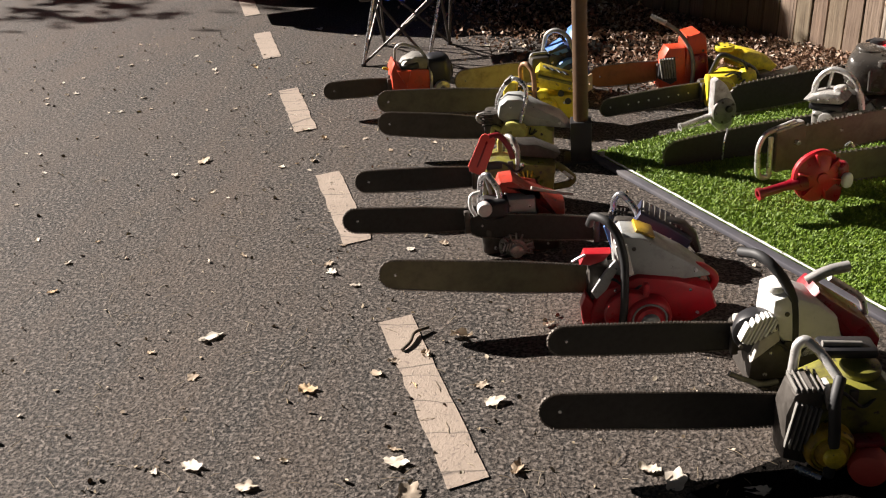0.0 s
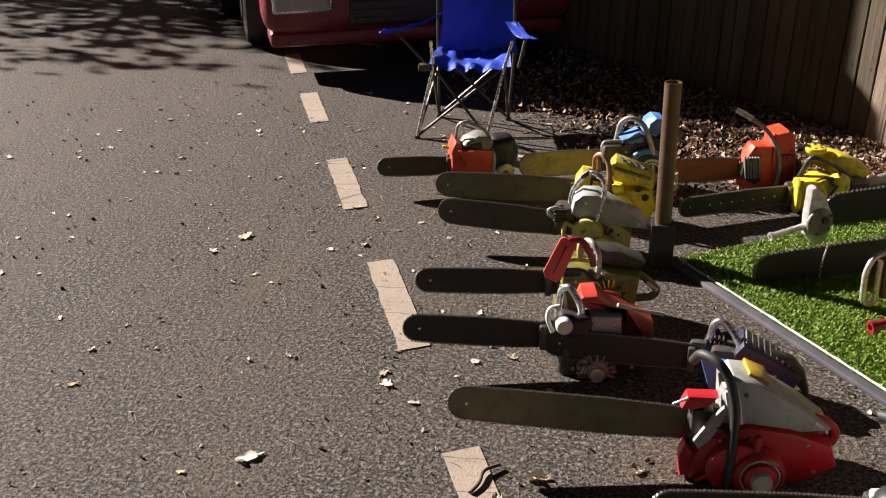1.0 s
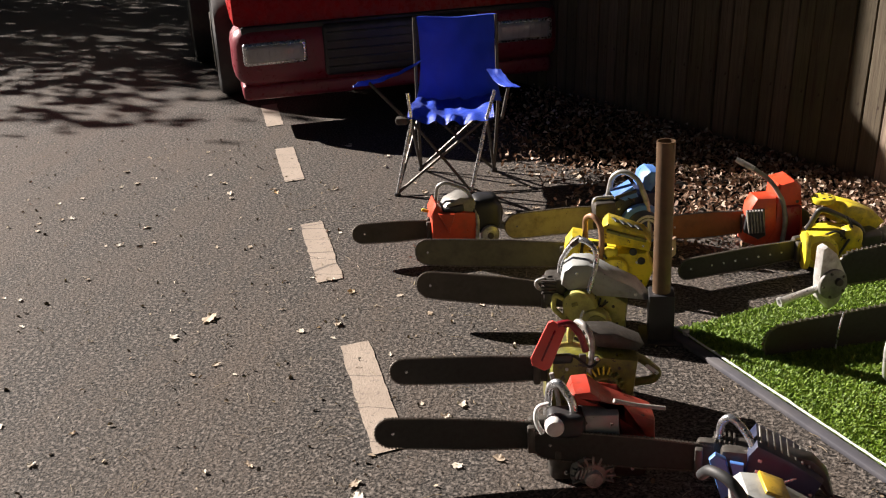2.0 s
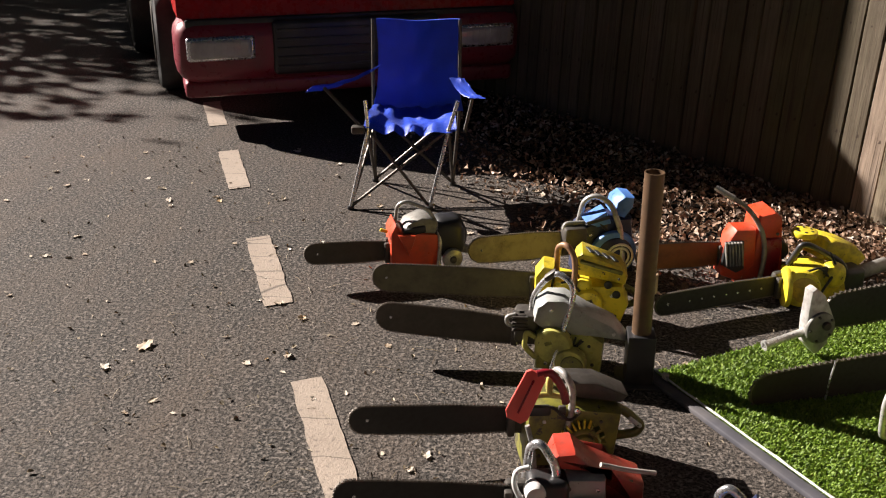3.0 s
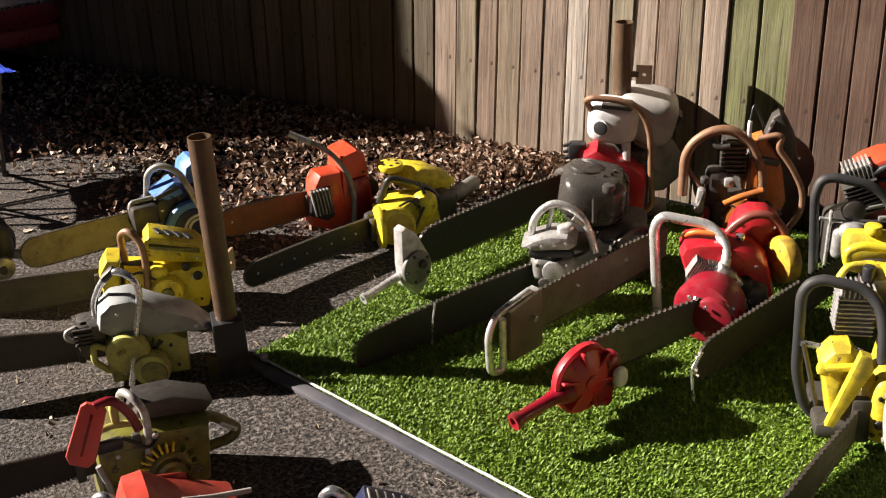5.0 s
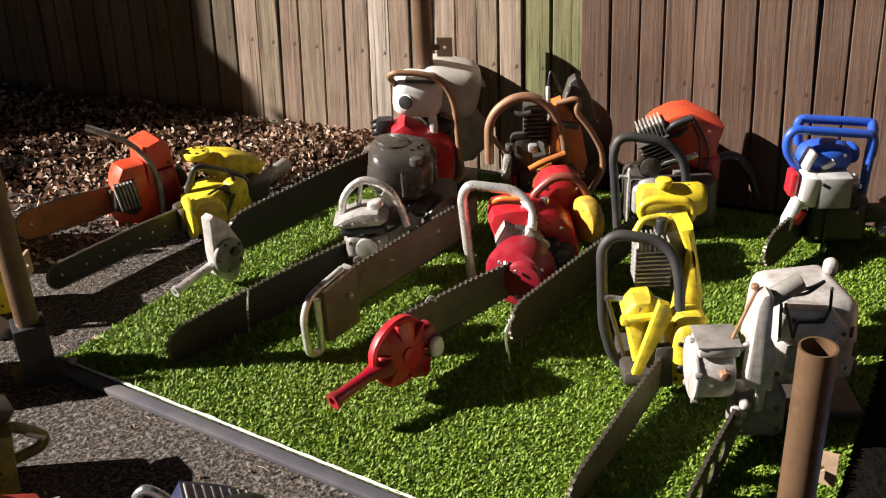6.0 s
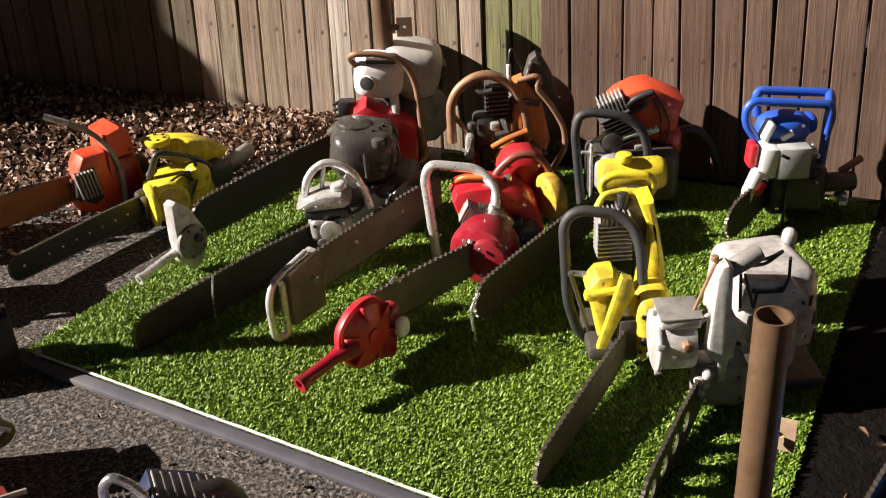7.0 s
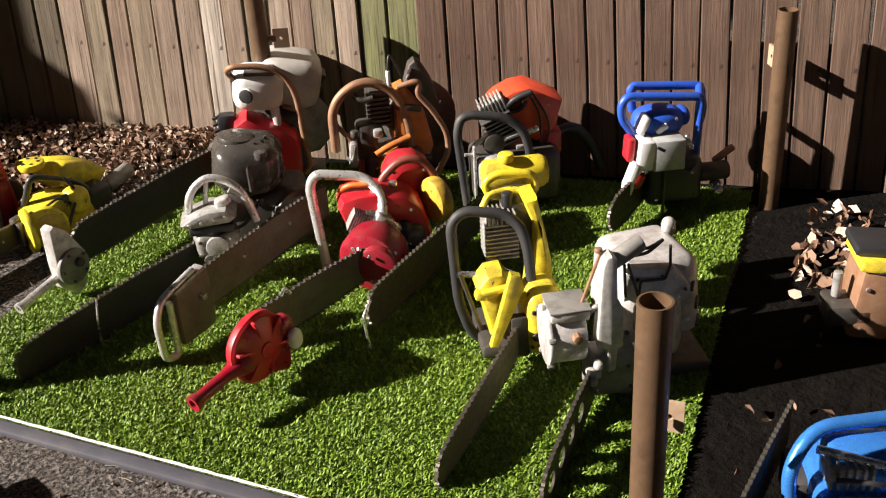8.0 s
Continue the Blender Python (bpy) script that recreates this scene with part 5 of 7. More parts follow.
def turf_saws():
    Y = -27.5
    # two-man saw, white cowl, red tank
    s = saw_thing("old two-man chainsaw with white cowl, red tank and hoop handle", 1.78, 4.62, Y, SHOW)
    bar_on(s, 0.69, 0.125, 0.15, BAR_DARK, 180 + 51.5)
    pr(s, "red_tank", RED, [(0.033, 0.225), (0.045, 0.285), (0.09, 0.312), (0.125, 0.288), (0.2, 0.258), (0.242, 0.228), (0.256, 0.19), (0.25, 0.07), (0.167, 0.03), (0.155, 0.13), (0.09, 0.185)], -0.07, 0.06, 0.022)
    blob(s, "cowl", WHITE_OLD, (0.137, 0.03, 0.384), (0.168, 0.16, 0.142), 0.55, (0, 6, 0))
    blob(s, "cowl_back", GREY_WARM, (0.242, 0.14, 0.37), (0.215, 0.24, 0.17), 0.5, (0, 14, 0))
    bx(s, "cowl_seam", STEEL_DARK, (0.15, 0.0, 0.447), (0.1, 0.09, 0.012), 0.004, (0, 4, 0))
    cy(s, "air_intake", BLACK, (0.1, -0.046, 0.38), 0.024, 0.022, "y", 0.005, rot=(0, 0, -22))
    cy(s, "intake_ring", WHITE_OLD, (0.1, -0.042, 0.38), 0.029, 0.016, "y", 0.004, rot=(0, 0, -22))
    cy(s, "flywheel_housing", CAST_GREY, (0.265, 0.12, 0.205), 0.105, 0.14, "y", 0.025, rot=(0, 0, 20), seg=9)
    bx(s, "crankcase", STEEL_DARK, (0.18, 0.1, 0.16), (0.17, 0.16, 0.25), 0.03)
    bx(s, "skid", STEEL_DARK, (0.2, 0.1, 0.03), (0.26, 0.14, 0.03), 0.008)
    bx(s, "side_flap", BLACK, (0.338, 0.12, 0.345), (0.022, 0.08, 0.085), 0.008, (0, 32, 0))
    pr(s, "chin", WHITE_OLD, [(0.165, 0.335), (0.198, 0.325), (0.2, 0.262), (0.188, 0.245), (0.176, 0.268)], -0.04, 0.02, 0.008)
    bx(s, "dog_bracket", BLACK, (0.02, 0.01, 0.278), (0.06, 0.05, 0.06), 0.012)
    for k in range(3):
        bx(s, "dog_spike", BLACK, (-0.012, 0.0, 0.256 + 0.022 * k), (0.03, 0.014, 0.01), 0.003, (0, -18, 0))
    tb(s, "hoop_handle", RUST_TUBE, [(0.085, 0.0, 0.4), (0.046, -0.03, 0.466), (0.066, -0.05, 0.484), (0.164, -0.05, 0.477), (0.226, -0.05, 0.445), (0.259, -0.05, 0.376), (0.265, -0.05, 0.3), (0.271, -0.05, 0.184), (0.279, -0.05, 0.11), (0.256, -0.05, 0.088)], 0.0105, 0.035)
    tb(s, "handle_stay", RUST_TUBE, [(0.215, 0.0, 0.315), (0.262, -0.05, 0.312)], 0.008)
    cy(s, "gear_case", STEEL_DARK, (0.0, 0.02, 0.14), 0.075, 0.07, "y", 0.015, rot=(0, 0, -51))

    # black shrouded saw, silver front hoop
    s = saw_thing("old chainsaw with a glossy black cowl and silver front hoop", 1.43, 4.12, Y, SHOW)
    bar_on(s, 0.6, 0.125, 0.095, BAR_DARK, 180 + 43.5, -4)
    pr(s, "top_casting", ALU, [(-0.02, 0.226), (0.015, 0.246), (0.06, 0.262), (0.113, 0.262), (0.14, 0.238), (0.12, 0.222), (0.011, 0.214)], -0.04, 0.07, 0.009, "silver grey casting")
    # black block stands in for the shaded gap below the casting
    bx(s, "casting_gap", BLACK, (0.065, 0.02, 0.2), (0.13, 0.1, 0.03), 0.01)
    bx(s, "gear_case", CAST_GREY, (0.07, 0.025, 0.15), (0.13, 0.11, 0.08), 0.022, (0, 0, 12))
    cy(s, "gear_lid", ALU, (0.075, -0.035, 0.15), 0.034, 0.018, "y", 0.005)
    for k in range(4):
        cy(s, "casting_bolt", CHROME, (0.005 + 0.035 * k, -0.037, 0.225 + 0.006 * k), 0.006, 0.01, "y", 0.002, seg=6)
    tb(s, "front_hoop", ALU_TUBE, [(0.002, 0.02, 0.225), (0.011, 0.02, 0.29), (0.038, 0.025, 0.325), (0.072, 0.03, 0.341), (0.119, 0.03, 0.328), (0.157, 0.025, 0.296), (0.178, 0.02, 0.242), (0.192, 0.01, 0.195)], 0.0115, 0.03)
    tb(s, "hoop_brace", ALU_TUBE, [(0.052, 0.03, 0.25), (0.066, 0.03, 0.33)], 0.007)
    tb(s, "hoop_brace", ALU_TUBE, [(0.125, 0.02, 0.3), (0.175, 0.03, 0.262), (0.19, 0.03, 0.2)], 0.009, 0.02)
    blob(s, "air_horn", ALU_TUBE, (0.105, 0.01, 0.272), (0.05, 0.04, 0.028), 0.7, (0, -14, 0))
    blob(s, "cowl", SHROUD, (0.172, 0.25, 0.288), (0.21, 0.22, 0.16), 0.62, (0, 8, 0), 0.06, "glossy black rounded cowl")
    cy(s, "cowl_skirt", SHROUD, (0.175, 0.25, 0.222), 0.1, 0.03, "z", 0.014, seg=12)
    cy(s, "cowl_dish", SHROUD, (0.15, 0.24, 0.366), 0.055, 0.022, "z", 0.009, rot=(0, 10, 0), seg=28)
    for k in range(7):
        a = math.radians(196 + 26 * k)
        tb(s, "cowl_flute", SHROUD, [(0.172 + 0.06 * math.cos(a), 0.25 + 0.06 * math.sin(a), 0.358), (0.172 + 0.1 * math.cos(a), 0.25 + 0.106 * math.sin(a), 0.31), (0.175 + 0.102 * math.cos(a), 0.25 + 0.104 * math.sin(a), 0.23)], 0.009, 0.03)
    cy(s, "filler_cap", SHROUD, (0.222, 0.15, 0.34), 0.02, 0.026, "z", 0.006)
    bx(s, "engine_block", STEEL_DARK, (0.22, 0.26, 0.11), (0.24, 0.2, 0.18), 0.03)
    cy(s, "flywheel", STEEL_DARK, (0.3, 0.2, 0.12), 0.085, 0.06, "y", 0.01, rot=(0, 0, 30))
    bx(s, "magneto_cover", STEEL_DARK, (0.13, 0.1, 0.2), (0.09, 0.07, 0.07), 0.014, (0, 10, 25))
    tb(s, "fuel_hose", BLACK, [(0.04, -0.02, 0.15), (0.09, -0.04, 0.19), (0.16, 0.03, 0.18), (0.2, 0.13, 0.2)], 0.0055, 0.03)
    cy(s, "case_plug", STEEL_DARK, (0.05, -0.035, 0.11), 0.02, 0.02, "y", 0.004)
    tb(s, "nose_wire", CHROME, [(-0.235, -0.262, 0.155), (-0.24, -0.285, 0.1), (-0.245, -0.28, 0.03)], 0.003, 0.01)

    # saw with rusty hoop and faded orange housing
    s = saw_thing("old orange chainsaw with a rusty tube hoop handle", 1.86, 4.12, Y, SHOW)
    bar_on(s, 0.6, 0.12, 0.135, BAR_GREY, 180 + 52.5)
    for k in range(3):
        cy(s, "bar_bolt", CHROME, (-0.1 - 0.13 * k, -0.135 - 0.17 * k, 0.15), 0.006, 0.014, "y", 0.002, seg=6)
    tb(s, "hoop_handle", RUST_TUBE, [(0.066, 0.2, 0.22), (0.066, 0.2, 0.35), (0.088, 0.2, 0.396), (0.138, 0.2, 0.436), (0.2, 0.2, 0.444), (0.261, 0.2, 0.406), (0.296, 0.2, 0.335), (0.31, 0.2, 0.267), (0.306, 0.2, 0.16)], 0.0155, 0.05)
    tb(s, "hoop_stay", RUST_TUBE, [(0.075, 0.2, 0.31), (0.125, 0.19, 0.245)], 0.008)
    cy(s, "fan_housing", STEEL_DARK, (0.355, 0.33, 0.26), 0.125, 0.07, "y", 0.012, rot=(0, 0, 15), seg=36)
    pr(s, "orange_cover", ORANGE_RUST, [(0.262, 0.13), (0.27, 0.4), (0.3, 0.412), (0.332, 0.37), (0.366, 0.305), (0.386, 0.2), (0.352, 0.11)], 0.2, 0.3, 0.016)
    bx(s, "cover_band", STEEL_DARK, (0.31, 0.196, 0.345), (0.085, 0.014, 0.022), 0.004, (0, 12, 0))
    bx(s, "cover_band", STEEL_DARK, (0.325, 0.196, 0.165), (0.1, 0.014, 0.018), 0.004)
    fins(s, STEEL_DARK, (0.216, 0.24, 0.345), (0.075, 0.08, 0.12), 8)
    tb(s, "intake_pipe", STEEL_DARK, [(0.14, 0.2, 0.405), (0.165, 0.19, 0.385), (0.2, 0.19, 0.392)], 0.011, 0.02)
    bx(s, "carburettor", ALU, (0.12, 0.17, 0.215), (0.026, 0.04, 0.085), 0.01, (0, 6, 0))
    bx(s, "carburettor_foot", RED_DARK, (0.142, 0.17, 0.165), (0.02, 0.035, 0.05), 0.006)
    tb(s, "choke_lever", ALU, [(0.095, 0.16, 0.21), (0.115, 0.155, 0.2), (0.128, 0.155, 0.25)], 0.006, 0.01)
    cy(s, "knob", STEEL_DARK, (0.13, 0.17, 0.285), 0.014, 0.022, "z", 0.004)
    bx(s, "intake", STEEL_DARK, (0.17, 0.22, 0.22), (0.07, 0.07, 0.18), 0.018)
    bx(s, "priming_pad", ALU, (0.205, 0.18, 0.275), (0.03, 0.03, 0.028), 0.006)
    tb(s, "linkage", ORANGE_RUST, [(0.19, 0.13, 0.222), (0.235, 0.135, 0.245), (0.305, 0.14, 0.268)], 0.0115, 0.02)
    pr(s, "orange_cross", ORANGE_RUST, [(0.185, 0.08), (0.195, 0.18), (0.225, 0.225), (0.265, 0.235), (0.275, 0.1)], 0.15, 0.24, 0.014)
    pr(s, "exhaust_flap", STEEL_DARK, [(0.3, 0.385), (0.326, 0.468), (0.345, 0.482), (0.362, 0.474), (0.395, 0.415), (0.413, 0.338), (0.38, 0.325)], 0.24, 0.3, 0.01)
    tb(s, "flap_rim", CHROME, [(0.308, 0.235, 0.4), (0.328, 0.235, 0.462)], 0.005)
    tb(s, "rear_hoop", RUST_TUBE, [(0.278, 0.16, 0.43), (0.33, 0.15, 0.446), (0.346, 0.15, 0.44), (0.336, 0.15, 0.405), (0.38, 0.15, 0.349), (0.422, 0.15, 0.27), (0.427, 0.15, 0.2), (0.382, 0.15, 0.12)], 0.0095, 0.03)
    cy(s, "spark_plug", WHITE_OLD, (0.254, 0.2, 0.45), 0.007, 0.045, "z", 0.003)
    cy(s, "plug_nut", CHROME, (0.252, 0.2, 0.42), 0.012, 0.02, "z", 0.002, seg=6)
    tb(s, "spark_lead", BLACK, [(0.254, 0.2, 0.47), (0.262, 0.21, 0.53), (0.3, 0.24, 0.44)], 0.004, 0.04)
    bx(s, "skid", STEEL_DARK, (0.26, 0.22, 0.03), (0.34, 0.18, 0.035), 0.01)
    bx(s, "crankcase", STEEL_DARK, (0.25, 0.24, 0.12), (0.2, 0.16, 0.18), 0.03)
    tail = thing("helper_handle", "flat aluminium D-shaped helper handle bolted to a bar nose", "saw handle", pose(1.315, 3.83, 0.0, 0, 0, -155))
    tb(tail, "loop", ALU_TUBE, [(0.0, 0, 0.235), (0.13, 0, 0.21), (0.155, 0, 0.16), (0.15, 0, 0.045), (0.1, 0, 0.03), (0.1, 0, 0.19)], 0.0105, 0.03)
    bx(tail, "clamp", BAR_GREY, (0.02, 0.0, 0.135), (0.13, 0.03, 0.17), 0.012)
    bx(tail, "clamp_edge", ALU, (0.03, 0.0, 0.222), (0.12, 0.034, 0.012), 0.004, (0, 9, 0))
    cy(tail, "bolt", CHROME, (0.0, 0.02, 0.16), 0.01, 0.02, "y", 0.002, seg=6)

    # deep red saw with the big square silver handle
    s = saw_thing("deep red two-man chainsaw with a square silver handle", 1.755, 3.70, Y, SHOW)
    bar_on(s, 0.47, 0.105, 0.14, BAR_OLIVE, 180 + 43)
    cy(s, "gear_case", RED_DARK, (0.03, 0.05, 0.138), 0.092, 0.11, "y", 0.025, rot=(0, 0, -25), seg=32)
    cy(s, "gear_lid", RED_DARK, (0.035, -0.02, 0.145), 0.056, 0.036, "y", 0.01, rot=(0, 0, -18), seg=28)
    pr(s, "red_body", RED, [(-0.054, 0.244), (-0.041, 0.272), (0.0, 0.282), (0.056, 0.284), (0.145, 0.264), (0.186, 0.222), (0.21, 0.136), (0.19, 0.085), (0.13, 0.085), (0.08, 0.185), (0.0, 0.2), (-0.036, 0.188)], 0.13, 0.27, 0.024)
    # black filler gives the hollow under the red body its shade
    bx(s, "body_recess", BLACK, (0.09, 0.15, 0.135), (0.12, 0.1, 0.12), 0.02)
    fins(s, ALU, (0.002, 0.118, 0.215), (0.062, 0.05, 0.06), 9, "x", (0, 28, 0))
    tb(s, "fin_strap", ORANGE_RUST, [(-0.045, 0.2, 0.275), (-0.02, 0.18, 0.3), (0.04, 0.17, 0.3)], 0.008, 0.03)
    pr(s, "fuel_tank", RED, [(0.086, 0.215), (0.09, 0.265), (0.11, 0.302), (0.14, 0.318), (0.185, 0.318), (0.225, 0.288), (0.243, 0.215)], 0.25, 0.38, 0.022)
    tb(s, "tank_handle", RED_BROWN, [(0.06, 0.235, 0.24), (0.09, 0.235, 0.295), (0.14, 0.235, 0.335), (0.19, 0.235, 0.335), (0.228, 0.235, 0.295), (0.24, 0.235, 0.245)], 0.0125, 0.05)
    cy(s, "starter_ring", YELLOW_WORN, (0.232, 0.2, 0.215), 0.068, 0.045, "x", 0.014, rot=(0, 0, 25), seg=28, label="worn yellow starter wheel")
    tb(s, "square_handle", ALU_TUBE, [(-0.104, 0.2, 0.012), (-0.127, 0.2, 0.3), (-0.108, 0.2, 0.336), (0.03, 0.19, 0.318), (0.074, 0.15, 0.272), (0.066, 0.1, 0.215), (0.024, 0.06, 0.165)], 0.0145, 0.04)
    tb(s, "fuel_pipe", CHROME, [(0.04, 0.1, 0.228), (0.08, 0.09, 0.212), (0.12, 0.08, 0.155), (0.136, 0.07, 0.08)], 0.009, 0.03)
    tb(s, "fuel_pipe", CHROME, [(0.05, 0.1, 0.206), (0.085, 0.08, 0.185), (0.115, 0.07, 0.125)], 0.006, 0.03)
    tb(s, "drain_pipe", ALU_TUBE, [(-0.008, 0.03, 0.205), (-0.014, 0.0, 0.17), (-0.006, -0.02, 0.155)], 0.006, 0.02)
    bx(s, "carburettor", ALU, (0.07, 0.105, 0.222), (0.05, 0.05, 0.024), 0.008, (0, 35, 0))
    bx(s, "manifold", CHROME, (0.1, 0.1, 0.198), (0.04, 0.03, 0.02), 0.006, (0, 52, 0))
    fins(s, STEEL_DARK, (0.045, 0.125, 0.2), (0.07, 0.04, 0.07), 6, "z", (0, 20, 0))
    tb(s, "choke_rod", CHROME, [(0.165, 0.12, 0.165), (0.168, 0.115, 0.125), (0.18, 0.115, 0.11)], 0.005, 0.015)
    cy(s, "priming_cap", CHROME, (0.11, 0.2, 0.278), 0.013, 0.02, "z", 0.004)
    for k in range(3):
        cy(s, "lid_screw", CHROME, (0.035 + 0.045 * math.cos(2.1 * k), -0.042, 0.145 + 0.045 * math.sin(2.1 * k)), 0.005, 0.008, "y", 0.001, seg=6)
    bx(s, "crankcase", STEEL_DARK, (0.08, 0.18, 0.1), (0.22, 0.16, 0.16), 0.03)

    # red ribbed helper handle
    nose = thing("helper_handle", "red cast helper handle with a tubular grip on a bar nose", "saw handle", pose(1.345, 3.52, 0.0, 0, 0, -163))
    bm = B()
    rings = [(0.0, -0.022), (0.06, -0.022), (0.088, -0.016), (0.094, -0.006), (0.094, 0.008), (0.088, 0.014), (0.078, 0.012), (0.05, 0.026), (0.022, 0.032)]
    n = 36
    lp = []
    for r, y in rings[1:]:
        row = []
        for i in range(n):
            a = 2 * math.pi * i / n
            rr = r * (1 - 0.1 * max(0.0, math.cos(a - 2.6)) ** 4 + 0.02 * math.sin(4 * a))
            row.append(bm.verts.new((0.012 + rr * math.cos(a), y, 0.152 + rr * math.sin(a))))
        lp.append(row)
    for a, b in zip(lp, lp[1:]):
        for i in range(n):
            bm.faces.new((a[i], a[(i + 1) % n], b[(i + 1) % n], b[i]))
    bm.faces.new(lp[0][::-1])
    bm.faces.new(lp[-1])
    part("drum", bm, RED, nose)
    for k in range(6):
        a = math.radians(15 + 60 * k)
        bx(nose, "rib", RED, (0.012 + 0.052 * math.cos(a), 0.022, 0.152 + 0.052 * math.sin(a)), (0.07, 0.014, 0.008), 0.003, (0, -math.degrees(a), 0))
    cy(nose, "drum_boss", RED, (0.012, 0.032, 0.152), 0.02, 0.012, "y", 0.004)
    pr(nose, "foot", RED_DARK, [(-0.075, 0.1), (-0.07, 0.055), (-0.055, 0.045), (-0.02, 0.06), (0.0, 0.075), (-0.03, 0.13)], -0.03, 0.02, 0.008)
    blob(nose, "mount_lug", RED_DARK, (-0.075, -0.005, 0.155), (0.05, 0.05, 0.07), 0.7)
    bm = B()
    n = 20
    ends = [(0.062, 0.036), (0.085, 0.03), (0.105, 0.02), (0.125, 0.0165), (0.21, 0.0165), (0.218, 0.0215), (0.232, 0.0215), (0.232, 0.012), (0.16, 0.012)]
    lp = [[bm.verts.new((x, r * math.cos(2 * math.pi * i / n), r * math.sin(2 * math.pi * i / n))) for i in range(n)] for x, r in ends]
    for a, b in zip(lp, lp[1:]):
        for i in range(n):
            bm.faces.new((a[i], a[(i + 1) % n], b[(i + 1) % n], b[i]))
    bm.faces.new(lp[-1])
    bmesh.ops.transform(bm, matrix=pose(0.0, 0, 0.148, 0, 9, 0), verts=bm.verts)
    part("grip", bm, RED_DARK, nose)
    blob(nose, "boss", WHITE_OLD, (-0.082, 0.03, 0.13), (0.04, 0.03, 0.055), 0.8)
    tb(nose, "pin_ring", CHROME, [(-0.08, 0.0, 0.245), (-0.1, 0.0, 0.258), (-0.115, 0.0, 0.235)], 0.004, 0.01)

    cast = thing("helper_handle", "grey cast helper handle with a tube grip on a bar", "saw handle", pose(1.10, 4.285, 0.0, 0, 0, -156))
    pr(cast, "casting", CAST_PALE, [(-0.06, 0.06), (-0.075, 0.15), (-0.03, 0.235), (0.012, 0.27), (0.03, 0.262), (0.034, 0.15), (0.03, 0.08), (-0.02, 0.03)], -0.022, 0.022, 0.01)
    cy(cast, "lid", CAST_GREY, (-0.015, 0.026, 0.13), 0.055, 0.016, "y", 0.006)
    cy(cast, "boss", STEEL_DARK, (-0.03, 0.038, 0.14), 0.014, 0.02, "y", 0.004)
    for k in range(5):
        a = 2 * math.pi * k / 5
        cy(cast, "lid_bolt", STEEL_DARK, (-0.015 + 0.044 * math.cos(a), 0.036, 0.13 + 0.044 * math.sin(a)), 0.005, 0.008, "y", 0.001, seg=6)
    bm = B()
    ends = [(0.02, 0.013), (0.16, 0.0135), (0.165, 0.017), (0.175, 0.017), (0.175, 0.01), (0.1, 0.01)]
    lp = [[bm.verts.new((x, r * math.cos(2 * math.pi * i / 18), r * math.sin(2 * math.pi * i / 18))) for i in range(18)] for x, r in ends]
    for a, b in zip(lp, lp[1:]):
        for i in range(18):
            bm.faces.new((a[i], a[(i + 1) % 18], b[(i + 1) % 18], b[i]))
    bm.faces.new(lp[-1])
    bmesh.ops.transform(bm, matrix=pose(0, 0, 0.115, 0, 10, 0), verts=bm.verts)
    part("grip", bm, ALU_TUBE, cast)

    # orange tank saw with the black rubber handle
    s = saw_thing("old chainsaw with orange tank and black rubber-covered handle", 2.24, 3.78, Y, SHOW)
    bar_on(s, 0.66, 0.115, 0.12, BAR_DARK, 180 + 52)
    tb(s, "front_handle", RUBBER, [(-0.03, 0.17, 0.04), (-0.053, 0.17, 0.3), (-0.04, 0.17, 0.349), (-0.005, 0.17, 0.358), (0.099, 0.16, 0.342), (0.152, 0.155, 0.3), (0.172, 0.15, 0.23), (0.174, 0.15, 0.14)], 0.0145, 0.04)
    fins(s, ALU, (0.075, 0.26, 0.345), (0.085, 0.08, 0.055), 7, "x", (0, -22, 0))
    fins(s, STEEL_DARK, (0.095, 0.25, 0.275), (0.1, 0.09, 0.11), 8, "z", (0, -22, 0))
    pr(s, "fuel_tank", ORANGE, [(0.075, 0.348), (0.1, 0.37), (0.147, 0.392), (0.199, 0.398), (0.304, 0.343), (0.292, 0.3), (0.278, 0.229), (0.243, 0.2), (0.2, 0.218), (0.15, 0.285), (0.12, 0.32)], 0.24, 0.38, 0.016, "bright orange angular tank")
    bx(s, "tank_shoe", RED, (0.262, 0.29, 0.205), (0.07, 0.12, 0.09), 0.014)
    for k in range(2):
        tb(s, "fuel_line", BLACK, [(0.185 + 0.012 * k, 0.235, 0.39), (0.222 + 0.018 * k, 0.228, 0.32), (0.228 + 0.03 * k, 0.228, 0.26), (0.225 + 0.012 * k, 0.228, 0.2)], 0.0035, 0.03)
    tb(s, "throttle_grip", BLACK, [(0.115, 0.23, 0.348), (0.15, 0.225, 0.375), (0.195, 0.22, 0.392)], 0.012, 0.02)
    tb(s, "tank_strap", BLACK, [(0.12, 0.23, 0.33), (0.16, 0.23, 0.33), (0.18, 0.23, 0.36)], 0.008, 0.02)
    bx(s, "carburettor", ALU, (0.04, 0.15, 0.16), (0.07, 0.06, 0.1), 0.02)
    blob(s, "float_bowl", ALU_TUBE, (0.055, 0.13, 0.205), (0.07, 0.05, 0.05), 0.8)
    bx(s, "front_post", ALU_TUBE, (-0.004, 0.15, 0.165), (0.009, 0.02, 0.19), 0.003)
    tb(s, "cross_rod", ALU, [(-0.035, 0.15, 0.235), (0.03, 0.15, 0.225), (0.11, 0.15, 0.215)], 0.006, 0.02)
    cy(s, "fly_cover", STEEL_DARK, (0.062, 0.17, 0.255), 0.035, 0.03, "y", 0.008)
    bx(s, "bracket", ALU, (0.02, 0.17, 0.268), (0.06, 0.015, 0.012), 0.003, (0, -35, 0))
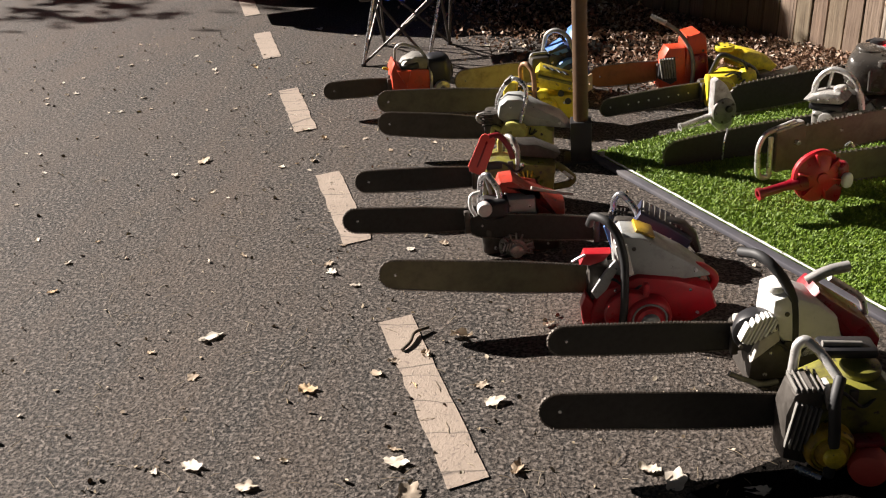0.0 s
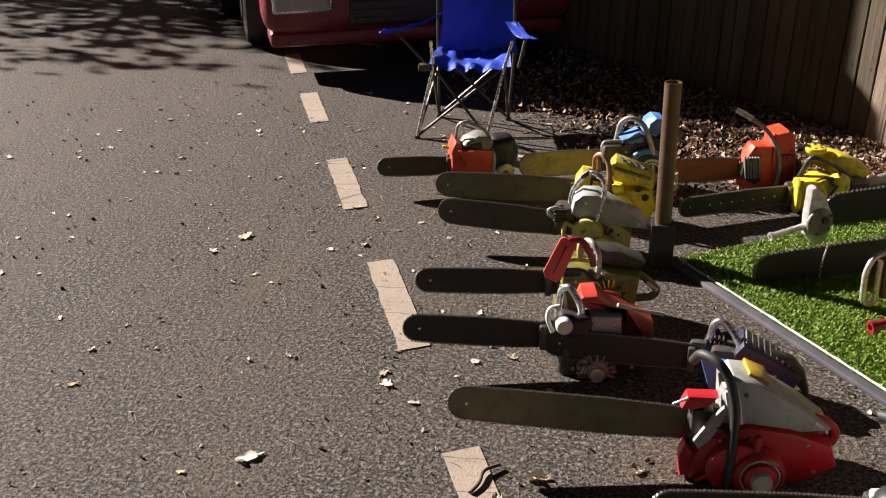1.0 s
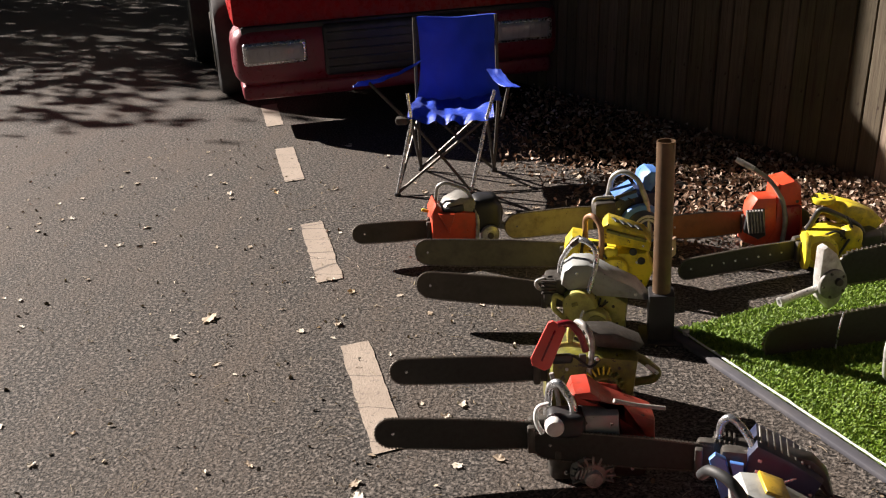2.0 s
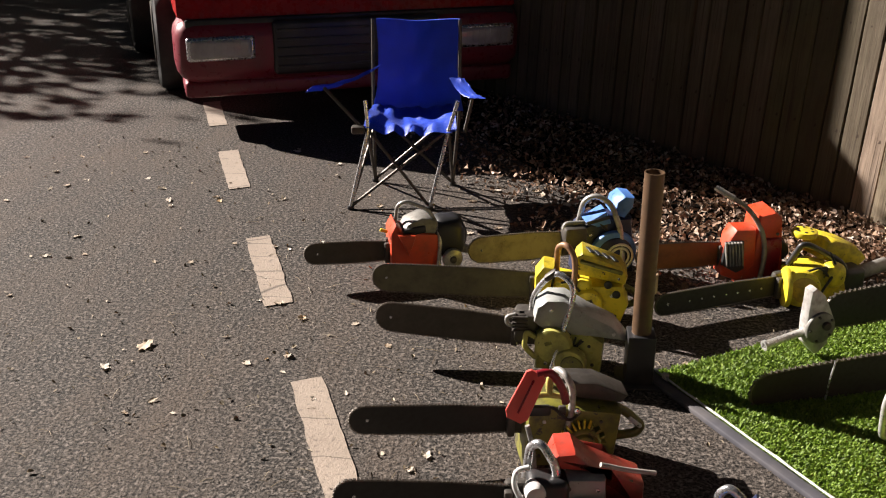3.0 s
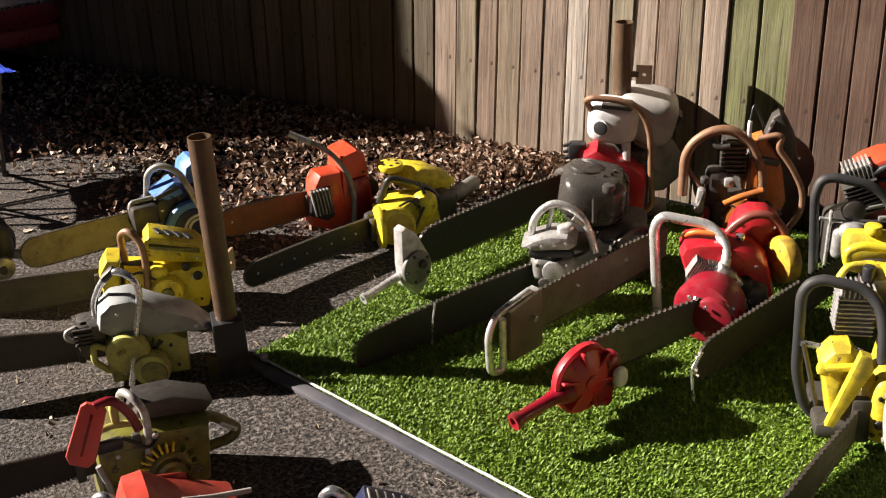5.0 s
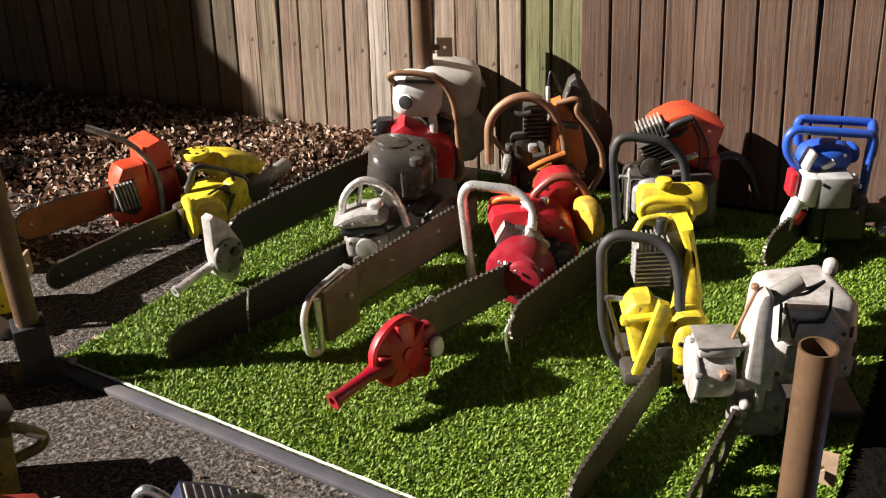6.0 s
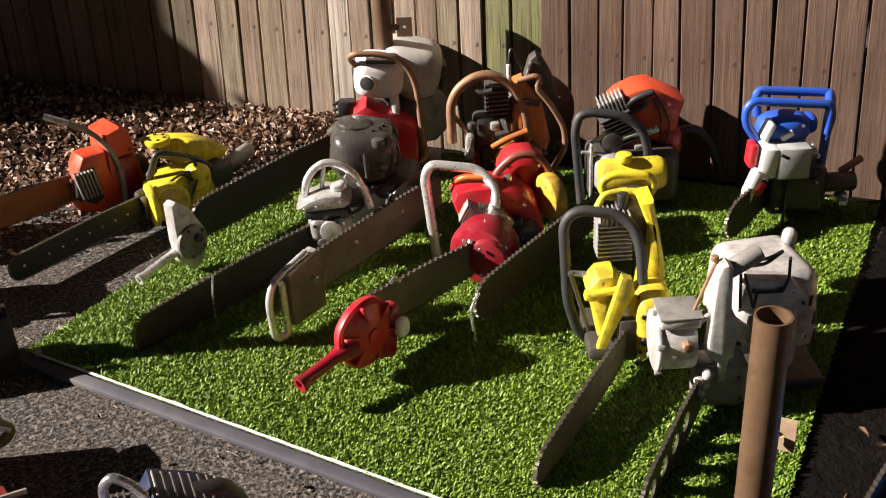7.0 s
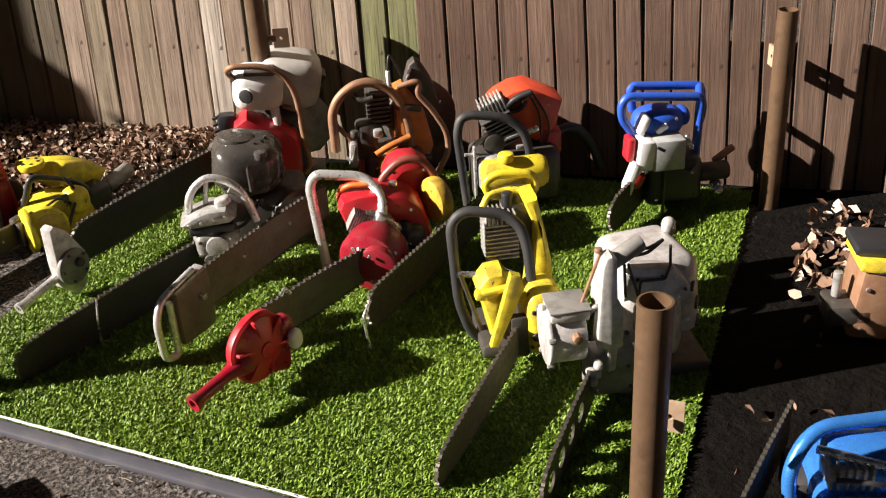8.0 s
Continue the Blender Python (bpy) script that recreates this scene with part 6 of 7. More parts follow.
    bx(s, "bracket", ALU, (0.11, 0.165, 0.27), (0.09, 0.015, 0.012), 0.003, (0, -16, 0))
    bx(s, "chrome_lever", CHROME, (0.18, 0.17, 0.282), (0.055, 0.015, 0.018), 0.005, (0, -20, 0))
    bx(s, "latch", ALU, (0.145, 0.16, 0.238), (0.03, 0.02, 0.016), 0.004)
    bx(s, "crankcase", STEEL_DARK, (0.14, 0.25, 0.12), (0.28, 0.18, 0.18), 0.03)
    tb(s, "rear_handle", BLACK, [(0.28, 0.3, 0.2), (0.33, 0.31, 0.225), (0.37, 0.31, 0.215), (0.42, 0.31, 0.15), (0.45, 0.31, 0.06)], 0.016, 0.04)
    tb(s, "nose_wire", CHROME, [(-0.395, -0.52, 0.16), (-0.42, -0.55, 0.13), (-0.41, -0.56, 0.03)], 0.004, 0.015)

    # yellow saw with upright cylinder and drum tank
    s = saw_thing("bright yellow vintage chainsaw with drum tank and black handle", 1.86, 3.18, Y, SHOW)
    bar_on(s, 0.473, 0.095, 0.09, BAR_OLIVE, 180 + 57.5, -5)
    tb(s, "front_handle", RUBBER, [(-0.06, 0.15, 0.02), (-0.088, 0.15, 0.055), (-0.113, 0.15, 0.148), (-0.123, 0.15, 0.36), (-0.106, 0.15, 0.39), (-0.078, 0.15, 0.4), (0.011, 0.14, 0.387), (0.047, 0.12, 0.356), (0.06, 0.1, 0.3), (0.064, 0.08, 0.19)], 0.0135, 0.03)
    tb(s, "cross_rod", CHROME, [(-0.112, 0.14, 0.232), (0.005, 0.12, 0.222)], 0.0085)
    tb(s, "side_rod", STEEL_DARK, [(-0.108, 0.13, 0.238), (-0.062, 0.12, 0.07)], 0.006)
    fins(s, ALU, (0.006, 0.19, 0.302), (0.085, 0.085, 0.105), 9)
    for k in range(7):
        bx(s, "head_fin", ALU, (-0.028 + 0.0115 * k, 0.185, 0.362), (0.004, 0.07, 0.028), 0.001)
    bx(s, "cylinder_shroud", STEEL_DARK, (0.062, 0.235, 0.325), (0.08, 0.1, 0.15), 0.02)
    cy(s, "intake_stack", BLACK, (0.03, 0.2, 0.395), 0.015, 0.04, "z", 0.005)
    pr(s, "spine", YELLOW, [(0.06, 0.41), (0.096, 0.415), (0.119, 0.3), (0.132, 0.23), (0.136, 0.13), (0.122, 0.043), (0.06, 0.045), (0.085, 0.235), (0.09, 0.33)], 0.14, 0.25, 0.014)
    tb(s, "spine_arch", YELLOW, [(-0.03, 0.22, 0.37), (-0.012, 0.23, 0.4), (0.04, 0.23, 0.408), (0.09, 0.22, 0.4)], 0.009, 0.03)
    cy(s, "drum_tank", YELLOW, (0.072, 0.32, 0.408), 0.043, 0.165, "x", 0.012, seg=28)
    cy(s, "drum_end", YELLOW, (0.155, 0.32, 0.408), 0.036, 0.008, "x", 0.003, seg=28)
    cy(s, "filler_cap", YELLOW, (0.05, 0.305, 0.462), 0.021, 0.024, "z", 0.006, seg=14)
    tb(s, "carry_handle", YELLOW, [(-0.02, 0.24, 0.428), (0.01, 0.24, 0.448), (0.1, 0.24, 0.44), (0.117, 0.24, 0.41), (0.1, 0.24, 0.38), (-0.008, 0.24, 0.39)], 0.0115, 0.025, True)
    pr(s, "gear_case", YELLOW, [(-0.078, 0.222), (-0.05, 0.258), (-0.01, 0.262), (0.02, 0.22), (0.0, 0.12), (-0.045, 0.075), (-0.06, 0.15)], 0.06, 0.16, 0.026)
    bx(s, "case_ear", YELLOW, (-0.07, 0.055, 0.215), (0.03, 0.03, 0.022), 0.006, (0, 12, 0))
    bx(s, "case_ridge", YELLOW, (-0.035, 0.05, 0.225), (0.07, 0.02, 0.014), 0.004, (0, -8, 0))
    blob(s, "side_case", YELLOW, (0.082, 0.07, 0.13), (0.1, 0.14, 0.19), 0.55)
    cy(s, "case_hole", BLACK, (0.058, 0.004, 0.105), 0.012, 0.012, "y", 0.003)
    pr(s, "front_flange", YELLOW, [(0.0, 0.282), (0.024, 0.274), (0.032, 0.235), (-0.036, 0.075), (-0.056, 0.078)], 0.02, 0.045, 0.005)
    bx(s, "bar_pad", STEEL_DARK, (0.02, 0.03, 0.1), (0.05, 0.03, 0.12), 0.01)
    tb(s, "throttle_spring", CHROME, [(0.0, 0.1, 0.25), (0.02, 0.095, 0.245), (0.035, 0.09, 0.225)], 0.005, 0.01)
    bx(s, "base", STEEL_DARK, (0.03, 0.16, 0.035), (0.2, 0.2, 0.04), 0.012)

    # silver saw with drum magneto
    s = saw_thing("silver cast-aluminium vintage chainsaw with drilled bar", 1.89, 2.94, Y, SHOW)
    holes = [ring_points(0.09 + 0.075 * k, 0, 0.024, 16) for k in range(4)]
    bar_on(s, 0.38, 0.11, 0.085, BAR_STEEL, 180 + 59.5, -4, holes)
    cy(s, "magneto_drum", CAST_PALE, (-0.045, 0.07, 0.2), 0.068, 0.085, "x", 0.008, seg=32)
    cy(s, "drum_rim", CAST_PALE, (-0.088, 0.07, 0.2), 0.073, 0.01, "x", 0.003, seg=32)
    bx(s, "drum_lid", CAST_PALE, (-0.042, 0.06, 0.272), (0.09, 0.09, 0.026), 0.006)
    bx(s, "lid_rim", CAST_GREY, (-0.042, 0.06, 0.287), (0.096, 0.096, 0.006), 0.002)
    cy(s, "drum_plug", RUST_TUBE, (-0.03, -0.0, 0.225), 0.012, 0.02, "y", 0.003, seg=8)
    for a in (0.4, 1.6, 2.8, 4.0, 5.2):
        cy(s, "rim_bolt", CAST_GREY, (-0.088, 0.07 + 0.074 * math.cos(a), 0.2 + 0.074 * math.sin(a)), 0.007, 0.016, "x", 0.002, seg=8)
    for k, (dx, dz) in enumerate(((0.0, 0.13), (0.014, 0.122), (0.006, 0.102), (0.018, 0.145))):
        blob(s, "drum_lug", CAST_PALE, (dx, 0.0, dz), (0.022, 0.03, 0.022), 0.8)
    tb(s, "hose_loop", CAST_GREY, [(0.0, 0.03, 0.265), (0.018, 0.02, 0.295), (0.03, 0.02, 0.28)], 0.006, 0.015)
    pr(s, "cast_arm", CAST_PALE, [(0.016, 0.2), (0.026, 0.395), (0.034, 0.42), (0.046, 0.426), (0.058, 0.416), (0.062, 0.315), (0.076, 0.286), (0.078, 0.186), (0.066, 0.182), (0.061, 0.122), (0.042, 0.118), (0.04, 0.182), (0.02, 0.186)], 0.0, 0.045, 0.006)
    cy(s, "top_tube", CAST_GREY, (0.092, 0.055, 0.402), 0.021, 0.09, "x", 0.005, rot=(0, -24, 12))
    bx(s, "fuel_tank", CAST_PALE, (0.185, 0.19, 0.235), (0.21, 0.23, 0.21), 0.035, (0, 0, 8), 0.9)
    pr(s, "tank_front", CAST_PALE, [(0.09, 0.27), (0.092, 0.345), (0.11, 0.36), (0.21, 0.345), (0.245, 0.3), (0.235, 0.24), (0.15, 0.25), (0.13, 0.28)], 0.05, 0.1, 0.008)
    bx(s, "tank_recess", CAST_GREY, (0.17, 0.052, 0.225), (0.11, 0.02, 0.07), 0.008)
    cy(s, "flywheel_housing", CAST_PALE, (0.235, 0.14, 0.2), 0.125, 0.06, "x", 0.02, rot=(0, 0, -25), seg=36)
    for k in range(6):
        a = 0.6 + 0.5 * k
        bx(s, "housing_slot", BLACK, (0.268, 0.13 + 0.085 * math.cos(a), 0.2 + 0.085 * math.sin(a)), (0.008, 0.05, 0.008), 0.002, (0, 0, -25))
    blob(s, "tank_cap", CAST_PALE, (0.262, 0.25, 0.345), (0.034, 0.034, 0.05), 0.8)
    bx(s, "gear_case", CAST_GREY, (0.06, 0.05, 0.1), (0.12, 0.08, 0.12), 0.02)
    tb(s, "rod", RUST_TUBE, [(0.03, 0.04, 0.416), (-0.014, 0.05, 0.27)], 0.004)
    cy(s, "rod_knob", RUST_TUBE, (0.026, 0.04, 0.424), 0.009, 0.012, "z", 0.003)
    tb(s, "wire", BLACK, [(0.083, 0.03, 0.385), (0.088, 0.03, 0.3)], 0.0035)
    tb(s, "wire", BLACK, [(0.092, 0.03, 0.385), (0.118, 0.03, 0.295), (0.126, 0.04, 0.33), (0.185, 0.045, 0.325), (0.195, 0.045, 0.36), (0.21, 0.09, 0.385)], 0.0035, 0.006)
    tb(s, "spark_lead", BLACK, [(0.125, 0.06, 0.4), (0.16, 0.08, 0.392), (0.2, 0.1, 0.4), (0.15, 0.07, 0.384), (0.115, 0.055, 0.39)], 0.004, 0.015)
    for x, z in ((0.105, 0.34), (0.18, 0.33), (0.235, 0.29)):
        cy(s, "tank_screw", STEEL_DARK, (x, 0.048, z), 0.0045, 0.008, "y", 0.001, seg=6)
    bx(s, "leg", CAST_PALE, (0.1, 0.06, 0.05), (0.03, 0.03, 0.1), 0.006)
    bx(s, "skid", STEEL_DARK, (0.2, 0.18, 0.03), (0.26, 0.18, 0.035), 0.01)

    # blue tube-framed saw against the fence
    s = saw_thing("blue chainsaw in a tubular frame with a grey engine box", 2.677, 3.565, Y, SHOW)
    bar_on(s, 0.2, 0.11, 0.115, BAR_DARK, 180 + 46, -6)
    tb(s, "frame_tube", BLUE, [(-0.012, 0.04, 0.285), (-0.05, 0.04, 0.34), (-0.052, 0.04, 0.385), (-0.034, 0.04, 0.409), (0.19, 0.04, 0.385), (0.2, 0.04, 0.37), (0.188, 0.04, 0.17)], 0.0135, 0.02)
    tb(s, "frame_tube", BLUE, [(0.008, 0.12, 0.33), (0.0, 0.12, 0.4), (0.012, 0.12, 0.41), (0.22, 0.12, 0.39), (0.23, 0.12, 0.37), (0.226, 0.12, 0.3)], 0.0135, 0.02)
    tb(s, "frame_tie", BLUE, [(-0.03, 0.04, 0.405), (0.01, 0.12, 0.405)], 0.012)
    tb(s, "frame_tie", BLUE, [(0.193, 0.04, 0.382), (0.222, 0.12, 0.388)], 0.014)
    tb(s, "frame_post", BLACK, [(0.226, 0.12, 0.3), (0.222, 0.12, 0.04)], 0.0135)
    tb(s, "frame_leg", BLUE, [(0.19, 0.04, 0.12), (0.183, 0.04, 0.05)], 0.013)
    tb(s, "frame_leg", BLUE, [(0.21, 0.05, 0.1), (0.208, 0.05, 0.05)], 0.007)
    blob(s, "fan_housing", BLUE, (0.075, 0.08, 0.305), (0.16, 0.12, 0.1), 0.8)
    bx(s, "fan_band", WHITE_OLD, (0.012, 0.03, 0.32), (0.02, 0.06, 0.06), 0.006, (0, 24, 0))
    bx(s, "fan_badge", WHITE_OLD, (0.07, 0.018, 0.302), (0.04, 0.014, 0.018), 0.004, (0, -32, 0))
    blob(s, "fan_cap", BLUE, (0.15, 0.09, 0.31), (0.06, 0.08, 0.06), 0.8)
    bx(s, "engine_box", GREY_COVER, (0.08, -0.005, 0.235), (0.1, 0.075, 0.1), 0.008)
    bx(s, "box_side", WHITE_OLD, (0.008, -0.005, 0.24), (0.05, 0.075, 0.095), 0.008, (0, 6, 0))
    bx(s, "box_slot", BLACK, (0.05, -0.043, 0.262), (0.03, 0.006, 0.01), 0.002, (0, 30, 0))
    for k in range(3):
        blob(s, "fitting", CHROME, (0.145 + 0.008 * k, 0.0, 0.275 - 0.018 * k), (0.016, 0.02, 0.016), 0.8)
    bx(s, "crankcase", BLACK, (0.11, 0.05, 0.13), (0.18, 0.14, 0.16), 0.03)
    bx(s, "red_guard", RED, (-0.034, 0.01, 0.255), (0.024, 0.06, 0.075), 0.008, (0, 4, 0))
    pr(s, "pale_guard", WHITE_OLD, [(-0.03, 0.225), (-0.012, 0.215), (-0.01, 0.2), (-0.045, 0.11), (-0.062, 0.105), (-0.058, 0.15)], -0.05, 0.0, 0.006)
    bx(s, "red_patch", RED, (-0.02, -0.035, 0.165), (0.035, 0.03, 0.05), 0.008, (0, 30, 0))
    tb(s, "drain_rod", STEEL_DARK, [(0.07, -0.03, 0.18), (0.066, -0.03, 0.0)], 0.004)
    tb(s, "cable", BLACK, [(0.235, 0.12, 0.37), (0.25, 0.12, 0.31), (0.235, 0.12, 0.25)], 0.004, 0.03)
    cy(s, "exhaust", STEEL_DARK, (0.26, 0.06, 0.12), 0.03, 0.1, "x", 0.008)
    bx(s, "lever", RUST_TUBE, (0.3, 0.08, 0.165), (0.08, 0.018, 0.022), 0.006, (0, -35, 0))
    cy(s, "wheel", CHROME, (0.27, 0.05, 0.06), 0.03, 0.03, "x", 0.006)


turf_saws()


def small_fittings():
    """Screws, hoses and throttle rods on every saw's larger castings."""
    rng = random.Random(21)
    for saw in [o for o in scene.objects if o.parent is None and o.name.startswith("chainsaw")]:
        done = 0
        for piece in list(saw.children):
            kind = piece.name.split(".")[0]
            if kind not in ("crankcase", "engine_cover", "gear_case", "fuel_tank", "red_body", "side_cover", "orange_cover", "spine", "side_case", "engine_block", "starter_housing", "tank_front", "fan_housing", "rear_cover", "filter_box"):
                continue
            co = [v.co for v in piece.data.vertices]
            lo = Vector([min(c[k] for c in co) for k in range(3)])
            hi = Vector([max(c[k] for c in co) for k in range(3)])
            for fx, fz in ((0.16, 0.2), (0.84, 0.22), (0.2, 0.74), (0.78, 0.7)):
                x, z = lo.x + (hi.x - lo.x) * fx, lo.z + (hi.z - lo.z) * fz
                hit, p, nrm, _ = piece.ray_cast(Vector((x, lo.y - 0.1, z)), Vector((0, 1, 0)))
                if hit and nrm.y < -0.5:
                    part("screw", cyl(B(), (p.x, p.y - 0.001, p.z), rng.uniform(0.0045, 0.0065), 0.006, "y", 0.001, 8), CHROME if rng.random() < 0.6 else STEEL_DARK, piece)
            if done < 2 and kind in ("crankcase", "engine_block"):
                y, z = lo.y - 0.006, lo.z + (hi.z - lo.z) * 0.9
                part("hose", tube(B(), [(lo.x + 0.03, y + 0.02, z), (lo.x + 0.07, y, z + 0.02), (lo.x + 0.12, y - 0.004, z - 0.03), (lo.x + 0.15, y + 0.01, z - 0.01)], 0.0042, 0.02, False, 8), BLACK, saw)
                part("clip", box(B(), (lo.x + 0.1, y + 0.008, z), (0.02, 0.012, 0.028), 0.003), STEEL_DARK, saw)
                done += 1


# two saws on the soil beyond the turf
s = saw_thing("metallic blue chainsaw with a blue tube handle", 1.99, 2.44, -40, "chainsaws on the soil")
bar_on(s, 0.42, 0.12, 0.12, BAR_DARK, 180 + 63, y=0.12)
bx(s, "crankcase", BLUE_METAL, (0.12, -0.06, 0.1), (0.24, 0.2, 0.14), 0.03)
cy(s, "cover", BLUE_METAL, (0.12, -0.06, 0.18), 0.07, 0.2, "x", 0.02)
bx(s, "grey_block", GREY_COVER, (0.08, -0.16, 0.13), (0.1, 0.06, 0.08), 0.012)
tb(s, "wrap_handle", BLUE_METAL, [(-0.03, -0.12, 0.04), (-0.05, -0.1, 0.2), (0.0, -0.06, 0.27), (0.2, -0.02, 0.27), (0.3, 0.0, 0.2)], 0.0145, 0.06)
tb(s, "brace", CHROME, [(0.0, -0.1, 0.25), (0.16, -0.12, 0.215)], 0.009)
bx(s, "muffler", STEEL_DARK, (0.0, -0.02, 0.1), (0.06, 0.12, 0.09), 0.015)
starter(s, BLUE_PALE, (0.19, -0.175, 0.11), 0.055, "rings", CHROME)
fins(s, ALU, (0.06, -0.1, 0.205), (0.09, 0.07, 0.05), 6, "x")
tb(s, "spark_lead", BLACK, [(0.03, -0.14, 0.21), (0.08, -0.17, 0.23), (0.15, -0.15, 0.2), (0.2, -0.1, 0.2)], 0.005, 0.03)
cy(s, "fuel_cap", CHROME, (0.21, -0.1, 0.235), 0.02, 0.02, "z", 0.005)
s = saw_thing("old grey-brown engine with a yellow top plate on leaves", 2.62, 2.76, -40, "chainsaws on the soil")
bx(s, "engine_block", RUST_TUBE, (0.06, 0.0, 0.13), (0.15, 0.14, 0.2), 0.015, (0, 6, 0))
bx(s, "top_plate", YELLOW, (0.07, 0.0, 0.235), (0.17, 0.15, 0.025), 0.008, (0, 6, 0))
bx(s, "yellow_side", YELLOW, (0.15, -0.03, 0.12), (0.03, 0.14, 0.18), 0.01)
bx(s, "dark_lid", BLACK, (0.08, 0.02, 0.262), (0.2, 0.12, 0.028), 0.01, (0, 4, 0))
cy(s, "plug", ALU, (-0.05, -0.02, 0.17), 0.012, 0.07, "z", 0.003)
bx(s, "flange", STEEL_DARK, (-0.02, -0.02, 0.1), (0.12, 0.1, 0.06), 0.015)

small_fittings()


# ---- leaves, sticks and litter ----
def leaf_mesh(name, rnd):
    """One crumpled dry leaf with a lobed outline."""
    bm = B()
    lobes, n = rnd.choice((3, 5, 5)), 26
    off, fold = rnd.uniform(0, 9), rnd.uniform(0.12, 0.5)
    rows = [[bm.verts.new((0, 0, 0))]]
    for f in (0.35, 0.7, 1.0):
        row = []
        for i in range(n):
            a = 2 * math.pi * i / n
            r = 0.5 * f * (1 - f * 0.3 * abs(math.sin(lobes * a / 2)) ** 1.5) * (1 + 0.22 * f * noise.noise(Vector((math.cos(a) * 3, math.sin(a) * 3, off))))
            x, y = r * math.cos(a), r * math.sin(a) * 0.85
            z = fold * (abs(y) * 0.8 + 0.7 * x * x) + 0.16 * f * noise.noise(Vector((x * 5, y * 5, off + 2))) + 0.1 * f * f * noise.noise(Vector((x * 11, y * 11, off)))
            row.append(bm.verts.new((x * (1 - 0.3 * fold * f), y * (1 - 0.5 * fold * f), z)))
        rows.append(row)
    for i in range(n):
        bm.faces.new((rows[0][0], rows[1][i], rows[1][(i + 1) % n]))
    for p, q in zip(rows[1:], rows[2:]):
        for i in range(n):
            bm.faces.new((p[i], q[i], q[(i + 1) % n], p[(i + 1) % n]))
    me = bpy.data.meshes.new(name)
    bm.to_mesh(me)
    bm.free()
    lo = min(v.co.z for v in me.vertices)
    for v in me.vertices:
        v.co.z -= lo
    smooth(me, 60)
    me.materials.append(LEAF)
    return me


rnd = random.Random(11)
shapes = [leaf_mesh("dry_leaf", rnd) for _ in range(9)]


def drop_leaf(x, y, size, z=0.002, label="curled pale dry leaf lying on the tarmac"):
    ob = new("dry_leaf", rnd.choice(shapes))
    ob.matrix_basis = pose(x, y, z, rnd.uniform(-9, 9), rnd.uniform(-9, 9), rnd.uniform(0, 360)) @ Matrix.Diagonal((size, size * rnd.uniform(0.6, 1.0), size * rnd.uniform(0.5, 1.1), 1))
    return tagged(ob, label, "leaf", "dry leaves on the tarmac")


# larger leaves where they lie
for x, y, sz in ((-0.31, 3.14, 0.065), (-0.33, 3.2, 0.05), (-1.08, 4.2, 0.085), (-0.6, 2.72, 0.09), (0.16, 2.72, 0.09), (-0.46, 2.1, 0.08), (-0.3, 2.02, 0.065),
                 (0.28, 2.38, 0.075), (0.05, 2.12, 0.08), (0.35, 2.1, 0.07), (0.1, 2.0, 0.085), (0.62, 2.32, 0.08), (0.72, 2.06, 0.09), (0.66, 2.1, 0.07), (-0.06, 2.52, 0.055),
                 (0.24, 2.46, 0.05), (0.42, 2.78, 0.05), (-0.24, 2.44, 0.07), (0.72, 2.4, 0.075), (0.8, 2.42, 0.06), (0.07, 2.62, 0.05), (-0.02, 2.58, 0.05), (0.9, 2.02, 0.08), (0.12, 3.5, 0.06), (-0.6, 4.45, 0.05)):
    drop_leaf(x, y, sz)
for _ in range(125):
    x, y = rnd.uniform(-2.6, 0.75), rnd.uniform(1.9, 6.4)
    if x > 0.45 and 2.6 < y < 4.0:
        continue
    drop_leaf(x, y, rnd.uniform(0.025, 0.055))
for _ in range(22):
    drop_leaf(rnd.uniform(-0.1, 1.2), rnd.uniform(5.0, 6.0), rnd.uniform(0.04, 0.07))


def scatter(name, label, count, place, lo, hi, seed, material, kind_size=1.0):
    """Uncounted litter as one mesh of small curled leaves."""
    rng = random.Random(seed)
    verts, faces = [], []
    for _ in range(count):
        p = place(rng)
        if p is None:
            continue
        r = rng.uniform(lo, hi)
        m = pose(*p, rng.gauss(0, 38), rng.gauss(0, 38), rng.uniform(0, 360))
        b = len(verts)
        w, c = rng.uniform(0.14, 0.42), rng.uniform(-0.1, 0.45)
        for q in ((-0.5, 0, 0), (-0.15, w, c), (0.3, w * 0.8, c * 0.7), (0.55, 0, 0.1), (0.25, -w * 0.9, c), (-0.2, -w, c * 0.6), (0.0, 0, 0)):
            verts.append(m @ (Vector(q) * r))
        faces += [(b + 6, b + i, b + (i + 1) % 6) for i in range(6)]
    ob = mesh_from(name, verts, faces, material)
    smooth(ob.data, 70)
    return tagged(ob, label, "leaf litter", kind="stuff")


def bank_place(rng):
    s = -2.6 + 3.22 * rng.random() ** 0.6
    q = rng.random() ** 0.8
    wide = 1.2 if s > -0.9 else 1.1 - 0.12 * (-0.9 - s)
    if s > 0.1:
        wide *= max(0.1, 1 - (s - 0.1) * 2.2)
    p = FENCE0 + ALONG * s - NORMAL * (0.02 + wide * (1 - q))
    if rng.random() > 0.25 + 0.95 * q:
        return None
    return (p.x, p.y, 0.006 + 0.065 * q + rng.uniform(0, 0.03))


def right_place(rng):
    u, w = rng.uniform(2.0, 4.5), rng.uniform(0.1, 1.7)
    p = CORNER + EDGE * u + DEEP * w
    if u < 2.45 + 0.5 * noise.noise(p * 2.5) - 0.25 * max(0.0, w - 0.6) and rng.random() < 0.96:
        return None
    return (p.x, p.y, 0.022 + 0.02 * noise.noise(p * 5) + rng.uniform(0, 0.02))


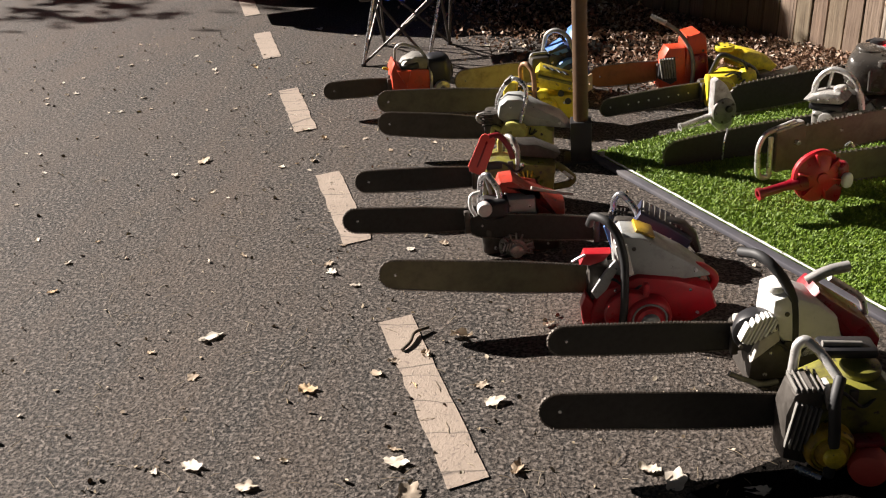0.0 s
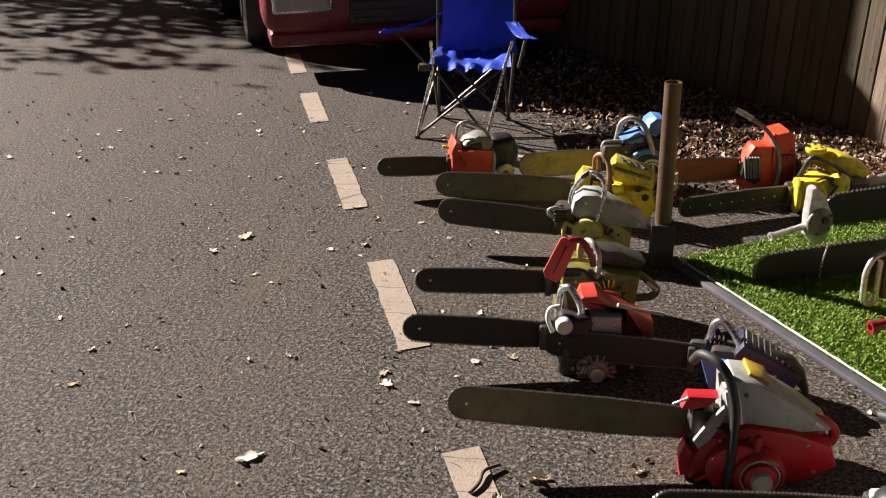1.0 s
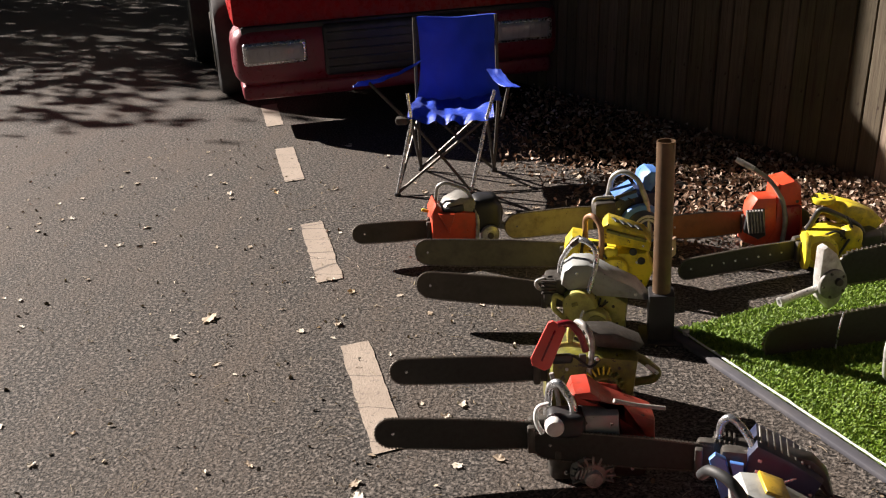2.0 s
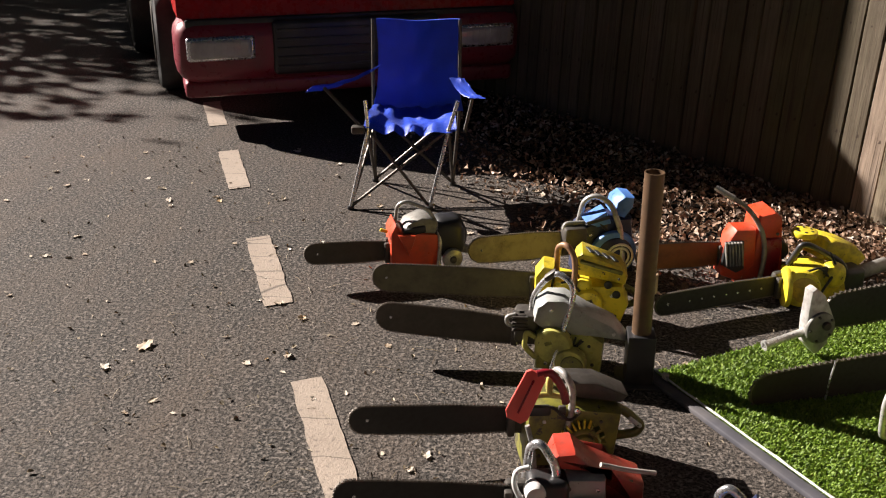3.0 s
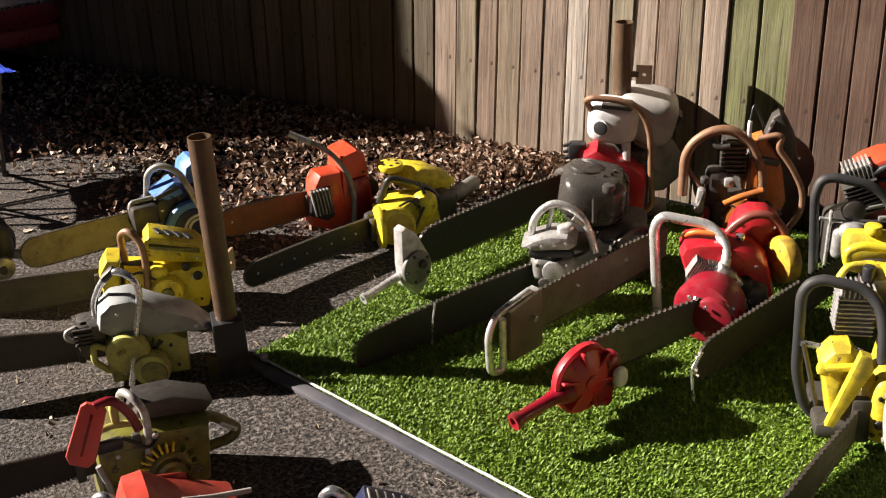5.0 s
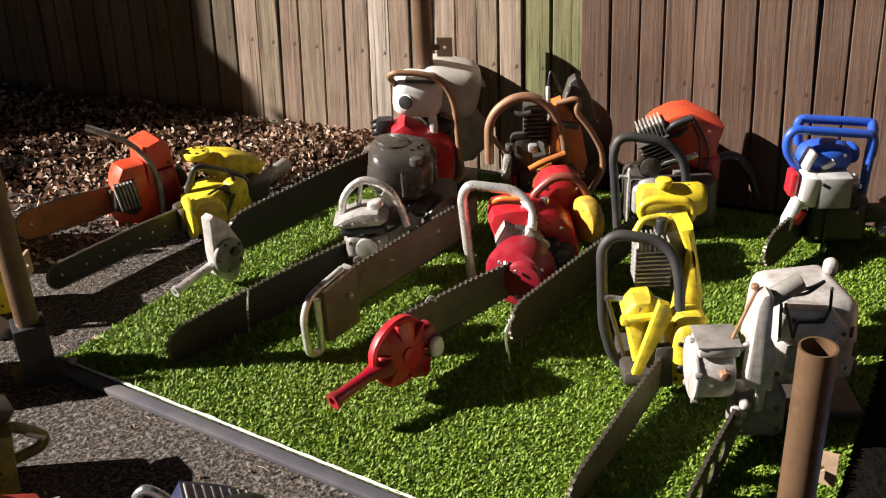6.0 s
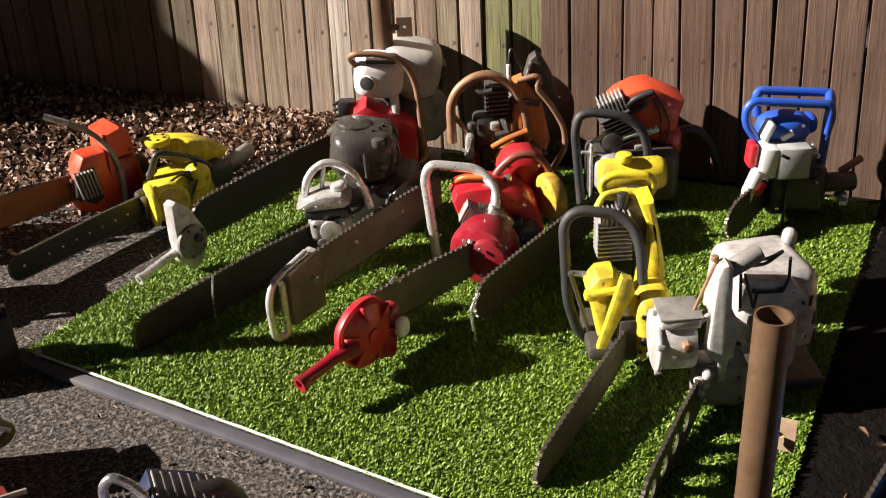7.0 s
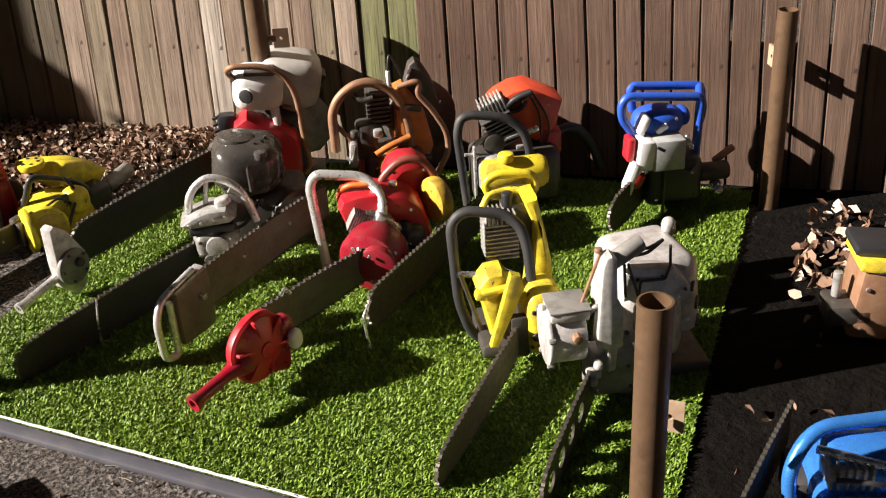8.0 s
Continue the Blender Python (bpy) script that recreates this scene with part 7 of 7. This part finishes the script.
scatter("leaf_litter", "brown dead leaves heaped along the fence", 14000, bank_place, 0.012, 0.033, 5, LITTER)
scatter("leaf_litter", "brown dead leaves on the soil beside the turf", 6000, right_place, 0.016, 0.05, 6, LITTER)


def crumbs_place(rng):
    return (rng.uniform(-3.2, 1.1), rng.uniform(1.6, 6.6), 0.004)


STRAW = mat_random("straw_and_bark_crumb", [(0.0, (0.1, 0.07, 0.045)), (0.6, (0.3, 0.24, 0.16)), (1.0, (0.55, 0.48, 0.38))], 0.8)
scatter("leaf_crumbs", "small crumbs of leaf and straw scattered on the tarmac", 1500, crumbs_place, 0.006, 0.02, 7, STRAW)


def straws():
    rng = random.Random(9)
    bm = B()
    for _ in range(420):
        x, y = rng.uniform(-1.2, 1.1), rng.uniform(1.8, 5.4)
        a, l = rng.uniform(0, math.pi), rng.uniform(0.015, 0.06)
        d = Vector((math.cos(a), math.sin(a), 0))
        tube(bm, [Vector((x, y, 0.004)), Vector((x, y, 0.008)) + d * l * 0.5 + d.orthogonal() * 0.0, Vector((x, y, 0.004)) + d * l], 0.0008, 0.004, False, 4)
    ob = part("straw", bm, STRAW, None)
    return tagged(ob, "pale pine needles and straws on the tarmac", "straw", kind="stuff")


straws()
tw = part("twig", tube(B(), [(0.0, 0, 0.006), (0.025, 0.04, 0.009), (0.03, 0.09, 0.012), (0.075, 0.12, 0.008)], 0.005, 0.03), BARK, None)
tw.matrix_basis = pose(-0.0, 2.63, 0.004, 0, 0, 5)
tagged(tw, "short crooked dark twig across the painted line", "twig")

# ---- unseen trees added round the drive to shade its far end ----
def tree(x, y, h, spread, seed, label, low=0.35):
    root = thing("tree", label, "tree", pose(x, y, 0, 0, 0, seed * 40.0), "trees round the drive")
    rng = random.Random(seed)
    bm = B()
    top = Vector((rng.uniform(-0.3, 0.3), rng.uniform(-0.3, 0.3), h * 0.8))
    segs = 8
    rings = []
    for i in range(segs + 1):
        t = i / segs
        c = top * t + Vector((0.12 * math.sin(t * 5 + seed), 0.12 * math.cos(t * 4), 0))
        r = 0.17 * (1 - 0.75 * t) + 0.1 * max(0, 0.15 - t)
        rings.append([bm.verts.new(c + Vector((r * math.cos(a), r * math.sin(a), 0))) for a in (2 * math.pi * k / 10 for k in range(10))])
    for a, b in zip(rings, rings[1:]):
        for k in range(10):
            bm.faces.new((a[k], a[(k + 1) % 10], b[(k + 1) % 10], b[k]))
    tips = []
    for i in range(16):
        t = rng.uniform(low, 0.95)
        a = rng.uniform(0, 2 * math.pi)
        p0 = top * t
        ln = spread * rng.uniform(0.5, 1.0) * (1.15 - 0.6 * t)
        p1 = p0 + Vector((math.cos(a) * ln, math.sin(a) * ln, ln * rng.uniform(0.15, 0.6)))
        tube(bm, [p0, p0 * 0.5 + p1 * 0.5 + Vector((0, 0, 0.15)), p1], 0.035 * (1.2 - t), 0.2, False, 6)
        tips += [p0 * (1 - q) + p1 * q for q in (0.45, 0.7, 0.9, 1.0)]
    part("trunk", bm, BARK, root)
    verts, faces = [], []
    for p in tips:
        for _ in range(70):
            c = p + Vector((rng.gauss(0, 0.34), rng.gauss(0, 0.34), rng.gauss(0, 0.26))) * (spread / 2.4)
            m = pose(*c, rng.uniform(-60, 60), rng.uniform(-60, 60), rng.uniform(0, 360))
            b = len(verts)
            r = rng.uniform(0.06, 0.13)
            verts += [m @ Vector(q) for q in ((-r, 0, 0), (0, r * 0.55, 0.02), (r, 0, 0), (0, -r * 0.55, 0.02))]
            faces.append((b, b + 1, b + 2, b + 3))
    crown = mesh_from("crown", verts, faces, FOLIAGE, root)
    return root


for i, (x, y, h, sp) in enumerate(((-8.0, 12.2, 6.5, 2.6), (-11.5, 13.6, 8.0, 3.0), (-6.0, 14.5, 7.5, 2.8), (-2.5, 17.5, 8.0, 3.2), (2.5, 15.0, 8.0, 3.0), (5.6, 9.5, 7.5, 2.8), (7.2, 5.2, 7.0, 2.6), (6.6, 0.2, 7.0, 2.8), (3.5, -5.0, 7.5, 3.0), (-3.0, -6.5, 8.0, 3.2))):
    tree(x, y, h, sp, i + 1, "unseen tall leafy tree added beside the drive for shade", 0.2)

fence()
